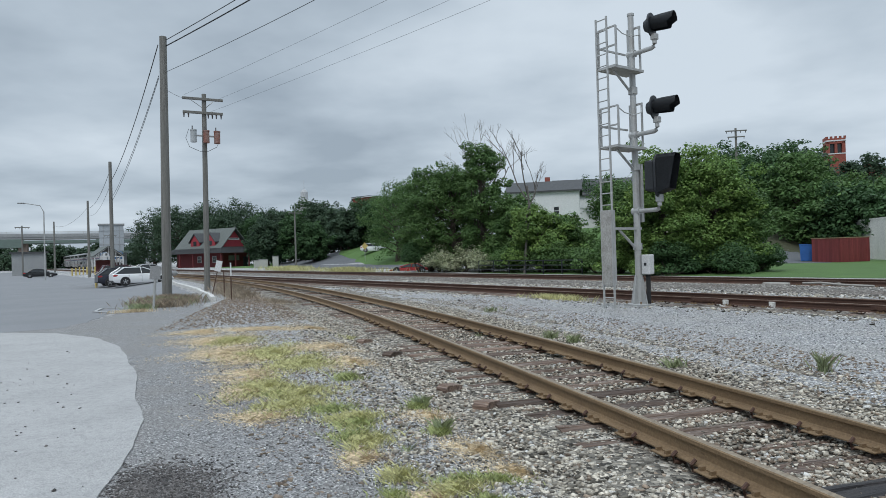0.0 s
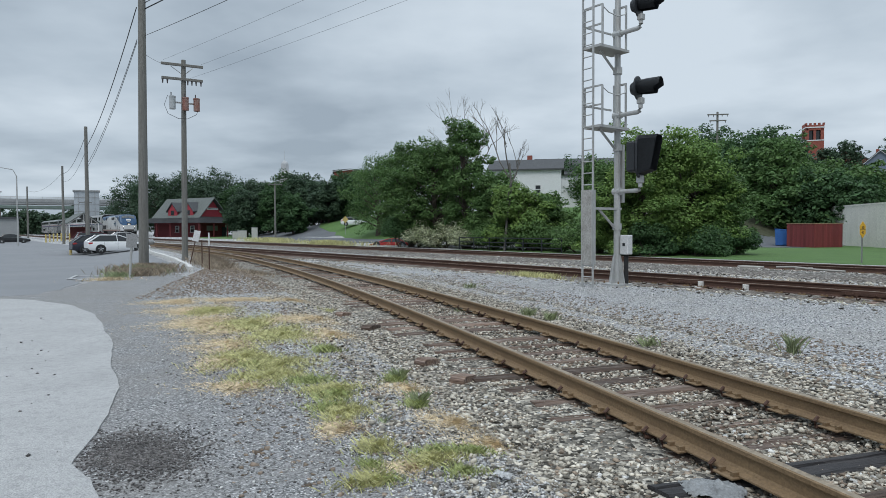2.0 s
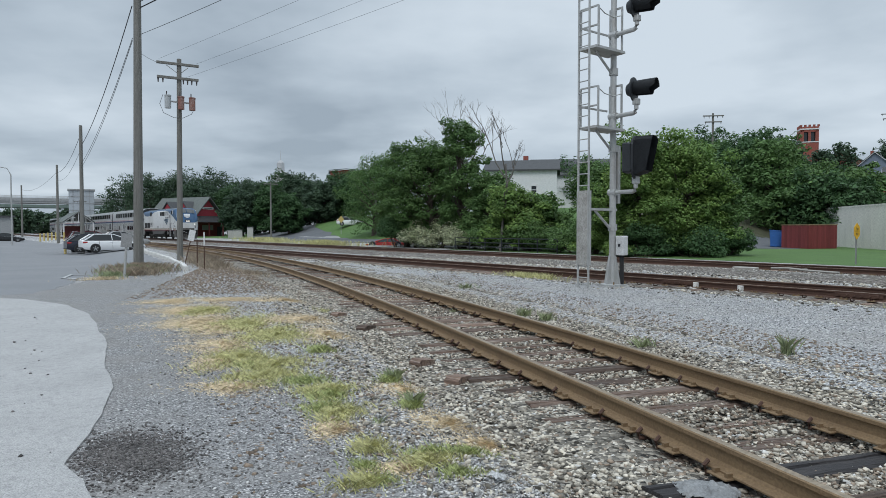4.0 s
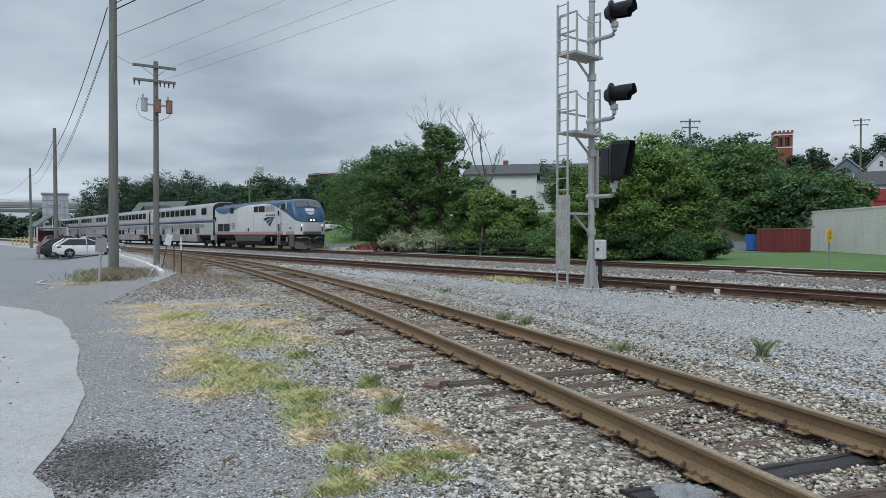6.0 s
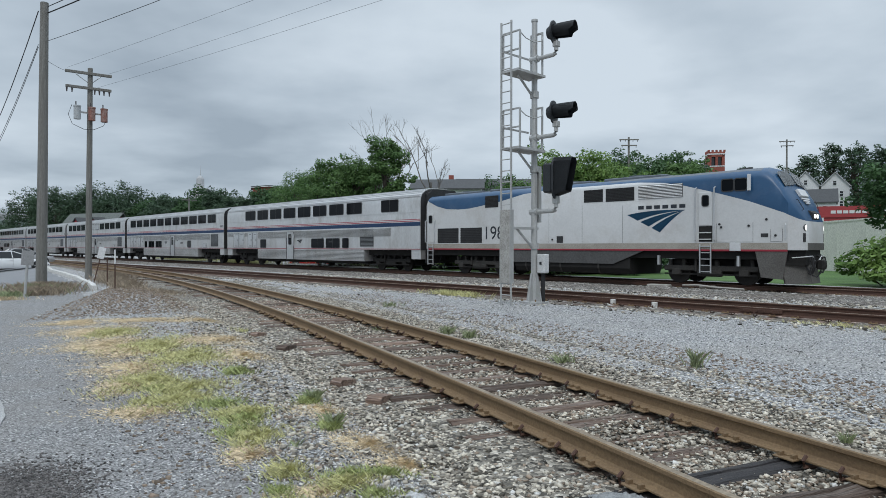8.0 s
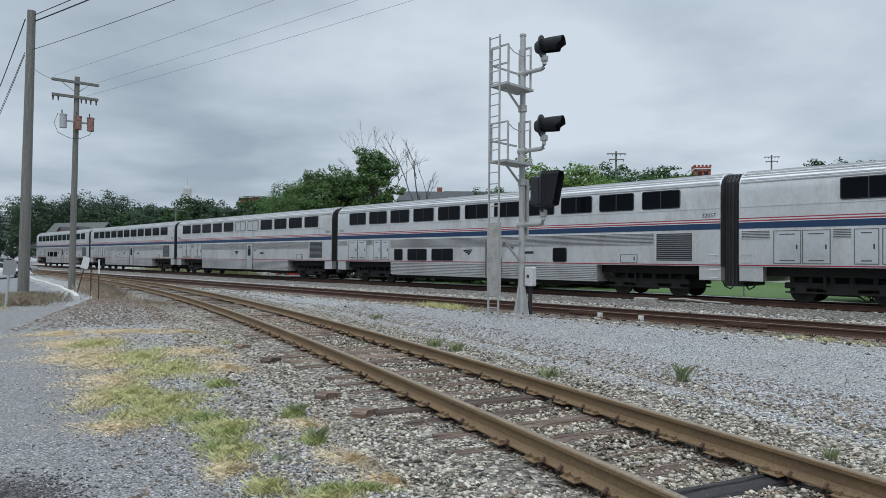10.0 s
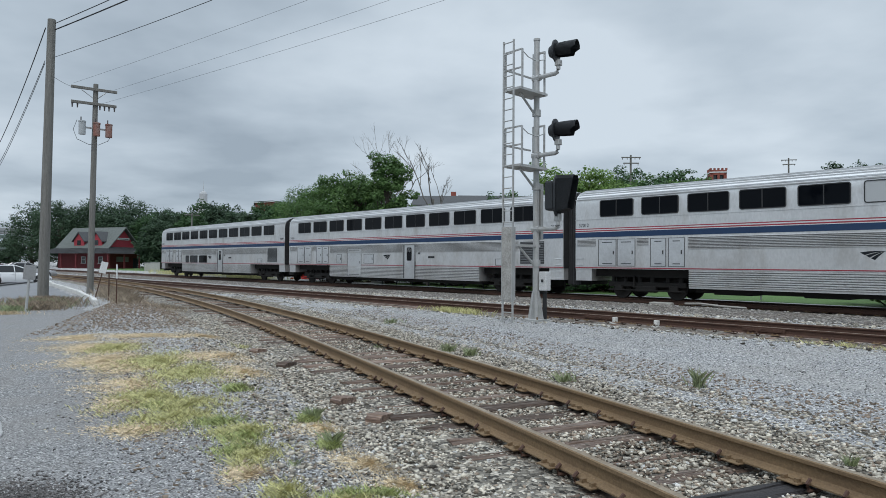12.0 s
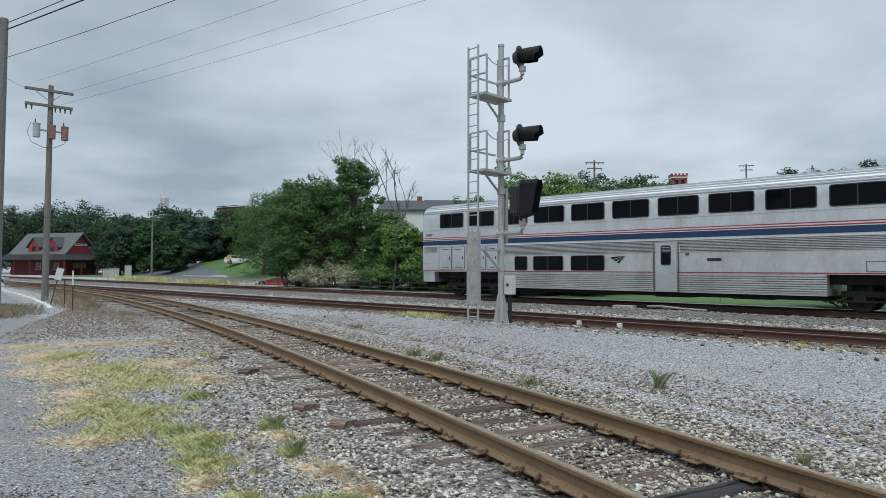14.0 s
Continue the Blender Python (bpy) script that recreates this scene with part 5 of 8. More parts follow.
def arrow_mark(parent, x, z, w, h, material, y):
    """Three curved stripes that sweep from one tip and widen to a slanted end."""
    def bez(t, u):
        e, q = (-0.5 + 0.58 * t, 0.36 - 0.86 * t), (-0.09 + 0.36 * t, 0.6 - 0.52 * t)
        f = (0.5 - 0.05 * t, 0.5 - 0.06 * t)
        return tuple((1 - u) ** 2 * a + 2 * u * (1 - u) * b + u * u * g for a, b, g in zip(e, q, f))
    for t0, t1 in ((0.0, 0.33), (0.41, 0.67), (0.75, 1.0)):
        up = [bez(t0, i / 12) for i in range(13)]
        lo = [bez(t1, i / 12) for i in range(13)]
        bm = bmesh.new()
        va = [bm.verts.new((x + a * w, y, z + b * h)) for a, b in up]
        vb = [bm.verts.new((x + a * w, y, z + b * h)) for a, b in lo]
        for i in range(12):
            bm.faces.new((va[i], va[i + 1], vb[i + 1], vb[i]))
        bmesh.ops.solidify(bm, geom=bm.faces[:], thickness=0.004)
        part("emblem_stripe", bm, material, parent)


SIDE = [(1.55, 1.3), (1.55, 4.1), (1.52, 4.4), (1.42, 4.62), (1.18, 4.82), (0.8, 4.94), (0.3, 4.99)]


def passenger_car(label, upper, lower, doors, louvre, panels, number, frosted=()):
    c = thing("passenger_car", Matrix(), label, "train car", "passenger cars")
    L = 12.6
    outline = SIDE + [(-y, z) for y, z in SIDE[::-1]]
    part("body", prism(bmesh.new(), outline, -L, L, "x"), STEEL_CAR, c, flat=False)
    # ribs run along the roof
    for y, z in ((1.5, 4.47), (1.455, 4.56), (1.36, 4.68), (1.24, 4.79), (1.05, 4.866), (0.85, 4.927), (0.6, 4.962), (0.35, 4.987)):
        for sgn in (-1, 1):
            part("roof_rib", box(-L + 0.05, L - 0.05, sgn * y - 0.022, sgn * y + 0.022, z - 0.03, z + 0.022), STEEL_ROOF, c)
    for side in (1, -1):
        f = -1.554 * side
        for name, z0, z1, m in (("red_stripe", 3.085, 3.125, RED_STRIPE), ("white_stripe", 3.035, 3.085, WHITE_STRIPE), ("red_stripe", 2.985, 3.035, RED_STRIPE), ("white_stripe", 2.955, 2.985, WHITE_STRIPE), ("blue_stripe", 2.72, 2.955, BLUE_STRIPE), ("red_stripe", 1.325, 1.365, RED_STRIPE)):
            part(name, box(-L, L, min(f, f * 1.003), max(f, f * 1.003), z0, z1), m, c)
        # window band rails
        for z in (3.54, 4.47):
            part("side_rail", box(-L, L, min(f, f * 1.008), max(f, f * 1.008), z - 0.012, z + 0.012), STEEL_CAR, c)
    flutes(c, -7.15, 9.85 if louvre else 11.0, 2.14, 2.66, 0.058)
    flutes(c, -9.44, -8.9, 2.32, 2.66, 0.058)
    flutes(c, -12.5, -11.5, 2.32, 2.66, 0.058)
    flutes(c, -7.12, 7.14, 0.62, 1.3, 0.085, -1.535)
    part("skirt", box(-7.12, 7.14, -1.53, 1.53, 0.55, 1.3), STEEL_CAR, c)
    for x0, x1 in ((-L, -11.75), (11.75, L)):
        part("end_skirt", box(x0, x1, -1.5, 1.5, 0.75, 1.3), STEEL_CAR, c)
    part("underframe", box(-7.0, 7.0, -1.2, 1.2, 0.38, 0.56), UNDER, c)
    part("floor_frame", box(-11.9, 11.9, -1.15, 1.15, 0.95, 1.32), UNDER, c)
    for i, x in enumerate(upper):
        for side in (1, -1):
            m = Matrix.Translation((x, -1.553 * side, 4.0)) @ (Matrix() if side == 1 else Matrix.Rotation(math.pi, 4, "Z"))
            part("upper_window", pane(1.68, 0.76, FROST if i in frosted else GLASS_DARK, True), None, c, m=m)
    for x0, x1 in lower:
        part("lower_window", pane(x1 - x0, 0.68, GLASS_DARK, x1 - x0 > 1.2), None, c, m=Matrix.Translation(((x0 + x1) / 2, -1.553, 1.73)))
    for x in doors:
        d = part("door", box(x - 0.45, x + 0.45, -1.575, -1.553, 0.56, 2.55, 0.008), STEEL_ROOF, c, "brushed steel boarding door")
        part("door_window", pane(0.42, 0.8, GLASS_DARK), None, d, m=Matrix.Translation((x, -1.577, 2.03)))
        for hx in (-0.6, 0.6):
            part("grab_rail", tube(bmesh.new(), [(x + hx, -1.56, 1.55), (x + hx, -1.63, 1.58), (x + hx, -1.63, 2.4), (x + hx, -1.56, 2.43)], 0.016, 6), STEEL_ROOF, c)
        part("door_frame", box(x - 0.54, x - 0.49, -1.585, -1.552, 0.58, 2.56), TRIM_GREY, c)
        part("door_frame", box(x + 0.49, x + 0.54, -1.585, -1.552, 0.58, 2.56), TRIM_GREY, c)
    if louvre:
        x0, x1 = louvre
        part("vent_backing", box(x0, x1, -1.56, -1.552, 1.5, 2.6), BELLOWS, c)
        for i in range(13):
            z = 1.52 + i * 0.083
            part("vent_slat", prism(bmesh.new(), [(-1.553, z), (-1.585, z), (-1.56, z + 0.045), (-1.553, z + 0.045)], x0 + 0.02, x1 - 0.02, "x"), TRIM_GREY, c)
    for x0, x1, z0, z1 in panels:
        bm = bmesh.new()
        t = 0.018
        for a in ((x0, x1, z0, z0 + t), (x0, x1, z1 - t, z1), (x0, x0 + t, z0, z1), (x1 - t, x1, z0, z1)):
            bx(bm, a[0], a[1], -1.566, -1.552, a[2], a[3])
        p = part("access_panel", bm, TRIM_GREY, c)
        part("panel_leaf", box(x0 + 0.03, x1 - 0.03, -1.561, -1.552, z0 + 0.03, z1 - 0.03, 0.003), STEEL_ROOF, p)
        if z1 > 2.3:
            for z in (z0 + 0.1, z1 - 0.16):
                part("panel_louvre", box(x0 + 0.2, x1 - 0.2, -1.566, -1.56, z, z + 0.04), TRIM_GREY, p)
        part("panel_handle", box(x1 - 0.16, x1 - 0.12, -1.58, -1.56, (z0 + z1) / 2 - 0.08, (z0 + z1) / 2 + 0.08), BELLOWS, p)
    arrow_mark(c, -0.75, 1.85, 0.75, 0.3, DARK_TXT, -1.556)
    part("nameplate", box(3.05, 3.6, -1.562, -1.552, 1.78, 1.9, 0.003), BELLOWS, c)
    part("lamp_box", box(2.2, 2.34, -1.6, -1.552, 2.02, 2.12, 0.01), TRIM_GREY, c)
    if number:
        writing(c, number, 12.15, 3.27, 0.22, -1.556, DARK_TXT)
        writing(c, number, -12.15, 3.27, 0.22, -1.556, DARK_TXT)
    for x in (-9.3, 9.3):
        bogie(c, x, 2.6, 0.44)
    for s in (-1, 1):
        e = [(1.15, 0.55), (1.15, 4.55), (0.9, 4.86), (-0.9, 4.86), (-1.15, 4.55), (-1.15, 0.55)]
        part("diaphragm", prism(bmesh.new(), e, s * L, s * 12.93, "x"), BELLOWS, c)
        for k in range(3):
            q = s * (L + 0.09 + k * 0.12)
            part("bellows_fold", prism(bmesh.new(), [(a * 1.04, 0.53 + (b - 0.55) * 1.01) for a, b in e], q - 0.025, q + 0.025, "x"), BELLOWS, c)
        # end face coloured near black for the shade between cars; not rubber there
        part("end_wall", prism(bmesh.new(), [(a * 0.985, 1.3 + (b - 1.3) * 0.985) for a, b in outline], s * L, s * (L + 0.03), "x"), BELLOWS, c)
        coupler(c, s * 12.3, s)
        for k in range(4):
            part("step_rung", tube(bmesh.new(), [(s * 12.15, -1.57, 0.85 + 0.3 * k), (s * 12.5, -1.57, 0.85 + 0.3 * k)], 0.014, 5), STEEL_ROOF, c)
    # tanks and boxes hung under the floor
    rng = random.Random(len(upper) + len(lower))
    for x in (-5.5, -2.2, 1.5, 4.6):
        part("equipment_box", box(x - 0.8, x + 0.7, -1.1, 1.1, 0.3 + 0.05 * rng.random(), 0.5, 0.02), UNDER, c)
    return c


def locomotive():
    c = thing("locomotive", Matrix(), "silver diesel locomotive with a blue cab and red stripe", "locomotive")
    # half sections: x, half width, shoulder height, roof height
    st = [(-10.62, 1.4, 3.85, 4.25), (-10.4, 1.5, 4.08, 4.46), (-4.0, 1.5, 4.1, 4.5), (1.5, 1.5, 4.1, 4.52), (5.2, 1.5, 4.12, 4.55), (7.6, 1.5, 4.12, 4.56), (8.05, 1.5, 4.08, 4.55), (8.28, 1.5, 4.0, 4.46), (8.48, 1.5, 3.86, 4.28), (8.78, 1.5, 3.5, 3.84), (9.04, 1.48, 3.1, 3.4), (9.24, 1.28, 2.8, 3.04), (9.4, 1.08, 2.56, 2.72), (9.5, 0.9, 2.4, 2.5), (9.53, 0.8, 2.24, 2.34)]
    bm = bmesh.new()
    rings = []
    for x, w, zt, rt in st:
        h = rt - zt
        ring = [(w, 1.38), (w, zt), (w - 0.05, zt + h * 0.3), (w - 0.17, zt + h * 0.6), (w - 0.38, zt + h * 0.83), (w * 0.34, rt)]
        ring = ring + [(-y, z) for y, z in ring[::-1]]
        rings.append([bm.verts.new((x, y, z)) for y, z in ring])
    k = len(rings[0])
    for q, w in zip(rings[:-1], rings[1:]):
        for j in range(k):
            bm.faces.new((q[j], q[(j + 1) % k], w[(j + 1) % k], w[j]))
    bm.faces.new(rings[0])
    bm.faces.new(rings[-1][::-1])
    # lower edge of the blue paint along the side
    edge = [(-10.7, 4.3), (-10.3, 4.08), (-9.6, 3.78), (-8.82, 3.6), (-7.9, 3.54), (-7.07, 3.56), (-5.0, 3.8), (-3.28, 4.12), (-1.5, 4.26), (3.0, 4.26), (4.2, 4.16), (5.1, 3.98), (6.46, 3.6), (7.68, 3.22), (8.92, 2.74), (9.3, 2.52), (9.6, 2.4)]
    for xx, _ in edge:
        bmesh.ops.bisect_plane(bm, geom=bm.verts[:] + bm.edges[:] + bm.faces[:], plane_co=(xx, 0, 0), plane_no=(1, 0, 0))
    for (x0, z0), (x1, z1) in zip(edge[:-1], edge[1:]):
        d = Vector((x1 - x0, 0, z1 - z0))
        fs = [f for f in bm.faces if x0 - 0.01 <= f.calc_center_median().x <= x1 + 0.01]
        es = list({e for f in fs for e in f.edges})
        vs = list({v for f in fs for v in f.verts})
        bmesh.ops.bisect_plane(bm, geom=vs + es + fs, plane_co=(x0, 0, z0), plane_no=(-d.z, 0, d.x))
    for f in bm.faces:
        q = f.calc_center_median()
        f.material_index = 0
        for (x0, z0), (x1, z1) in zip(edge[:-1], edge[1:]):
            if x0 <= q.x <= x1 and q.z > z0 + (z1 - z0) * (q.x - x0) / (x1 - x0):
                f.material_index = 1
        if q.x < 7.9 and q.z > 4.4:
            f.material_index = 2
    part("body", bm, (LOCO_GREY, LOCO_BLUE, LOCO_ROOF), c, flat=False)
    for side in (-1, 1):
        y = 1.503 * side
        part("red_stripe", box(-10.4, 9.03, min(y, y * 1.003), max(y, y * 1.003), 1.33, 1.4), RED_STRIPE, c)
        part("sill_band", box(-10.4, 9.03, min(y, y * 1.002), max(y, y * 1.002), 1.4, 1.65), DUSTY_SILL, c)
        part("skirt", prism(bmesh.new(), [(-4.9, 1.34), (-4.4, 0.74), (1.8, 0.74), (3.3, 1.34)], min(y * 0.98, y * 0.9), max(y * 0.98, y * 0.9)), LOCO_SKIRT, c)
        # grab irons and corner steps at the cab
        part("grab_iron", tube(bmesh.new(), [(8.96, y * 0.99, 1.75), (8.98, y * 1.02, 1.8), (8.98, y * 1.02, 2.3), (8.96, y * 0.99, 2.35)], 0.014, 5), STEEL_ROOF, c)
    part("fuel_tank", prism(bmesh.new(), [(-1.25, 0.3), (1.25, 0.3), (1.4, 0.55), (1.4, 1.0), (-1.4, 1.0), (-1.4, 0.55)], -3.9, 2.6, "x"), UNDER, c)
    for x in (-3.2, -1.1, 1.0):
        part("tank_strap", prism(bmesh.new(), [(-1.27, 0.29), (1.27, 0.29), (1.42, 0.55), (1.42, 1.0), (-1.42, 1.0), (-1.42, 0.55)], x - 0.04, x + 0.04, "x"), DUSTY_STEEL, c)
    part("frame", box(-10.4, 9.0, -1.3, 1.3, 1.02, 1.39), UNDER, c)
    # pilot, anticlimber and plough
    for y in (-1.49, 1.43):
        part("pilot_side", prism(bmesh.new(), [(7.89, 1.33), (9.02, 1.33), (8.86, 0.3), (8.1, 0.36)], y, y + 0.06), PILOT_GREY, c)

    def swapped(pts, z0, z1, shift=0.0):
        b = bmesh.new()
        prism(b, pts, z0, z1, "z")
        for v in b.verts:
            v.co.x, v.co.y = v.co.y + (shift if v.co.z < (z0 + z1) / 2 else 0.0), v.co.x
        return b
    part("anticlimber", swapped([(-1.48, 8.81), (1.48, 8.81), (0.85, 9.54), (-0.85, 9.54)], 1.38, 1.64), PILOT_GREY, c)
    part("pilot_beam", swapped([(-1.44, 8.77), (1.44, 8.77), (0.8, 9.42), (-0.8, 9.42)], 0.82, 1.38), UNDER, c)
    part("plough", swapped([(-1.4, 8.81), (-0.45, 9.42), (0.45, 9.42), (1.4, 8.81), (1.3, 8.73), (0, 9.22), (-1.3, 8.73)], 0.14, 0.84, 0.12), PILOT_GREY, c)
    coupler(c, 9.41, 1)
    coupler(c, -10.3, -1)
    for y in (-0.85, -0.6, -0.42, 0.42, 0.6, 0.85):
        part("end_hose", tube(bmesh.new(), [(9.4, y, 1.2), (9.57, y, 1.1), (9.61, y * 0.95, 0.75), (9.51, y * 0.9, 0.5)], 0.03, 6), BELLOWS, c)
    for y in (-1, 1):
        part("uncoupling_lever", tube(bmesh.new(), [(9.11, y * 1.3, 1.1), (9.51, y * 0.95, 1.14), (9.56, y * 0.5, 1.16), (9.54, y * 0.2, 0.98)], 0.02, 6), WHITE_STRIPE, c)
    # cab side windows, windscreen, number board, lamps
    for side in (-1, 1):
        rot = Matrix() if side == -1 else Matrix.Rotation(math.pi, 4, "Z")
        part("cab_window", pane(0.5, 0.5, GLASS_DARK), None, c, m=Matrix.Translation((6.86, 1.502 * side, 3.88)) @ rot)
        part("cab_window", pane(0.5, 0.5, GLASS_DARK), None, c, m=Matrix.Translation((7.36, 1.502 * side, 3.88)) @ rot)
        part("mirror", box(7.64, 7.77, side * 1.6 - 0.03, side * 1.6 + 0.03, 3.62, 4.24, 0.01), WHITE_STRIPE, c)
        # windscreen, set on the slope between roof and nose
        bm = bmesh.new()
        a, b = Vector((8.47, 0.06 * side, 4.43)), Vector((8.48, 1.1 * side, 4.28))
        d, e = Vector((8.81, 1.17 * side, 3.73)), Vector((8.81, 0.06 * side, 3.86))
        vs = [bm.verts.new(v + Vector((0.03, 0, 0.02))) for v in (a, b, d, e)]
        bm.faces.new(vs)
        bmesh.ops.solidify(bm, geom=bm.faces[:], thickness=0.03)
        part("windscreen", bm, WINDSCREEN, c)
        part("wiper", tube(bmesh.new(), [(8.86, 0.75 * side, 3.76), (8.66, 0.55 * side, 4.1)], 0.014, 5), BELLOWS, c)
        part("lamp_bezel", tube(bmesh.new(), [(9.33, side * 0.93, 2.2), (9.47, side * 0.93, 2.2)], 0.14, 14), TRIM_GREY, c)
        part("ditch_lamp", tube(bmesh.new(), [(9.37, side * 0.93, 2.2), (9.48, side * 0.93, 2.2)], 0.105, 14), LAMP, c, "lit white ditch lamp")
        part("corner_vent", box(9.3, 9.47, side * 0.9 - 0.17, side * 0.9 + 0.17, 1.68, 2.0, 0.01), BELLOWS, c)
        part("headlamp", tube(bmesh.new(), [(9.45, side * 0.14, 2.64), (9.54, side * 0.14, 2.64)], 0.08, 14), LAMP, c, "lit white headlamp")
        part("nose_grab", tube(bmesh.new(), [(9.14, 0.98 * side, 3.22), (9.19, 1.0 * side, 3.26), (9.36, 0.86 * side, 2.88), (9.31, 0.84 * side, 2.84)], 0.014, 5), BELLOWS, c)
    part("headlamp_housing", prism(bmesh.new(), [(9.22, 2.52), (9.51, 2.52), (9.51, 2.76), (9.39, 2.84), (9.22, 2.9)], -0.34, 0.34), BELLOWS, c)
    part("number_board", prism(bmesh.new(), [(8.92, 3.62), (8.99, 3.68), (9.14, 3.42), (9.07, 3.36)], -0.42, 0.42), WHITE_STRIPE, c)
    for i in range(3):
        part("nose_emblem", prism(bmesh.new(), [(9.099 + i * 0.053, 3.33 - i * 0.085), (9.145 + i * 0.053, 3.34 - i * 0.085), (9.175 + i * 0.053, 3.29 - i * 0.085), (9.130 + i * 0.053, 3.27 - i * 0.085)], -0.4 + i * 0.1, 0.4 - i * 0.12), WHITE_STRIPE, c)
    # side doors with step wells, ladders and rails
    for x, z0, z1, w in ((6.0, 2.34, 3.66, 0.54), (-10.13, 1.72, 3.4, 0.5)):
        d = part("door", box(x - w / 2, x + w / 2, -1.53, -1.502, z0, z1, 0.01), LOCO_GREY, c)
        part("door_window", pane(0.3, 0.46, GLASS_DARK), None, d, m=Matrix.Translation((x, -1.531, z1 - 0.34)))
        if x > 0:
            # flat near-black plate in place of the shaded step recess
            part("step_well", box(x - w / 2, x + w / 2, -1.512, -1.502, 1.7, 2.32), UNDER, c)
            for z in (1.78, 2.04):
                part("well_step", box(x - w / 2 + 0.03, x + w / 2 - 0.03, -1.55, -1.51, z, z + 0.04), LOCO_GREY, c)
        for hx in (-0.38, 0.38):
            top = 3.86 if x > 0 else 3.0
            part("grab_rail", tube(bmesh.new(), [(x + hx, -1.5, 1.72), (x + hx, -1.6, 1.76), (x + hx, -1.6, top - 0.05), (x + hx, -1.5, top)], 0.028, 7), STEEL_ROOF, c)
        for i in range(5):
            part("ladder_rung", box(x - 0.2, x + 0.2, -1.56, -1.44, 0.5 + 0.25 * i, 0.53 + 0.25 * i), STEEL_ROOF, c)
        for hx in (-0.22, 0.22):
            part("ladder_rail", box(x + hx - 0.02, x + hx + 0.02, -1.56, -1.5, 0.46, 1.6), STEEL_ROOF, c)
    for x0, x1, z0, z1 in ((-9.55, -7.88, 1.7, 2.52), (-7.72, -6.12, 1.7, 2.52), (0.3, 1.3, 3.52, 4.08), (1.45, 2.86, 3.5, 4.08), (-5.88, -4.96, 3.55, 4.16)):
        part("grille_backing", box(x0, x1, -1.512, -1.502, z0, z1), BELLOWS, c)
        n = 9
        for i in range(n):
            z = z0 + (z1 - z0) * (i + 0.3) / n
            part("grille_slat", box(x0, x1, -1.525, -1.51, z, z + 0.018), UNDER, c)
    part("vent_backing", box(3.05, 5.05, -1.51, -1.502, 3.54, 4.1), TRIM_GREY, c)
    for i in range(9):
        z = 3.555 + i * 0.061
        part("vent_slat", prism(bmesh.new(), [(-1.503, z), (-1.54, z), (-1.51, z + 0.035)], 3.07, 5.03, "x"), LOCO_GREY, c)
    for x0, x1, z0, z1 in ((6.42, 7.82, 1.68, 2.42), (8.43, 8.86, 1.7, 2.16), (-4.4, -1.7, 1.68, 3.4), (-1.7, 0.2, 1.68, 3.4), (0.2, 2.3, 1.68, 3.3)):
        bm = bmesh.new()
        for a in ((x0, x1, z0, z0 + 0.01), (x0, x0 + 0.01, z0, z1), (x1 - 0.01, x1, z0, z1)) if z1 < 3 else ((x1 - 0.008, x1, z0, z1),):
            bx(bm, a[0], a[1], -1.507, -1.501, a[2], a[3])
        part("panel_seam", bm, TRIM_GREY, c)
    for x, z in ((6.55, 2.38), (6.62, 2.26), (7.66, 2.3), (8.62, 1.92), (8.3, 2.52), (-1.5, 1.84)):
        part("latch", tube(bmesh.new(), [(x, -1.5, z), (x, -1.53, z)], 0.045, 8), BELLOWS, c)
    part("vent_port", box(8.1, 8.36, -1.512, -1.5, 1.86, 2.0, 0.004), BELLOWS, c)
    part("fuel_filler", box(-1.24, -0.88, -1.512, -1.5, 1.68, 2.0, 0.004), BELLOWS, c)
    part("battery_box", box(6.96, 7.37, -1.56, -1.5, 1.34, 1.65, 0.01), WHITE_STRIPE, c)
    writing(c, "198", -5.3, 2.18, 0.98, -1.506, DARK_TXT)
    arrow_mark(c, 3.84, 2.55, 2.64, 0.9, EMBLEM_BLUE, -1.506)
    # the maker's lettering stays as plain bars
    for i in range(6):
        part("lettering_bar", box(3.05 + i * 0.37, 3.31 + i * 0.37, -1.508, -1.502, 3.09, 3.24), DARK_TXT, c)
    for x, z, w in ((-8.2, 4.47, 1.5), (-4.6, 4.49, 1.6), (-1.2, 4.5, 1.4), (2.4, 4.52, 1.5)):
        part("roof_hatch", box(x - w, x + w, -0.8, 0.8, z - 0.05, z + 0.09, 0.03), LOCO_ROOF, c)
        part("roof_fan", tube(bmesh.new(), [(x, 0, z + 0.08), (x, 0, z + 0.16)], 0.6, 18), LOCO_ROOF, c)
    part("horn", tube(bmesh.new(), [(6.6, 0.3, 4.54), (6.6, 0.3, 4.64), (7.1, 0.3, 4.66)], 0.06, 8), BELLOWS, c)
    for x in (-6.7, 5.95):
        bogie(c, x, 2.75, 0.5, True)
    for x in (3.9, 7.2):
        part("brake_cylinder", tube(bmesh.new(), [(x, -1.3, 0.75), (x, -1.3, 1.15)], 0.07, 8), STEEL_ROOF, c)
    part("sand_pipe", tube(bmesh.new(), [(7.9, -1.2, 0.9), (8.1, -1.2, 0.4), (7.8, -1.0, 0.2)], 0.025, 6), UNDER, c)
    return c


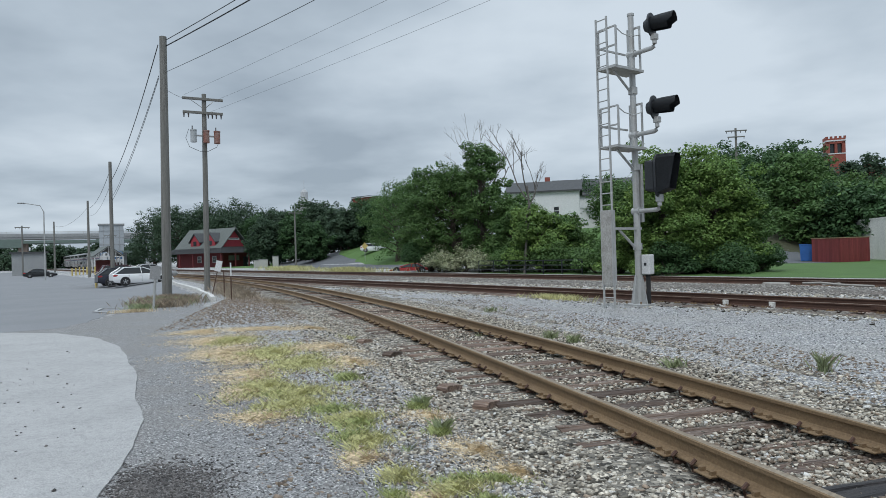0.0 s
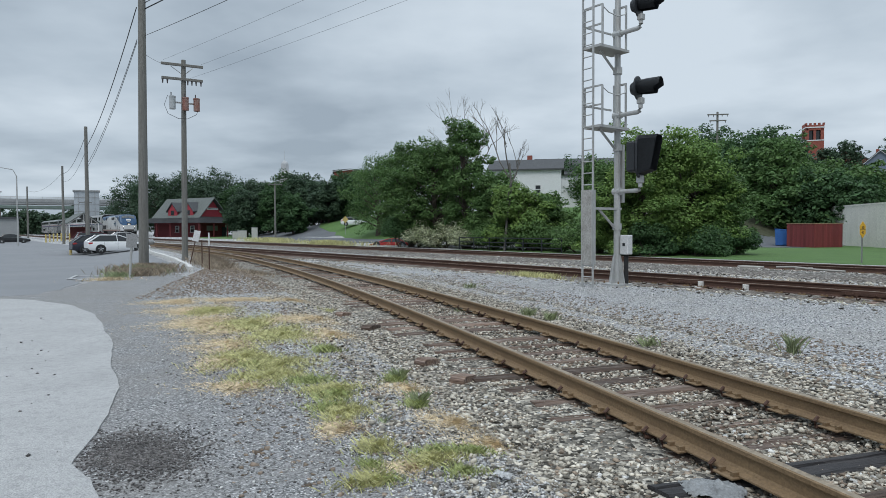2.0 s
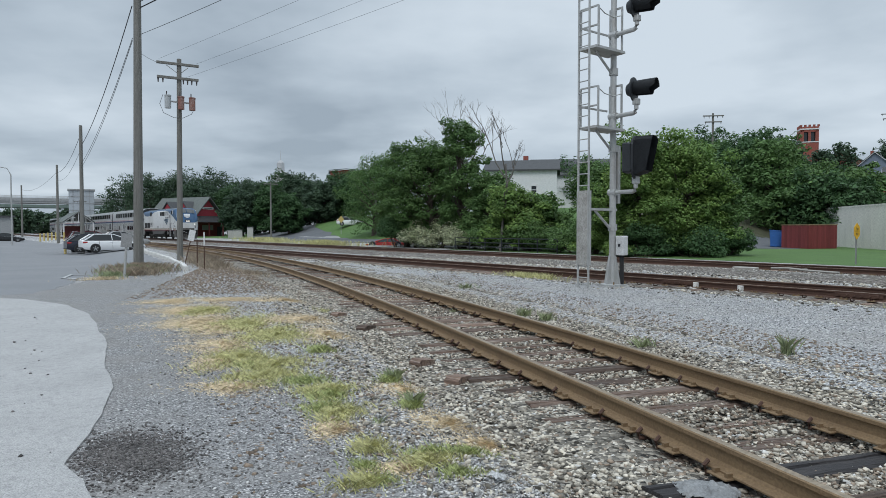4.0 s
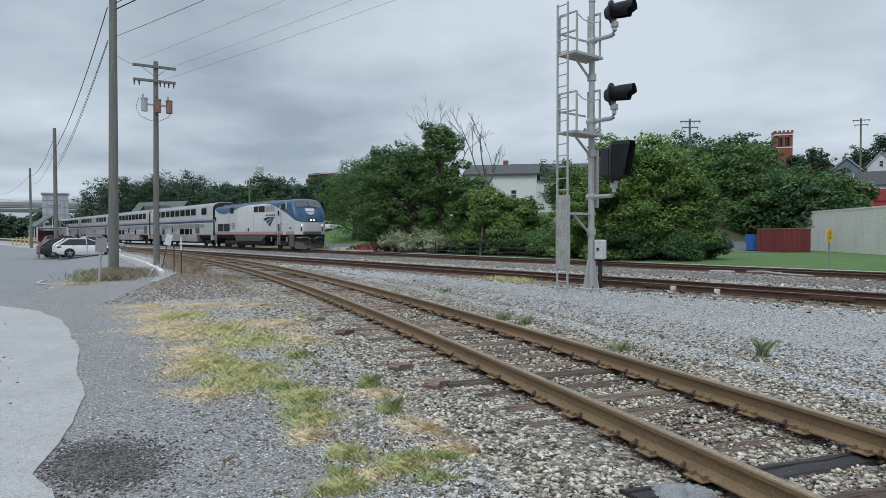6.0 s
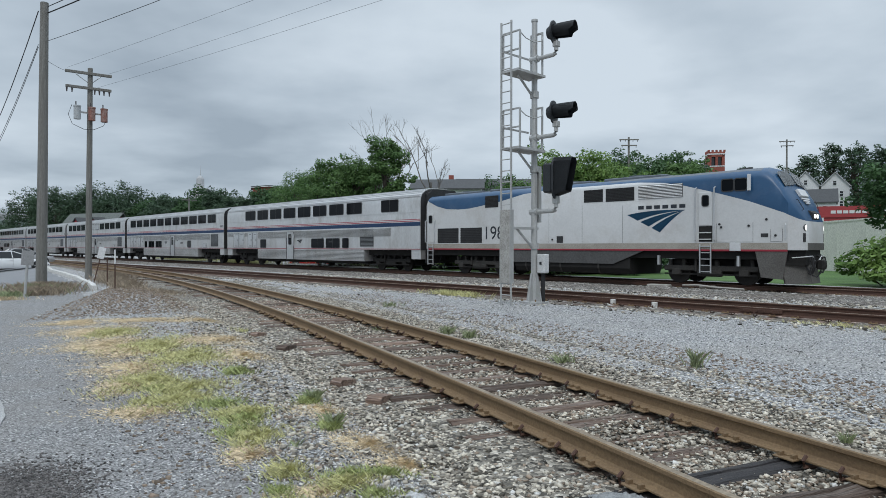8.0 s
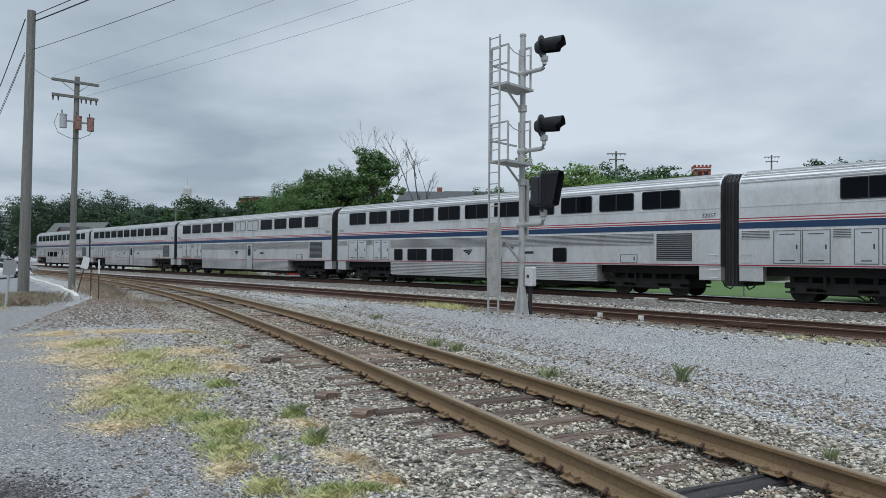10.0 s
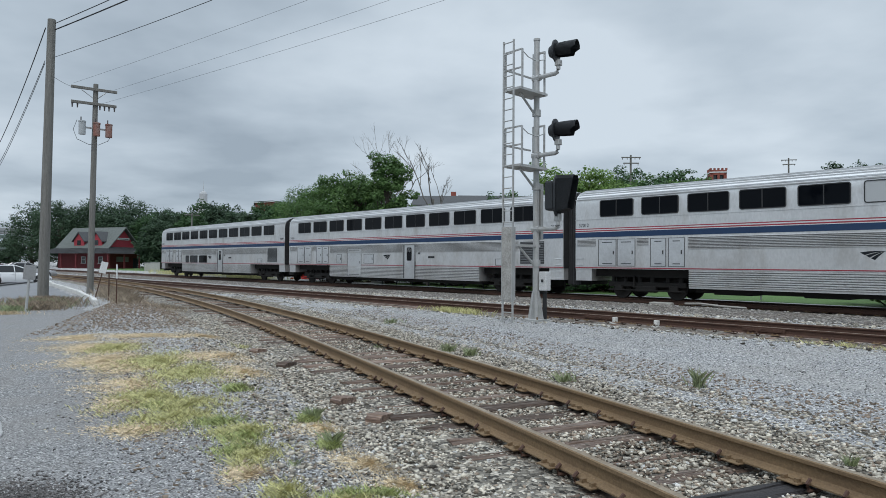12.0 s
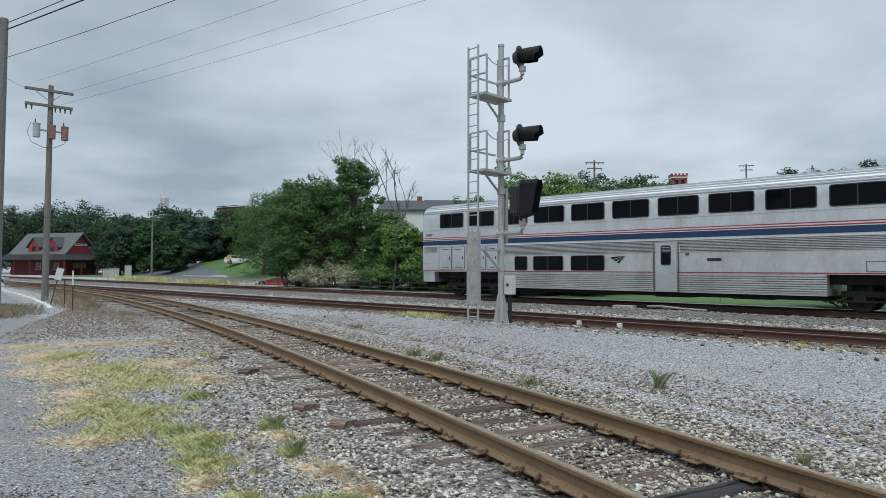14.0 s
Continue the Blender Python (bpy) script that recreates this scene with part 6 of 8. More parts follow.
UP = [-10.45 + 2.06 * i for i in range(11)]
END_PANELS = [(-11.37, -10.45, 1.42, 2.62), (-10.41, -9.52, 1.42, 2.62), (-8.82, -8.1, 1.42, 2.62), (-8.01, -7.29, 1.42, 2.62), (8.3, 9.1, 1.4, 1.75)]
SILVER = "silver double-deck passenger car with red and blue stripes"
LOWS = [(-6.25, -5.5), (-5.15, -3.48), (-3.08, -1.38)]
CARS = [locomotive(),
        passenger_car(SILVER, UP[1:9] + [9.75], [(-6.68, -5.76), (0.83, 2.43), (2.71, 4.36), (4.69, 5.41)], [-2.1], (6.67, 8.12), END_PANELS[:4], ""),
        passenger_car(SILVER, UP, [(-6.8, -6.05), (-5.6, -3.97), (-3.56, -1.87), (4.74, 5.52)], [1.05], (9.97, 11.47), END_PANELS, "32057"),
        passenger_car("silver double-deck passenger car with two frosted windows", UP, [], [1.4], (9.97, 11.47), END_PANELS, "37012", (5, 6)),
        passenger_car("silver double-deck passenger car with a wide baggage door", UP, [], [1.4], (9.97, 11.47), END_PANELS + [(-6.26, -5.67, 1.45, 2.05), (-5.0, -3.45, 0.6, 2.45), (-3.16, -2.13, 1.45, 2.05)], "31010"),
        passenger_car("silver double-deck passenger car, last in the train", UP, LOWS, [1.4], (9.97, 11.47), END_PANELS, "34049")]


def words(parent, body, x, y, z, size, material, rz=0.0, name="number"):
    ob = writing(parent, body, x, z, size, y, material, name)
    ob.matrix_basis = pose(x, y, z, 90, 0, rz)
    return ob


words(ys, "50", 0, -0.04, 1.56, 0.17, DARK_TXT)
words(ys, "40", 0, -0.04, 1.34, 0.17, DARK_TXT)
part("divider", box(-0.18, 0.18, -0.042, -0.036, 1.465, 1.48), DARK_TXT, ys)
for az, d in ((7.0, 106),):
    x, y = polar(az, d)
    w = thing("warning_sign", Matrix.Translation((x, y, gz(x, y))) @ Matrix.Rotation(radians(az), 4, "Z"), "yellow diamond warning sign on a street post", "sign")
    part("post", tube(bmesh.new(), [(0, 0, -0.1), (0, 0, 2.6)], 0.04, 6), GALV, w)
    part("plate", prism(bmesh.new(), [(0, 1.9), (0.5, 2.5), (0, 3.1), (-0.5, 2.5)], -0.07, -0.05), YELLOW, w)

BRICK_RED = mat("red_brick_wall", (0.3, 0.085, 0.06), (0.22, 0.065, 0.05), rough=0.85, scale=2, fine=18, bump=0.3, stretch=(1, 1, 3))
RED_BOARD = mat("dark_red_boards", (0.2, 0.035, 0.035), (0.15, 0.027, 0.028), rough=0.7, scale=2, fine=20, bump=0.2, stretch=(6, 6, 0.6), rnd=0.2)
SLATE = mat("grey_shingle_roof", (0.075, 0.078, 0.082), (0.055, 0.057, 0.06), rough=0.9, scale=2, fine=12, bump=0.3)
SLATE_GREEN = mat("green_grey_shingle_roof", (0.125, 0.14, 0.13), (0.09, 0.1, 0.095), rough=0.8, scale=2, fine=12, bump=0.3)
WHITE_SIDING = mat("white_siding", (0.68, 0.69, 0.7), (0.6, 0.61, 0.62), rough=0.6, scale=1, fine=8, bump=0.2, stretch=(0.5, 0.5, 8))
BLUE_SIDING = mat("blue_grey_siding", (0.17, 0.21, 0.28), (0.14, 0.17, 0.23), rough=0.6, scale=1, fine=8, bump=0.2, stretch=(0.5, 0.5, 8))
WALL_CONC = mat("stained_concrete_wall", (0.74, 0.72, 0.66), (0.65, 0.63, 0.58), rough=0.85, scale=0.5, fine=20, bump=0.15, stretch=(1, 1, 0.35), dirt=(0.45, 0.44, 0.4), dirt_scale=0.8, dirt_amt=0.4)
RED_METAL = mat("red_painted_metal", (0.38, 0.045, 0.05), (0.32, 0.04, 0.045), rough=0.55, scale=1, bump=0.03)
BLUE_METAL = mat("blue_painted_metal", (0.03, 0.13, 0.4), (0.025, 0.11, 0.34), rough=0.5, scale=2, bump=0.03)
GREEN_STEEL = mat("green_bridge_girder", (0.15, 0.2, 0.175), (0.12, 0.16, 0.14), rough=0.6, scale=0.5, bump=0.03)
BRIDGE_CONC = mat("bridge_concrete", (0.33, 0.34, 0.34), (0.27, 0.275, 0.28), rough=0.85, scale=0.4, fine=6, bump=0.05)


def window_unit(parent, x, y, z, w, h, face="y-", frame_mat=None):
    """A sash window: frame, sill and pane, proud of its wall."""
    fm = frame_mat or WHITE_SIDING
    m = Matrix.Translation((x, y, z)) @ {"y-": Matrix(), "x-": Matrix.Rotation(-math.pi / 2, 4, "Z"), "x+": Matrix.Rotation(math.pi / 2, 4, "Z")}[face]
    bm = bmesh.new()
    t = 0.1
    for a in ((-w / 2, w / 2, h / 2 - t, h / 2), (-w / 2, -w / 2 + t, -h / 2, h / 2), (w / 2 - t, w / 2, -h / 2, h / 2), (-w / 2, w / 2, -0.04, 0.04)):
        bx(bm, a[0], a[1], -0.06, 0.02, a[2], a[3])
    f = part("window", bm, fm, parent, m=m)
    part("pane", box(-w / 2 + 0.02, w / 2 - 0.02, -0.025, 0.0, -h / 2, h / 2), CAR_GLASS, f)
    part("sill", box(-w / 2 - 0.08, w / 2 + 0.08, -0.12, 0.02, -h / 2 - 0.08, -h / 2), fm, f)
    return f


def gable_house(m, W, D, eave, ridge, wall, roof, label, name="house", wins=(), base=-3.0, over=0.4, chimney=False, gable_wins=(), category="house"):
    """Walls with a gable towards -y, a ridge along y, a roof with overhang."""
    h = thing(name, m, label, category)
    bm = bmesh.new()
    prism(bm, [(0, base), (W, base), (W, eave), (W / 2, ridge), (0, eave)], 0, D)
    part("wall", bm, wall, h)
    k = (ridge - eave) / (W / 2)
    for a in ((-over, eave - over * k, W / 2, ridge), (W + over, eave - over * k, W / 2, ridge)):
        b = bmesh.new()
        prism(b, [(a[0], a[1] + 0.02), (a[2], a[3] + 0.02), (a[2], a[3] + 0.22), (a[0], a[1] + 0.22)], -over, D + over)
        part("roof", b, roof, h)
        b = bmesh.new()
        prism(b, [(a[0], a[1] - 0.12), (a[2], a[3] - 0.12), (a[2], a[3] + 0.03), (a[0], a[1] + 0.03)], -over - 0.06, -over)
        part("barge_board", b, WHITE_SIDING, h)
    for x, z, w, hh in wins:
        window_unit(h, x, 0, z, w, hh)
    for y, z, w, hh in gable_wins:
        window_unit(h, 0, y, z, w, hh, "x-")
    if chimney:
        part("chimney", box(W * 0.3, W * 0.3 + 0.7, D * 0.5, D * 0.5 + 0.7, eave, ridge + 0.9), BRICK_RED, h)
    return h


def place(az, d, turn, z=None):
    x, y = polar(az, d)
    return Matrix.Translation((x, y, gz(x, y) if z is None else z)) @ Matrix.Rotation(radians(az + turn), 4, "Z")


# ---- station ----
def station():
    m = place(18.9, 150, 40, -0.1)
    W, L = 8.2, 16.0
    s = thing("station", m, "dark red railway station with grey gabled roofs", "station")
    STATION_RED = mat("station_red_paint", (0.17, 0.03, 0.035), (0.13, 0.024, 0.028), rough=0.75, scale=2, fine=10, bump=0.2)
    STATION_GABLE = mat("station_gable_red", (0.33, 0.035, 0.05), (0.27, 0.03, 0.042), rough=0.75, scale=2, fine=10, bump=0.2)
    bm = bmesh.new()
    prism(bm, [(0.6, 0), (W - 0.6, 0), (W - 0.6, 4.2), (0.6, 4.2)], 0.6, L)
    part("wall", bm, STATION_RED, s)
    part("gable_wall", prism(bmesh.new(), [(0.6, 4.3), (W - 0.6, 4.3), (W / 2 + 0.3, 8.0), (W / 2 - 0.3, 8.0)], 0.9, 1.3), STATION_GABLE, s)
    for a in ((-0.1, 4.1, W / 2, 8.6), (W + 0.1, 4.1, W / 2, 8.6)):
        b = bmesh.new()
        prism(b, [(a[0], a[1]), (a[2], a[3]), (a[2], a[3] + 0.25), (a[0], a[1] + 0.25)], 0.1, L)
        part("roof", b, SLATE_GREEN, s)
    # porch roof all round on posts
    b = bmesh.new()
    o, i = [(-2.2, -2.2), (W + 2.2, -2.2), (W + 2.2, L + 2), (-2.2, L + 2)], [(0.4, 0.6), (W - 0.4, 0.6), (W - 0.4, L), (0.4, L)]
    lo = [b.verts.new((x, y, 3.2)) for x, y in o]
    hi = [b.verts.new((x, y, 4.6)) for x, y in i]
    for k in range(4):
        b.faces.new((lo[k], lo[(k + 1) % 4], hi[(k + 1) % 4], hi[k]))
    bmesh.ops.solidify(b, geom=b.faces[:], thickness=0.18)
    part("porch_roof", b, SLATE, s)
    for x, y in ((-1.7, -1.7), (2.2, -1.7), (6, -1.7), (W + 1.7, -1.7), (-1.7, 3), (-1.7, 7.5), (-1.7, 12), (-1.7, 16.5)):
        part("porch_post", box(x - 0.12, x + 0.12, y - 0.12, y + 0.12, -0.2, 3.2), STATION_RED, s)
    for y in (4.2, 9.4):
        d = new("dormer")
        d.parent = s
        d.location = (0.6, y, 0)
        bm = bmesh.new()
        prism(bm, [(y0, z0) for y0, z0 in ((-1.5, 4.8), (1.5, 4.8), (1.5, 6.0), (0, 7.6), (-1.5, 6.0))], -0.2, 3.4, "x")
        part("dormer_wall", bm, STATION_GABLE, d)
        for sg in (-1, 1):
            bm = bmesh.new()
            prism(bm, [(0, 7.6), (sg * 1.9, 5.6), (sg * 1.9, 5.8), (0, 7.85)], -0.5, 3.6, "x")
            part("dormer_roof", bm, SLATE, d)
        part("dormer_window", box(-0.26, -0.2, -0.5, 0.5, 5.0, 6.0), CAR_GLASS, d)
    sg = part("sign_board", box(W / 2 - 1.5, W / 2 + 1.5, 0.8, 0.88, 6.1, 6.55), WHITE_SIGN, s, "white name board with unreadable lettering")
    part("lettering_bar", box(W / 2 - 1.2, W / 2 + 1.2, 0.785, 0.8, 6.25, 6.4), DARK_TXT, sg)
    part("notice_board", box(2.2, 5.2, 0.5, 0.58, 1.5, 2.6), SIGN_BACK, s)
    part("door", box(6.4, 7.6, 0.52, 0.6, 0.0, 2.3), DARK_TXT, s)
    window_unit(s, 0.6, 3.2, 1.9, 1.3, 1.4, "x-")
    window_unit(s, 0.6, 8.2, 1.9, 1.3, 1.4, "x-")
    part("finial", tube(bmesh.new(), [(W / 2, 0.2, 8.7), (W / 2, 0.2, 9.4)], 0.07, 6, 0.02), SLATE, s)


station()

# white utility cabinets and painted hydrant by the station
for az, d, w, h, lab in ((15.6, 118, 1.5, 1.4, "pale concrete cabinet beside the station"), (16.1, 120, 1.2, 1.3, "pale concrete cabinet beside the station"), (14.6, 116, 1.0, 1.9, "white and red painted post figure beside the station")):
    x, y = polar(az, d)
    c = thing("cabinet", Matrix.Translation((x, y, gz(x, y))) @ Matrix.Rotation(radians(az), 4, "Z"), lab, "cabinet")
    part("body", box(-w / 2, w / 2, -0.4, 0.4, -0.1, h, 0.05), mat("pale_cabinet", (0.5, 0.49, 0.47), bump=0.02, rough=0.7), c)
    part("lid", box(-w / 2 - 0.05, w / 2 + 0.05, -0.45, 0.45, h, h + 0.08, 0.02), SIGN_BACK, c)

# ---- overpass with lift tower ----
def overpass():
    o = thing("overpass", place(30, 235, 0, -0.4), "concrete road overpass on green steel girders", "bridge")
    part("deck", box(-170, 55, -4, 4, 9.9, 10.5), BRIDGE_CONC, o)
    for y in (-4, 4):
        part("parapet", box(-170, 55, y - 0.15, y + 0.15, 10.5, 11.5), BRIDGE_CONC, o)
        part("girder", box(-170, -12, y - 0.2, y + 0.2, 7.4, 9.9), GREEN_STEEL, o)
        part("girder", box(-12, 55, y - 0.2, y + 0.2, 8.6, 9.5), GREEN_STEEL, o)
        part("hand_rail", box(-170, 55, y - 0.06, y + 0.06, 12.0, 12.12), GALV, o)
    for x in range(-168, 55, 4):
        part("rail_post", box(x - 0.05, x + 0.05, -4.1, -3.98, 11.5, 12.1), GALV, o)
    for x in (-75, -48, -12, 12, 36):
        part("pier", box(x - 1.2, x + 1.2, -3.2, 3.2, -1, 8.6, 0.1), mat("brown_pier", (0.27, 0.21, 0.17), (0.22, 0.17, 0.14), rough=0.85, scale=0.5, bump=0.1), o)


overpass()
lt = thing("lift_tower", place(27.1, 218, 0, -0.4), "grey glazed lift tower beside the overpass", "tower")
GLZ = mat("grey_glazing", (0.42, 0.45, 0.48), (0.36, 0.39, 0.42), rough=0.25, scale=0.5, bump=0)
part("shaft", box(-3.2, 3.2, -3, 3, 5.5, 13.2), GLZ, lt)
part("roof", box(-3.5, 3.5, -3.3, 3.3, 13.2, 13.6), BRIDGE_CONC, lt)
part("base_slab", box(-5.5, 5.5, -3.5, 3.5, 5.0, 5.6), GREEN_STEEL, lt)
for z in (7.4, 9.4, 11.4):
    part("mullion", box(-3.25, 3.25, -3.08, -3.0, z, z + 0.15), BRIDGE_CONC, lt)
for x in (-2.1, 0, 2.1):
    part("mullion", box(x - 0.08, x + 0.08, -3.08, -3.0, 5.6, 13.2), BRIDGE_CONC, lt)
for x in (-3.5, 3.5):
    part("column", box(x - 0.5, x + 0.5, -0.5, 0.5, -1, 5.0), BRIDGE_CONC, lt)
part("window", box(3.2, 3.3, -1, 1, 8, 12), GLZ, lt)
BARN_RED = mat("dark_barn_red_boards", (0.16, 0.045, 0.045), (0.12, 0.036, 0.036), rough=0.8, scale=2, fine=18, bump=0.2)
pb = thing("platform_shelter", place(28.25, 150, 6, -0.3), "open platform shelter with a grey roof and white gable trusses", "shelter")
for x0, x1 in ((-0.5, 2.4), (5.3, 2.4)):
    part("roof", prism(bmesh.new(), [(x0, 3.25), (x1, 5.35), (x1, 5.5), (x0, 3.4)], -0.8, 14), SLATE_GREEN, pb)
for y in (4.0, 8.6, 13.2):
    for x in (-0.2, 5.0):
        part("post", box(x - 0.1, x + 0.1, y - 0.1, y + 0.1, -0.3, 3.3), WHITE_SIGN, pb)
part("bench_wall", box(0.4, 4.4, 6.0, 6.2, 0.0, 2.6), BARN_RED, pb)
for a, b in (((-0.3, -0.5, 3.2), (2.4, -0.5, 5.35)), ((5.1, -0.5, 3.2), (2.4, -0.5, 5.35)), ((-0.3, -0.5, 3.2), (5.1, -0.5, 3.2)), ((2.4, -0.5, 3.2), (2.4, -0.5, 5.3)), ((1.1, -0.5, 3.2), (1.1, -0.5, 4.3)), ((3.7, -0.5, 3.2), (3.7, -0.5, 4.3))):
    part("truss_bar", tube(bmesh.new(), [a, b], 0.07, 5), WHITE_SIGN, pb)
for x in (-0.2, 5.0):
    part("porch_post", box(x - 0.1, x + 0.1, -0.6, -0.4, -0.3, 3.2), WHITE_SIGN, pb)
sl = thing("street_lamp", place(31.6, 100, 0), "tall grey street lamp with a bent arm", "street lamp")
part("pole", tube(bmesh.new(), [(0, 0, -0.1), (0, 0, 9), (-0.4, 0, 9.8), (-2.2, 0, 10.1)], 0.09, 8, 0.05), GALV, sl)
part("lamp", box(-2.9, -2.1, -0.15, 0.15, 10.0, 10.15, 0.03), SIGN_BACK, sl)
far = thing("shed", place(32.6, 160, 0), "small grey signal hut at the far lot", "hut")
part("wall", box(-3, 3, -2, 2, 0, 4.5), BRIDGE_CONC, far)
part("roof", box(-3.4, 3.4, -2.4, 2.4, 4.5, 4.8), SLATE, far)

# ---- right side: wall, sheds, buildings on the slope ----
rw = thing("retaining_wall", Matrix(), "tall stained concrete retaining wall behind the lawn", "wall", kind="structure")
wp = [Vector((38.4, 66.5, 0)), Vector((35.9, 55.2, 0)), Vector((31.9, 36.0, 0)), Vector((29.9, 26.4, 0))]
for a, b in zip(wp[:-1], wp[1:]):
    d = b - a
    n = max(1, round(d.length / 3.2))
    for i in range(n):
        p = a + d * (i / n)
        ln = d.length / n - 0.015
        part("wall_panel", box(0, ln, -0.15, 0.2, -0.4, 3.3), WALL_CONC, rw, m=Matrix.Translation(p) @ Matrix.Rotation(math.atan2(d.y, d.x), 4, "Z"))
    part("coping", box(0, d.length, -0.18, 0.25, 3.3, 3.42), WALL_CONC, rw, m=Matrix.Translation(a) @ Matrix.Rotation(math.atan2(d.y, d.x), 4, "Z"))

sh = thing("enclosure", place(-31.2, 57.5, 45, 0.0), "dark red boarded bin enclosure on the lawn", "enclosure")
for x0, y0, dx, dy, n in ((0, 0, 1, 0, 18), (0, 0, 0, 1, 18), (0, 2.7, 1, 0, 18), (2.7, 0, 0, 1, 18)):
    for i in range(n):
        t = i * 0.15
        part("board", box(x0 + dx * t - (0.02 if dy else 0), x0 + dx * (t + 0.14) + (0.02 if dy else 0), y0 + dy * t - (0.02 if dx else 0), y0 + dy * (t + 0.14) + (0.02 if dx else 0), 0.02, 1.83 + 0.01 * (i % 3)), RED_BOARD, sh)
for a in ((-0.04, 2.76, -0.05, 0.03), (-0.04, 2.76, 2.67, 2.75), (-0.05, 0.03, -0.04, 2.76), (2.67, 2.75, -0.04, 2.76)):
    part("cap_rail", box(a[0], a[1], a[2], a[3], 1.84, 1.9), mat("pale_cap_wood", (0.32, 0.22, 0.13), rough=0.8), sh)
dm = thing("dumpster", place(-29.1, 61, 0, 0.0), "blue steel waste dumpster beside the red enclosure", "dumpster")
part("body", prism(bmesh.new(), [(-0.55, 0.1), (0.55, 0.1), (0.62, 1.3), (-0.62, 1.4)], -0.8, 0.8), BLUE_METAL, dm)
part("lid", prism(bmesh.new(), [(-0.64, 1.41), (0.64, 1.31), (0.64, 1.37), (-0.64, 1.48)], -0.83, 0.83), BLUE_METAL, dm)
for x in (-0.35, 0, 0.35):
    part("rib", box(x - 0.05, x + 0.05, -0.86, -0.8, 0.15, 1.15), BLUE_METAL, dm)
rb = thing("red_building", place(-37.6, 88, 6, 2.2), "long low red building behind the retaining wall", "building")
part("wall", box(-9, 16, 0, 6, 0, 4.1), RED_METAL, rb)
part("fascia", box(-9.1, 16.1, -0.12, 0, 2.9, 4.2), RED_METAL, rb)
for i in range(9):
    part("lettering_bar", box(2.4 + i * 0.62, 2.9 + i * 0.62, -0.15, -0.12, 3.35, 3.7), WHITE_SIGN, rb)
for i in range(4):
    part("pilaster", box(-5.6 + i * 7, -5.3 + i * 7, -0.1, 0, 0, 2.9), WHITE_SIDING, rb)
gable_house(place(-34.4, 190, -4, 11.0), 6.2, 11, 6.2, 9.0, BLUE_SIDING, SLATE, "blue-grey sided house on the hillside", wins=((1.6, 3.5, 0.9, 1.4), (4.4, 3.5, 0.9, 1.4), (3.1, 6.2, 0.8, 1.1)), gable_wins=((3, 4, 0.9, 1.4), (7, 4, 0.9, 1.4)), chimney=True)
gable_house(place(-36.6, 195, -3, 11.0), 6.0, 12, 7.0, 10.6, WHITE_SIDING, SLATE, "white three-storey house with a steep gable", wins=((1.3, 4.6, 0.8, 1.5), (3.0, 4.6, 0.8, 1.5), (4.7, 4.6, 0.8, 1.5), (3.0, 7.6, 0.9, 1.3), (1.3, 2.0, 0.8, 1.5), (4.7, 2.0, 0.8, 1.5)), gable_wins=((3, 5, 0.9, 1.4), (8, 5, 0.9, 1.4)))
gable_house(place(-38.5, 197, 4, 11.0), 6.4, 12, 6.8, 10.2, WHITE_SIDING, SLATE, "white house with a grey roof on the hillside", wins=((1.6, 4.6, 0.9, 1.4), (4.6, 4.6, 0.9, 1.4), (3.1, 7.4, 0.9, 1.2), (1.6, 2.0, 0.9, 1.4), (4.6, 2.0, 0.9, 1.4)))
lw = gable_house(place(-36.0, 158, -92, 7.0), 7, 9.5, 3.8, 6.4, WHITE_SIDING, SLATE, "low white house with a broad grey roof")
for y in (2.0, 4.8, 7.6):
    window_unit(lw, 7, y, 2.4, 0.9, 1.2, "x+")
gable_house(place(-35.4, 140, 0, 6.4), 3.6, 5, 3.4, 4.1, WHITE_SIDING, SLATE_GREEN, "small white garage on the hillside", name="garage", category="garage")
gable_house(place(-45.5, 185, 15, 9.5), 9, 12, 6, 9.5, BRICK_RED, SLATE, "brick house with a grey hipped roof", wins=((2.5, 4.0, 1, 1.5), (6.5, 4.0, 1, 1.5)))
gable_house(place(-43.4, 185, 5, 11), 9, 12, 6.5, 10, BRICK_RED, SLATE, "brick house among trees on the hillside", wins=((2.5, 4.0, 1, 1.5), (6.5, 4.0, 1, 1.5)))
gable_house(place(-25.4, 82, -8, 0.6), 12, 8, 4.6, 6.2, BRICK_RED, SLATE, "low red brick building behind the trees", name="brick_building", category="building", wins=((2, 2.2, 1, 1.6), (5, 2.2, 1, 1.6), (8, 2.2, 1, 1.6), (10.5, 2.2, 1, 1.6)))
# church
ch = thing("church", place(-31.16, 229, 12), "red brick church with a square battlemented tower", "church")
tz = 1.6 + 0.138 * 229 - ch.matrix_basis.translation.z
part("tower", box(-2.5, 2.5, 0, 5, -3, tz - 5.2), BRICK_RED, ch)
for x in (-2.5, 1.6):
    for y in (0, 4.1):
        part("belfry_pier", box(x, x + 0.9, y, y + 0.9, tz - 5.2, tz - 1.6), BRICK_RED, ch)
part("belfry_mullion", box(-0.35, 0.35, 0.05, 0.6, tz - 5.2, tz - 1.6), BRICK_RED, ch)
part("belfry_mullion", box(-2.45, -1.9, 2.15, 2.85, tz - 5.2, tz - 1.6), BRICK_RED, ch)
part("belfry_core", box(-1.7, 1.7, 0.9, 4.2, tz - 5.2, tz - 1.8), CAR_GLASS, ch)
part("belfry_head", box(-2.5, 2.5, 0, 5, tz - 2.2, tz - 1.3), BRICK_RED, ch)
part("string_course", box(-2.65, 2.65, -0.15, 5.15, tz - 1.5, tz - 1.15), WHITE_SIDING, ch)
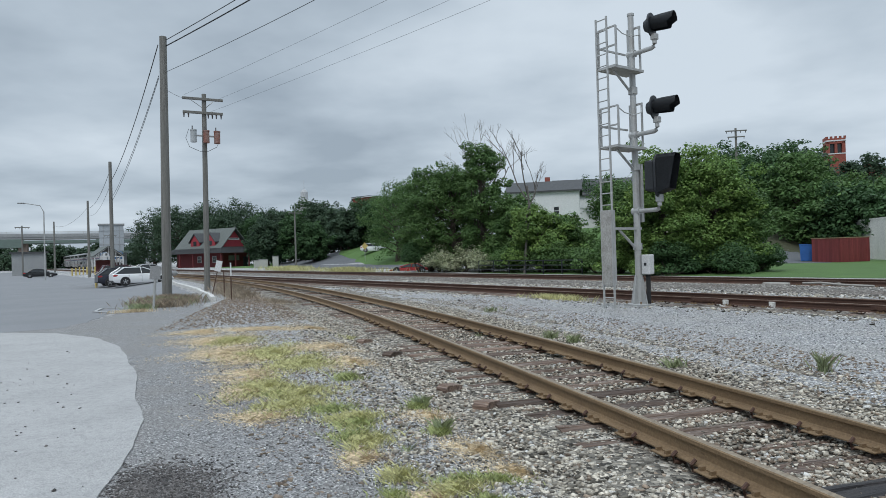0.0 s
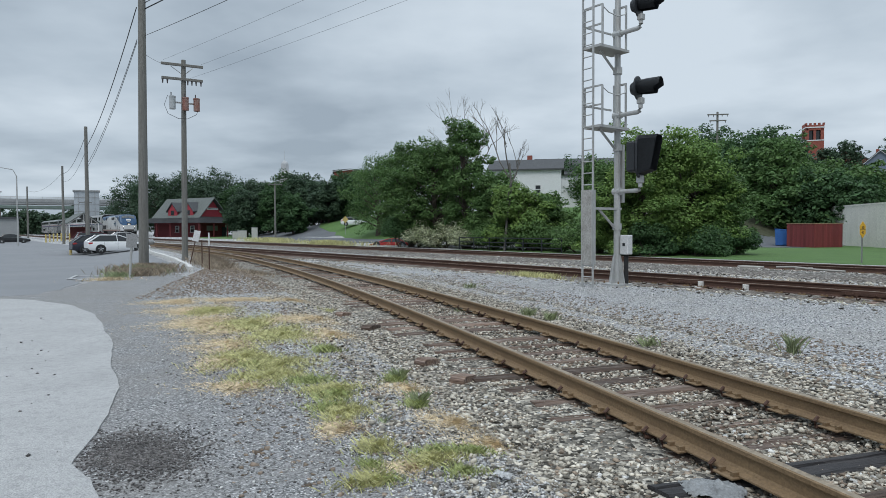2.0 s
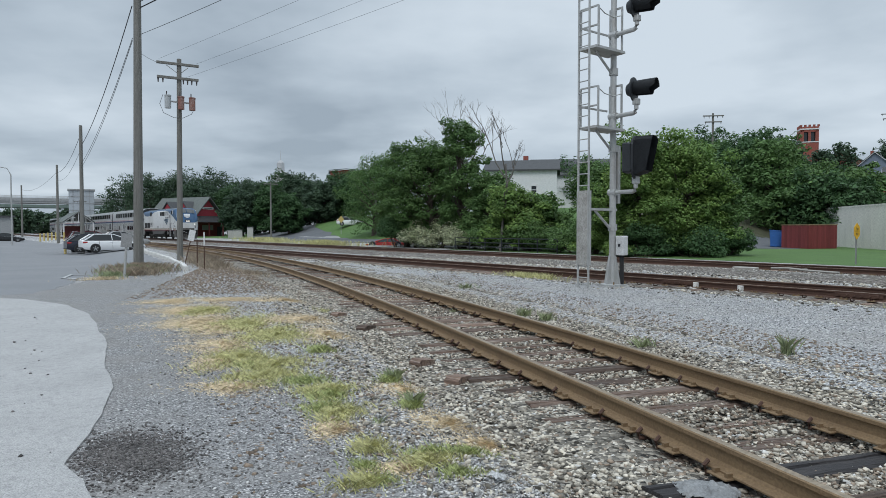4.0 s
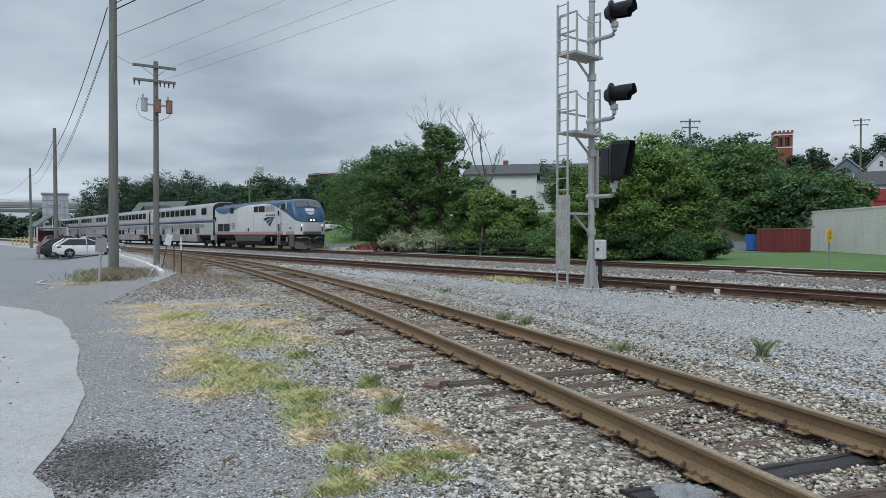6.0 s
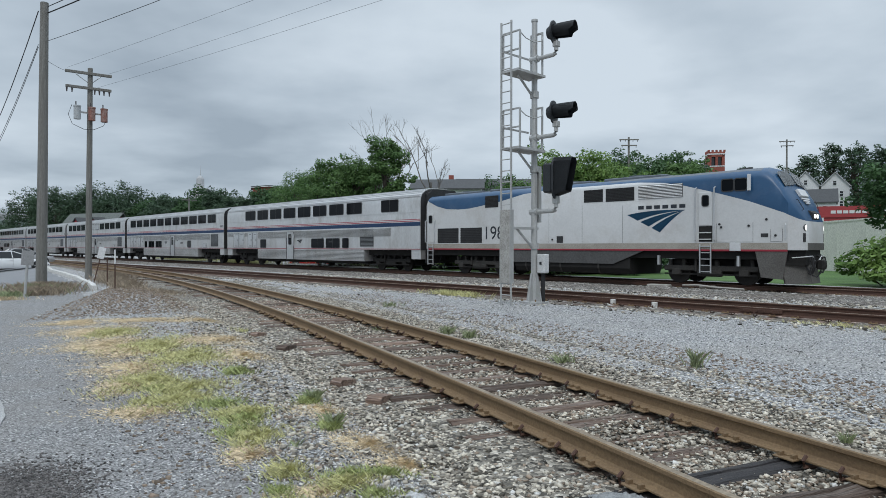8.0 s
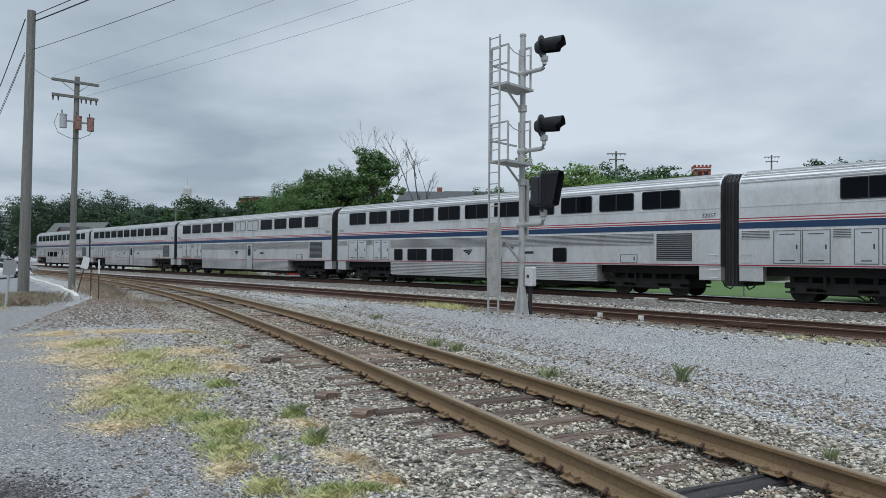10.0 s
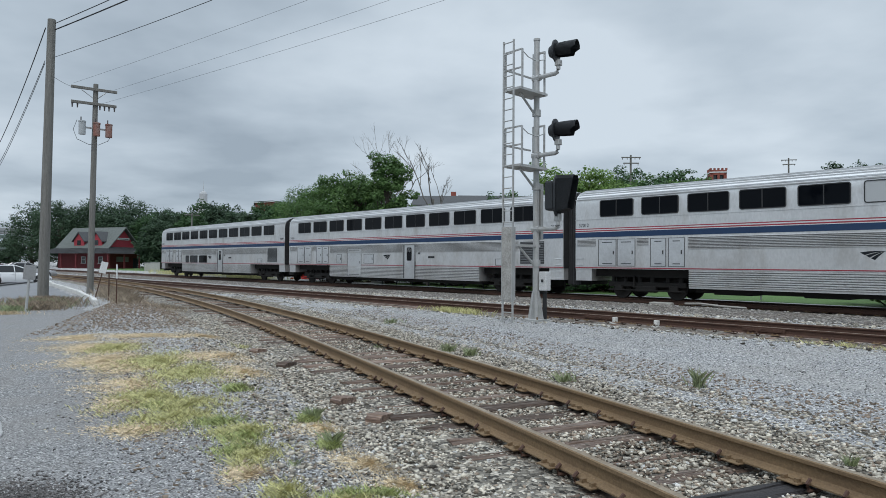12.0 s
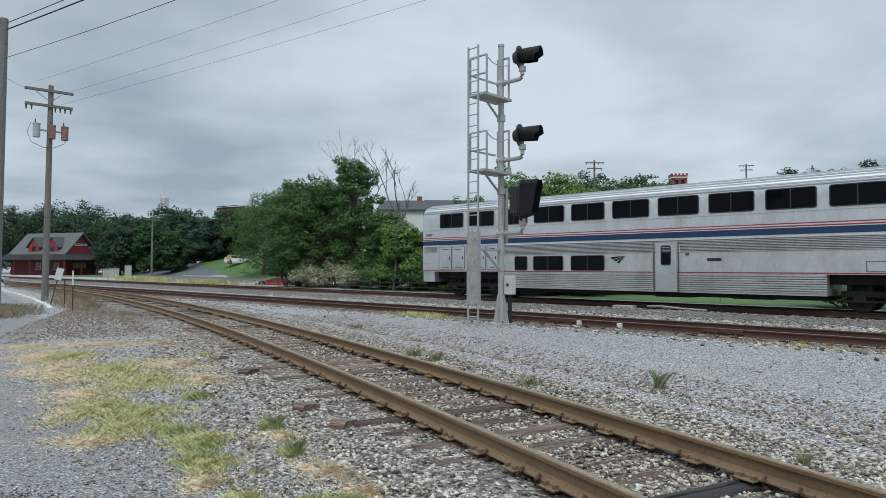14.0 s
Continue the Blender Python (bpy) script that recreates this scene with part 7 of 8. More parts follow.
part("parapet", box(-2.55, 2.55, -0.05, 5.05, tz - 1.15, tz - 0.6), BRICK_RED, ch)
for x in (-2.4, -1.2, 0, 1.2, 2.4):
    part("merlon", box(x - 0.32, x + 0.32, -0.05, 0.4, tz - 0.6, tz), BRICK_RED, ch)
    part("merlon", box(-2.55, -2.1, 2.5 + x - 0.32, 2.5 + x + 0.32, tz - 0.6, tz), BRICK_RED, ch)
part("sill_course", box(-2.6, 2.6, -0.1, 5.1, tz - 5.4, tz - 5.1), WHITE_SIDING, ch)
bm_ = bmesh.new()
prism(bm_, [(2.5, tz - 15), (15, tz - 15), (15, tz - 12), (8.7, tz - 8.6), (2.5, tz - 12)], 0, 14)
part("nave_wall", bm_, BRICK_RED, ch)
for a in ((2.2, 15.2),):
    for x0, x1 in ((2.0, 8.7), (15.4, 8.7)):
        bm_ = bmesh.new()
        prism(bm_, [(x0, tz - 12.2), (x1, tz - 8.5), (x1, tz - 8.2), (x0, tz - 11.9)], -0.4, 14)
        part("nave_roof", bm_, SLATE_GREEN, ch)
# white building behind the thicket
wb = gable_house(place(-6.2, 96, -96, 2.0), 8, 9.4, 7.4, 8.9, WHITE_SIDING, SLATE, "white two-storey building with a dark grey roof", name="white_building", category="building", base=-2, chimney=True)
for y in (2.2, 6.4):
    window_unit(wb, 8, y, 4.75, 0.85, 1.25, "x+")
gable_house(place(-9.6, 118, -88, 3.4), 14, 13, 6.6, 9.6, WHITE_SIDING, SLATE, "larger building with a dark grey roof", name="hall", category="building", base=-2)
slab("far_verge", [to_sn(*polar(a, d)) for a, d in ((4, 84), (9, 93), (14, 106), (19, 130), (21, 215), (3, 215))], 0.015, 0.1, GRASS_GROUND, "rough green verge under the belt of trees", "ground", 4.0, 0.4)
FOREST_SOIL = mat("leaf_litter_soil", (0.06, 0.065, 0.03), (0.04, 0.04, 0.022), rough=0.95, scale=1, fine=12, bump=0.4)
HILL_SOIL = mat("overgrown_hillside", (0.06, 0.09, 0.035), (0.035, 0.055, 0.025), rough=0.95, scale=0.3, fine=3, bump=0.6)
slab("woodland_floor", [to_sn(*polar(a, d)) for a, d in ((-17, 60), (-26, 66), (-31, 66.5), (-32.2, 70), (-31, 84), (-30, 104), (-15, 104))], 0.05, 0.1, FOREST_SOIL, "shaded soil and undergrowth beneath the hillside trees", "ground", 3.0, 0.4)
slab("hillside", [to_sn(x, y) for x, y in ((44, 70), (41, 56), (36.6, 37), (34.5, 26), (60, 10), (200, 60), (220, 230), (90, 215), (56, 100))], 0.06, 0.1, HILL_SOIL, "overgrown green hillside above the retaining wall", "lawn", 4.0)
ap = [to_sn(*polar(a, d)) for a, d in ((-24.5, 56), (-30.5, 57), (-31, 66), (-24.5, 68))]
slab("apron", ap, 0.03, 0.1, ROAD, "grey asphalt apron beside the blue dumpster", "pavement", 3.0, 0.2)
gable_house(place(7.9, 168, 0), 8, 9, 15.8, 16.2, BRICK_RED, SLATE, "red brick building above the trees", name="brick_building", category="building")
# far white church cupola
SIGN_BACK_L = mat("weathered_white", (0.45, 0.46, 0.47), rough=0.7, bump=0)
cu = thing("cupola", place(12.05, 272, 0), "distant white church cupola above the trees", "steeple")
tz = 1.6 + 0.103 * 272
part("tower", box(-2.6, 2.6, 0, 5, 0, tz - 5), WHITE_SIDING, cu)
part("drum", tube(bmesh.new(), [(0, 2.5, tz - 5), (0, 2.5, tz - 1.2)], 1.5, 10), SIGN_BACK_L, cu)
part("dome", tube(bmesh.new(), [(0, 2.5, tz - 1.2), (0, 2.5, tz - 0.4), (0, 2.5, tz)], 1.45, 10, 0.4), SIGN_BACK_L, cu)
part("spire", tube(bmesh.new(), [(0, 2.5, tz), (0, 2.5, tz + 4)], 0.12, 5, 0.03), GALV, cu)

# black pipe fence by the thicket
fe = thing("fence", at(28.6, 30.6), "low black metal fence in front of the bushes", "fence")
for i in range(7):
    part("post", box(-0.03, 0.03, 1.75 * i - 0.03, 1.75 * i + 0.03, -0.1, 0.95), BLACK, fe)
for z in (0.3, 0.6, 0.92):
    part("rail", box(-0.02, 0.02, 0, 10.5, z - 0.03, z + 0.03), BLACK, fe)

# ---- lineside fittings ----
SWITCH = mat("pale_switch_casting", (0.36, 0.345, 0.32), (0.24, 0.225, 0.2), rough=0.7, scale=4, bump=0.1)
sw = thing("switch_machine", at(13.2, TRAIN_N - 2.2, -0.06), "pale steel point machine beside the rear track", "point machine")
part("case", box(-0.2, 0.2, -0.5, 0.4, 0, 0.16, 0.03), SWITCH, sw)
part("rod", tube(bmesh.new(), [(0.3, -1.6, 0.1), (0.5, -1.7, 0.1), (1.6, -1.7, 0.1)], 0.03, 6), SWITCH, sw)
part("crank", tube(bmesh.new(), [(0.1, -1.0, 0.15), (0.1, -1.6, 0.18), (0.1, -2.4, 0.12), (0.05, -3.4, 0.1)], 0.045, 6), SWITCH, sw)
for s_, n_, lab in ((10.3, FRONT_N - 0.95, "white painted rail joint bond"), (9.0, FRONT_N - 0.95, "white painted rail joint bond")):
    j = thing("insulated_joint", at(s_, n_, 0.0), lab + " on the front track", "rail joint")
    part("bar", box(0.11, 0.17, -0.08, 0.08, -0.05, 0.085, 0.01), KERB, j)
    part("bond_wire", tube(bmesh.new(), [(0.1, -0.1, -0.06), (0.04, 0.0, -0.1), (0.1, 0.16, -0.06)], 0.02, 6), KERB, j)
for s_ in (6.2, 10.9):
    fp = thing("fishplate", at(s_, FRONT_N - 0.7525, 0.12), "bolted rusty steel joint bar", "rail joint")
    part("bar", box(-0.045, -0.012, -0.5, 0.5, -0.13, -0.04, 0.006), RUST_DARK, fp)
    for k in range(6):
        part("bolt", tube(bmesh.new(), [(-0.045, -0.4 + 0.16 * k, -0.085), (-0.08, -0.4 + 0.16 * k, -0.085)], 0.02, 6), RUST_DARK, fp)


# ---- loose stone, weeds and litter ----
# a crushed stone: a block with corners knocked about
BLOCK_V = np.array([(x, y, z) for x in (-0.78, 0.78) for y in (-0.66, 0.66) for z in (-0.6, 0.6)])
BLOCK_F = np.array(((0, 1, 3), (0, 3, 2), (4, 6, 7), (4, 7, 5), (0, 4, 5), (0, 5, 1), (2, 3, 7), (2, 7, 6), (0, 2, 6), (0, 6, 4), (1, 5, 7), (1, 7, 3)))
OCT_V = np.array(((1, 0, 0), (-1, 0, 0), (0, 1, 0), (0, -1, 0), (0, 0, 1), (0, 0, -1)), dtype=float)
OCT_F = np.array(((0, 2, 4), (2, 1, 4), (1, 3, 4), (3, 0, 4), (2, 0, 5), (1, 2, 5), (3, 1, 5), (0, 3, 5)))


def scatter(name, pts, size, material, seed, label, flat=0.62, category="stones"):
    """Rough stones at the points, half sunk, each turned and chipped its own way."""
    rg = np.random.default_rng(seed)
    k = len(pts)
    rock_v, rock_f = (OCT_V, OCT_F) if size < 0.02 else (BLOCK_V, BLOCK_F)
    s = size * (0.45 + 0.9 * rg.random(k) ** 1.6)
    q = rg.normal(size=(k, 4))
    q /= np.linalg.norm(q, axis=1)[:, None]
    w, x, y, z = q.T
    rot = np.stack((1 - 2 * (y * y + z * z), 2 * (x * y - z * w), 2 * (x * z + y * w), 2 * (x * y + z * w), 1 - 2 * (x * x + z * z), 2 * (y * z - x * w), 2 * (x * z - y * w), 2 * (y * z + x * w), 1 - 2 * (x * x + y * y)), 1).reshape(k, 3, 3)
    base = rock_v[None] * (0.55 + 0.7 * rg.random((k, len(rock_v), 1))) * (0.6 + 0.6 * rg.random((k, 1, 3)))
    v = np.einsum("kij,kvj->kvi", rot, base) * s[:, None, None]
    v[:, :, 2] *= flat
    v += np.asarray(pts)[:, None, :]
    v[:, :, 2] += (s * flat * 0.3)[:, None]
    f = (rock_f[None] + (np.arange(k) * len(rock_v))[:, None, None]).reshape(-1, 3)
    ob = new(name, mesh_np(name, v.reshape(-1, 3), f, material))
    return tagged(ob, label, category, kind="stuff")


def bed_height(s, n):
    """Top of the siding's stone bed, or of the ground beside it."""
    c = siding(s)
    off = abs(n - c) / math.sqrt(1 + 0.33 ** 2)
    z = -0.095
    if off > 2.6:
        p = sn(s, n)
        return gz(p.x, p.y)
    if off > 2.1:
        return z * 0.6 + (0.004 - z * 0.6) * (off - 2.1) / 0.5
    if off > 1.75:
        return z + (z * 0.6 - z) * (off - 1.75) / 0.35
    return z


def pick(count, seed, s0, s1, fn):
    """Random plan points with fn(s, n) as their chance; thicker near the near end."""
    rng = random.Random(seed)
    out = []
    tries = 0
    while len(out) < count and tries < count * 30:
        tries += 1
        s = s0 + (s1 - s0) * rng.random() ** 1.9
        c = siding(s)
        n = c + rng.uniform(-4.2, 4.2)
        o = n - c
        if abs(o) < 1.5 and rng.random() < 0.66 and min(abs(s + 0.33 * o - q) for q in TIES) < 0.135:
            continue
        if rng.random() < fn(s, n - c):
            p = sn(s, n)
            out.append((p.x, p.y, bed_height(s, n)))
    return out


def near_bed(s, o):
    a = abs(o)
    if a < 0.62 or 0.98 < a < 2.1:
        return 1.0
    if a <= 0.98:
        return 0.25
    return max(0.0, 1 - (a - 2.1) / 1.3) ** 1.5


scatter("ballast_stones", pick(56000, 1, -0.5, 20, near_bed), 0.024, STONE, 3, "loose grey crushed ballast stones round the siding")
scatter("brown_ballast_stones", pick(24000, 2, -0.5, 18, lambda s, o: 1.0 if abs(o) < 1.3 and not 0.64 < abs(o) < 0.9 else 0.3), 0.023, STONE_WARM, 4, "brown rust-stained ballast stones between the rails")
scatter("pale_ballast_stones", pick(3000, 5, -0.5, 20, near_bed), 0.025, mat("pale_stone", (0.56, 0.55, 0.52), (0.45, 0.44, 0.42), rough=0.9, bump=0.2, scale=3, rnd=0.25), 6, "pale limestone pieces among the ballast")


def chips(count, seed, region):
    rng = random.Random(seed)
    out = []
    while len(out) < count:
        s, n = region(rng)
        p = sn(s, n)
        out.append((p.x, p.y, max(gz(p.x, p.y), -0.2) + 0.002))
    return out


def left_region(rng):
    s = 2.6 + 15 * rng.random() ** 1.8
    lo = 1.7 + 0.1 * s
    return s, lo + (siding(s) - 1.9 - lo) * rng.random()


def right_region(rng):
    s = -1.5 + 20 * rng.random() ** 1.3
    a = siding(s) + 1.7
    return s, a + (15.4 - a) * rng.random() ** 1.25


scatter("gravel_chips", chips(22000, 8, left_region), 0.0135, CHIP, 9, "fine blue-grey gravel chips beside the pavement")
scatter("yard_chips", chips(24000, 10, right_region), 0.016, CHIP, 11, "grey gravel chips between the tracks")
scatter("shoulder_stones", chips(2500, 12, lambda r: (lambda s: (s, siding(s) + r.uniform(-2.9, -1.7)))(1.0 + 14 * r.random())), 0.026, STONE, 13, "grey stones spilled from the ballast shoulder")
scatter("main_ballast", chips(13000, 14, lambda r: (r.uniform(-2, 34), r.choice((FRONT_N - 1.9, FRONT_N + 2.4, TRAIN_N - 2.2, FRONT_N + 4.2)) + r.gauss(0, 0.75))), 0.045, STONE, 15, "grey ballast stones along the main tracks")
scatter("main_pale_ballast", chips(4200, 16, lambda r: (r.uniform(-2, 34), r.choice((FRONT_N - 1.9, FRONT_N + 2.4, TRAIN_N - 2.2)) + r.gauss(0, 0.7))), 0.05, bpy.data.materials["pale_stone"], 17, "pale stones along the main tracks")

scatter("verge_stones", chips(9000, 18, lambda r: (lambda s: (s, siding(s) - 1.9 - (0.6 + 0.09 * (34 - s) * 2.2) * r.random()))(16 + 22 * r.random())), 0.03, STONE_WARM, 19, "brown-grey stones on the verge beside the kerb")

# crumbled tar at the pavement's edge, thinning outwards, and stones strewn over the pavement
TAR_CHIP = mat("dark_tar_crumb", (0.17, 0.158, 0.152), (0.1, 0.094, 0.092), rough=0.85, scale=3, fine=50, bump=0.2, grain=0.3, rnd=0.6, spec=0.2)


def crumbs(rng):
    while True:
        s, n = 4.95 + rng.gauss(0, 0.3), 0.98 + rng.gauss(0, 0.2)
        if n > 0.56 + 0.16 * max(0.0, s - 4.9):
            return s, n


def edge_mix(rng):
    s = 1.6 + 9 * rng.random()
    return s, 1.4 + 0.16 * s + rng.gauss(0, 0.42)


def on_pavement(rng):
    s = 3.2 + 11 * rng.random() ** 1.6
    return s, 0.15 - 2.2 * rng.random() + 0.08 * s


scatter("tar_crumbs", [(x, y, z + 0.006) for x, y, z in chips(5000, 41, crumbs)], 0.0125, TAR_CHIP, 42, "dark crumbled tar beside the pavement edge")
scatter("mixed_chips", [(x, y, z + 0.005) for x, y, z in chips(3500, 43, edge_mix)], 0.012, CHIP, 44, "gravel chips strewn over the dark strip")
scatter("dark_chips", [(x, y, z + 0.004) for x, y, z in chips(3000, 45, edge_mix)], 0.013, TAR_CHIP, 46, "dark gravel chips along the strip's edge")
scatter("pavement_grit", [(x, y, z + 0.019) for x, y, z in chips(190, 47, on_pavement)], 0.019, TAR_CHIP, 48, "small dark stones strewn on the pavement")


DRY = mat("dry_straw_grass", (0.66, 0.54, 0.36), (0.52, 0.42, 0.28), rough=0.85, scale=3, fine=20, bump=0, rnd=0.35)
GREEN_GRASS = mat("green_grass_blades", (0.37, 0.41, 0.165), (0.27, 0.31, 0.12), rough=0.7, scale=3, fine=20, bump=0, rnd=0.4)
YELLOW_GRASS = mat("yellow_green_grass", (0.52, 0.495, 0.245), (0.41, 0.4, 0.18), rough=0.8, scale=3, fine=20, bump=0, rnd=0.35)
WEED_GREEN = mat("dull_green_weeds", (0.27, 0.31, 0.16), (0.19, 0.225, 0.115), rough=0.7, scale=3, fine=20, bump=0, rnd=0.4)
WEED = mat("grey_brown_weeds", (0.33, 0.27, 0.2), (0.24, 0.19, 0.14), rough=0.9, scale=3, fine=20, bump=0, rnd=0.35)


def blades(name, spots, material, seed, label, category="grass"):
    """Thin bent blades on spots (x, y, rx, ry, turn, count, height, spread)."""
    rg = np.random.default_rng(seed)
    vs, n = [], 0
    for x, y, rx, ry, turn, count, hgt, lean in spots:
        a = rg.random(count) * 6.283
        r = np.abs(rg.normal(size=count)) * 0.62 * (0.8 + 0.2 * np.sin(a * 3 + x * 7))
        px, py = np.cos(a) * r * rx, np.sin(a) * r * ry
        c, s_ = math.cos(turn), math.sin(turn)
        gx, gy = x + px * c - py * s_, y + px * s_ + py * c
        # ragged clumps
        keep = np.array([0.7 + 0.95 * noise.noise((u * 2.6, v * 2.6, seed)) + 0.5 * noise.noise((u * 9, v * 9, seed)) for u, v in zip(gx, gy)]) > rg.random(count)
        gx, gy = gx[keep], gy[keep]
        k = len(gx)
        gzv = np.array([gz(u, v) for u, v in zip(gx, gy)])
        h = hgt * (0.35 + 0.85 * rg.random(k))
        d = rg.random(k) * 6.283
        w = (0.0022 + 0.0022 * rg.random(k) + hgt * 0.01) * (0.5 + 0.08 * min(y, 10))
        l = lean * h * (0.3 + rg.random(k))
        bx_, by_ = np.cos(d), np.sin(d)
        z0 = gzv - 0.005
        v = np.stack((np.stack((gx - by_ * w, gy + bx_ * w, z0), 1), np.stack((gx + by_ * w, gy - bx_ * w, z0), 1),
                      np.stack((gx + bx_ * l * 0.45 + by_ * w * 0.7, gy + by_ * l * 0.45 - bx_ * w * 0.7, z0 + h * 0.62), 1), np.stack((gx + bx_ * l, gy + by_ * l, z0 + h), 1)), 1)
        vs.append(v.reshape(-1, 3))
        n += k
    f = np.arange(4 * n).reshape(n, 4)
    return tagged(new(name, mesh_np(name, np.concatenate(vs), f, material)), label, category, kind="stuff")


def spot(s, n, rx, ry, count, h, lean=0.8, turn=None):
    p = sn(s, n)
    return (p.x, p.y, rx, ry, YAW + math.pi / 2 - 0.12 if turn is None else turn, count, h, lean)


def wspot(x, y, rx, ry, count, h, lean=1.0, turn=2.05):
    return (x, y, rx, ry, turn, count, h, lean)


# the straw fringe, the yellowing core and the green shoots run in one uneven band towards the siding
dry_ = [(-5.6, 14.5, 0.7, 0.5), (-4.4, 14.9, 0.9, 0.35), (-3.1, 14.8, 0.9, 0.3), (-4.6, 12.9, 0.9, 0.7), (-3.9, 11.2, 0.8, 0.7), (-3.3, 10.6, 0.7, 0.7), (-2.8, 9.0, 0.6, 0.6), (-2.5, 7.9, 0.4, 0.5), (-1.9, 6.6, 0.5, 0.3), (-2.2, 11.6, 0.9, 0.5), (-1.5, 9.9, 0.5, 0.5),
        (-0.72, 5.15, 0.22, 0.22), (-0.15, 4.3, 0.2, 0.12), (0.2, 5.4, 0.35, 0.3), (-0.2, 6.5, 0.3, 0.3), (0.45, 4.9, 0.25, 0.2)]
blades("dry_grass", [wspot(x, y, rx * 0.95, ry * 1.5, int(46000 * rx * ry) + 1900, 0.026, 2.6, 0.2) for x, y, rx, ry in dry_] + [wspot(-10.3, 21.3, 0.9, 0.4, 900, 0.12, 0.9, 0.2)],
       DRY, 21, "patches of dry straw-coloured grass in the gravel")
yel_ = [(-4.2, 12.8, 0.5, 0.5), (-3.0, 11.0, 0.6, 0.7), (-2.2, 9.8, 0.6, 0.6), (-2.3, 8.1, 0.5, 0.5), (-1.75, 7.6, 0.5, 0.45), (-1.75, 7.0, 0.5, 0.3), (-0.95, 6.4, 0.4, 0.25), (-0.75, 5.6, 0.3, 0.25), (-0.4, 4.7, 0.2, 0.15), (0.0, 4.4, 0.3, 0.12), (-0.35, 4.05, 0.22, 0.12)]
blades("yellowing_grass", [wspot(x, y, rx * 1.0, ry * 1.55, int(19000 * rx * ry) + 1000, 0.055, 1.3, 0.2) for x, y, rx, ry in yel_],
       YELLOW_GRASS, 22, "patches of yellowing grass in the gravel")
grn_ = [(-2.0, 7.7, 0.4, 0.3, 0.05), (-1.24, 6.8, 0.4, 0.22, 0.07), (-0.9, 6.2, 0.3, 0.2, 0.07), (-0.9, 5.75, 0.25, 0.2, 0.07), (-1.33, 8.5, 0.2, 0.16, 0.1), (0.05, 4.6, 0.3, 0.1, 0.06), (0.34, 4.62, 0.25, 0.09, 0.06), (-0.41, 4.32, 0.18, 0.12, 0.06), (0.23, 4.2, 0.22, 0.1, 0.06), (-0.28, 4.05, 0.22, 0.1, 0.05), (-0.1, 5.84, 0.12, 0.1, 0.08), (-0.35, 6.86, 0.14, 0.12, 0.08)]
blades("green_grass", [wspot(x, y, rx, ry * 1.3, int(9000 * rx * ry) + 500, h * 0.85, 1.0, 0.2) for x, y, rx, ry, h in grn_],
       GREEN_GRASS, 23, "green grass growing through the gravel")
blades("grass_tufts", [(-0.08, 5.9, 0.07, 0.07, 0, 260, 0.13, 0.8), (-0.31, 6.95, 0.08, 0.07, 0, 240, 0.13, 0.8), (4.63, 8.08, 0.11, 0.09, 0, 130, 0.24, 0.6), (4.3, 5.05, 0.05, 0.05, 0, 140, 0.14, 0.6), (3.15, 9.15, 0.14, 0.1, 0, 170, 0.17, 0.8), (1.95, 12.5, 0.16, 0.12, 0, 200, 0.2, 0.7), (2.3, 11.9, 0.16, 0.1, 0, 180, 0.18, 0.7),
                       (-0.37, 5.3, 0.05, 0.05, 0, 120, 0.08, 0.8), (1.2, 17.5, 0.3, 0.2, 0, 120, 0.14, 0.8), (0.62, 13.2, 0.1, 0.1, 0, 60, 0.12, 0.8)],
       WEED_GREEN, 24, "single tufts of green grass in the gravel")
blades("track_weeds", [spot(15.5, 15.3, 1.6, 0.5, 1500, 0.22, 0.8), spot(12, 6.0, 0.3, 0.2, 150, 0.1, 0.8), spot(60, 30.0, 9, 1.2, 3500, 0.5, 0.6, YAW + math.pi / 2), spot(78, 31.0, 10, 1.5, 3500, 0.6, 0.6, YAW + math.pi / 2), spot(4, 15.0, 2.5, 0.35, 500, 0.1, 0.9)], YELLOW_GRASS, 25, "weedy grass along the main tracks")
blades("pole_weeds", [spot(28.2, 6.0, 2.0, 1.3, 4200, 0.34, 0.8), spot(25.6, 5.3, 1.4, 0.9, 2400, 0.28, 0.9), spot(31, 9.6, 2.4, 0.7, 2200, 0.25, 0.9), spot(28.4, 9.0, 1.8, 0.7, 1500, 0.2, 0.9), spot(38, 11.4, 4.0, 0.9, 2600, 0.28, 0.9), spot(34, 10.2, 4.0, 0.8, 3200, 0.3, 0.8), spot(24, 9.2, 2.4, 0.8, 1700, 0.16, 0.9)], WEED, 26, "dry brown weeds round the base of the pole", "weeds")
blades("pole_weeds_green", [spot(24.6, 4.3, 1.0, 0.5, 600, 0.22, 0.8), spot(27.8, 5.8, 1.8, 1.1, 2200, 0.3, 0.8)], WEED_GREEN, 27, "green weeds beside the leaning sign", "weeds")

# leafy weeds, litter and a crumpled grey rag
lt_ = thing("litter", Matrix.Translation((0.47, 4.08, 0.01)) @ Matrix.Rotation(0.4, 4, "Z"), "small crumpled white paper lying on the stones", "litter")
bm_ = bmesh.new()
g_ = [[bm_.verts.new((0.02 * i - 0.04, 0.03 * j - 0.06, 0.02 + 0.012 * math.sin(i * 1.7 + j * 1.1))) for j in range(5)] for i in range(5)]
for i in range(4):
    for j in range(4):
        bm_.faces.new((g_[i][j], g_[i + 1][j], g_[i + 1][j + 1], g_[i][j + 1]))
bmesh.ops.solidify(bm_, geom=bm_.faces[:], thickness=0.002)
part("sheet", bm_, WHITE_SIGN, lt_)
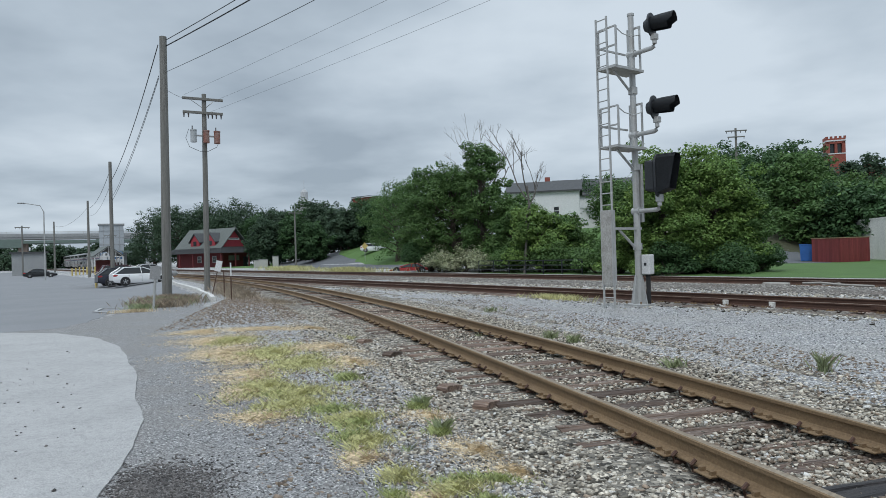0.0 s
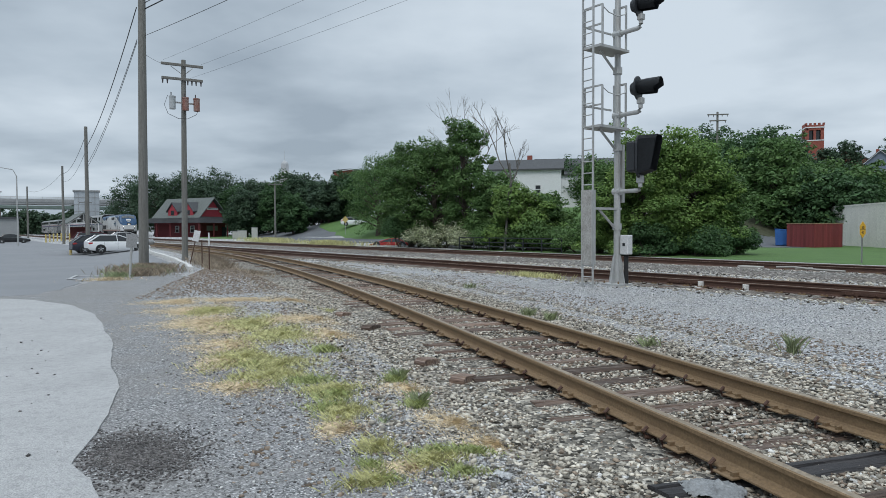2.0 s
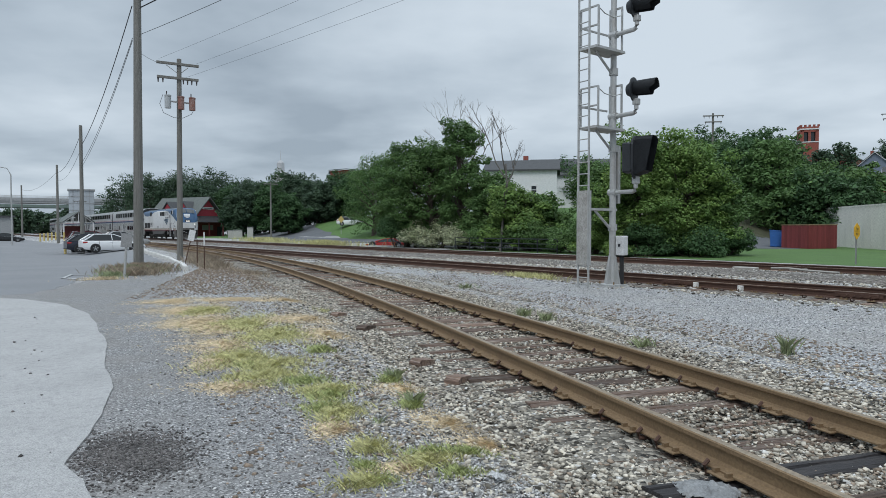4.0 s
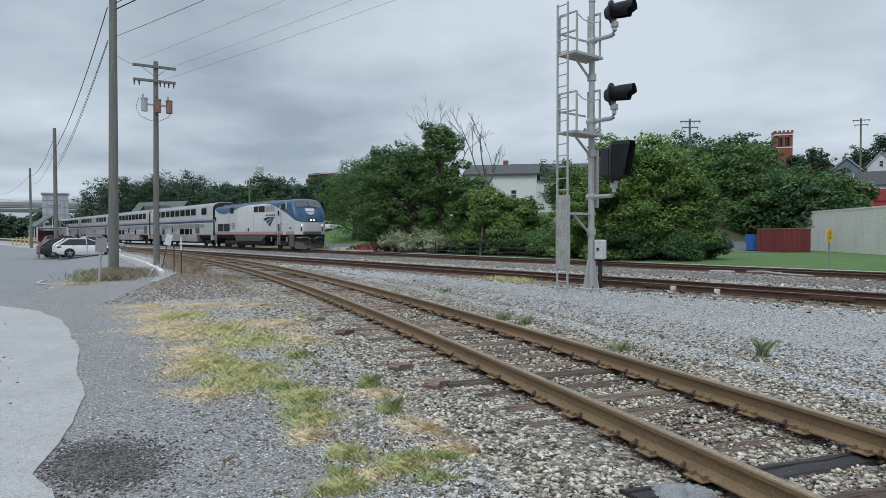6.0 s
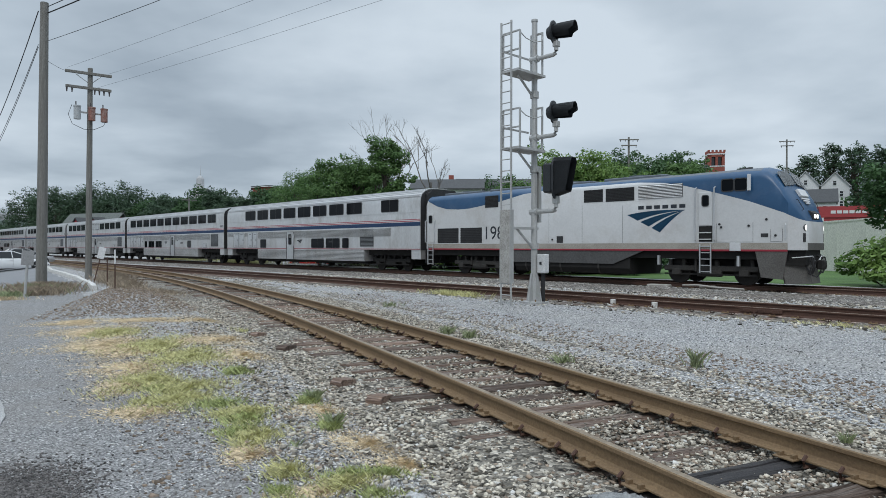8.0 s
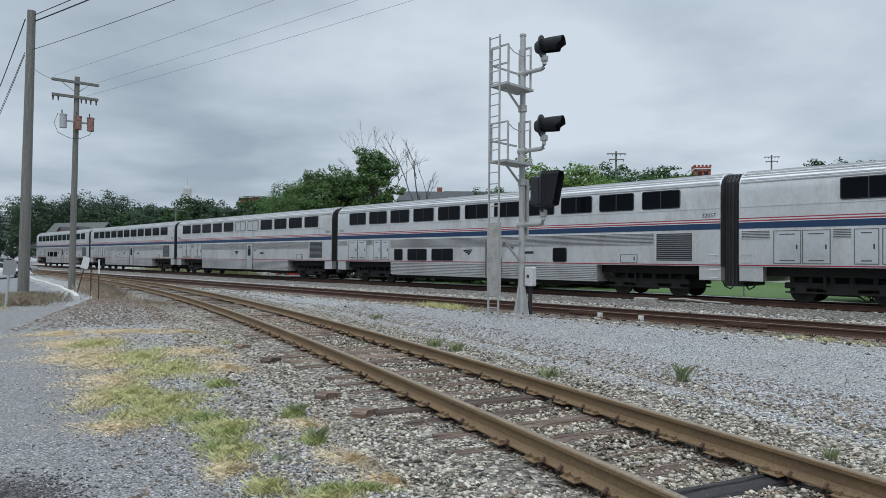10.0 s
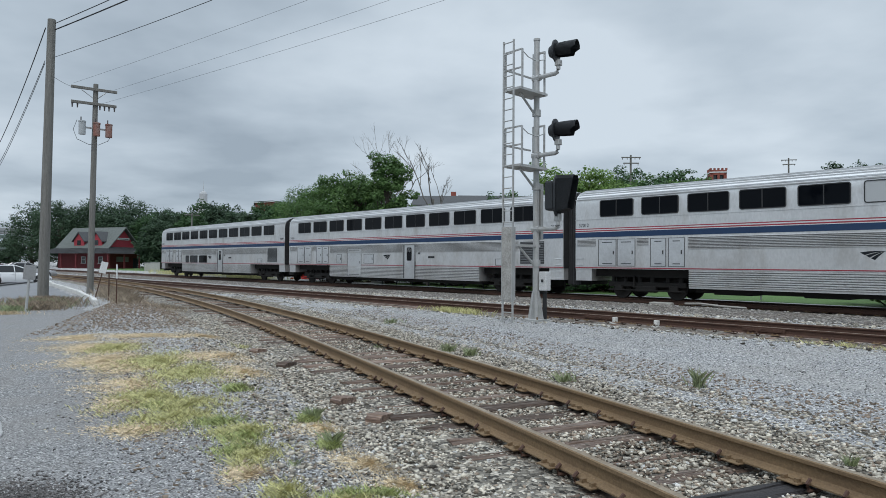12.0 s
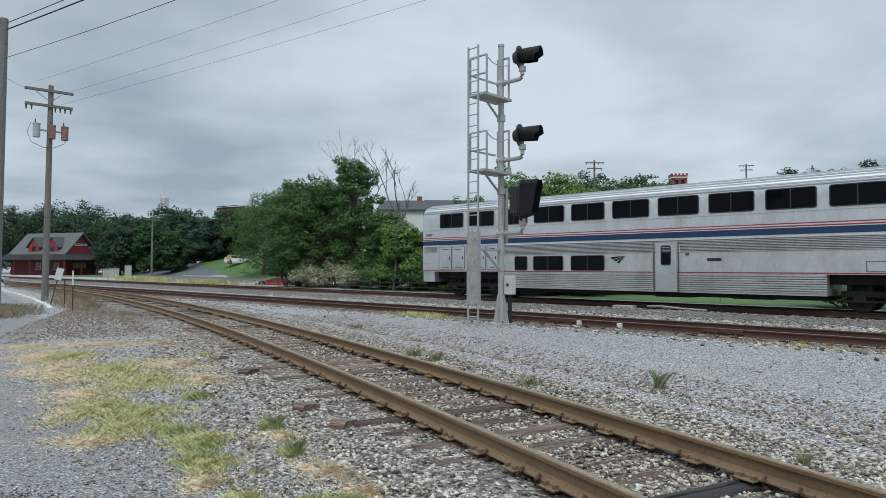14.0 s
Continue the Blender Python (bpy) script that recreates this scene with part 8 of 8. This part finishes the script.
rg_ = thing("rag", Matrix.Translation((1.8, 4.03, -0.085)) @ Matrix.Rotation(-0.5, 4, "Z"), "crumpled grey plastic sheet lying against the rail", "rag")
bm_ = bmesh.new()
n_ = 26
g_ = []
for i in range(n_):
    row = []
    for j in range(n_):
        u, v = i / (n_ - 1) - 0.5, j / (n_ - 1) - 0.5
        r_ = math.hypot(u, v) * 2
        z_ = 0.045 * max(0, 1 - r_) ** 0.6 + 0.035 * abs(noise.noise((u * 9 + v * 3, v * 3, 2))) + 0.03 * abs(noise.noise((u * 5, v * 17, 5)))
        row.append(bm_.verts.new((u * 0.4 * (1 + 0.2 * noise.noise((u * 4, v * 4, 9))), v * 0.3 * (1 + 0.25 * noise.noise((u * 4, v * 4, 3))), z_)))
    g_.append(row)
for i in range(n_ - 1):
    for j in range(n_ - 1):
        if math.hypot(i / (n_ - 1) - 0.5, j / (n_ - 1) - 0.5) < 0.53:
            bm_.faces.new((g_[i][j], g_[i + 1][j], g_[i + 1][j + 1], g_[i][j + 1]))
bmesh.ops.delete(bm_, geom=[v for v in bm_.verts if not v.link_faces], context="VERTS")
part("cloth", bm_, mat("grey_plastic_sheet", (0.24, 0.245, 0.245), (0.14, 0.145, 0.148), rough=0.5, scale=6, bump=0.1), rg_, flat=False)
# broken tie ends beside the siding
rng_ = random.Random(4)
for s_, off, yaw_ in ((5.6, -1.6, 0.1), (6.6, -1.7, -0.2), (9.5, -1.7, 0.15), (11.3, -1.8, 0.05)):
    p = sn(s_, siding(s_) + off)
    d_ = thing("tie_scrap", Matrix.Translation((p.x, p.y, bed_height(s_, siding(s_) + off) + 0.02)) @ Matrix.Rotation(yaw_ + 0.3 + YAW, 4, "Z") @ Matrix.Rotation(0.06, 4, "Y"), "broken piece of weathered tie wood", "wood scrap", "tie scraps")
    bm_ = bmesh.new()
    L_ = rng_.uniform(0.12, 0.26)
    o_ = [(-L_, -0.05), (L_ * 0.8, -0.05), (L_, -0.01), (L_ * 0.9, 0.05), (-L_ * 0.7, 0.06), (-L_ * 1.05, 0.02)]
    prism(bm_, o_, -0.09, 0.09)
    part("wood", bm_, TIE, d_)


# ---- the train's run ----
def motions():
    run = ((0, 202.5), (1.5, 170.2), (2.6, 146.6), (5, 94.2), (6, 72.0), (6.5, 61.0), (7, 50.0), (7.5, 39.1), (8, 28.2), (8.2, 23.9), (10.5, -26.8), (11, -37.6), (11.5, -48.6), (12.5, -70.5), (13, -81.5), (13.5, -92.5), (14, -103.5))
    for k, c in enumerate(CARS):
        off = -10.65 if k == 0 else 25.9 * (k - 0.5)
        rows = []
        for t, g in run:
            p = sn(g + off, TRAIN_N, 0.12)
            rows.append((t, pose(p.x, p.y, p.z, 0, 0, 35.1 - 90)))
        walk(c, rows)


motions()
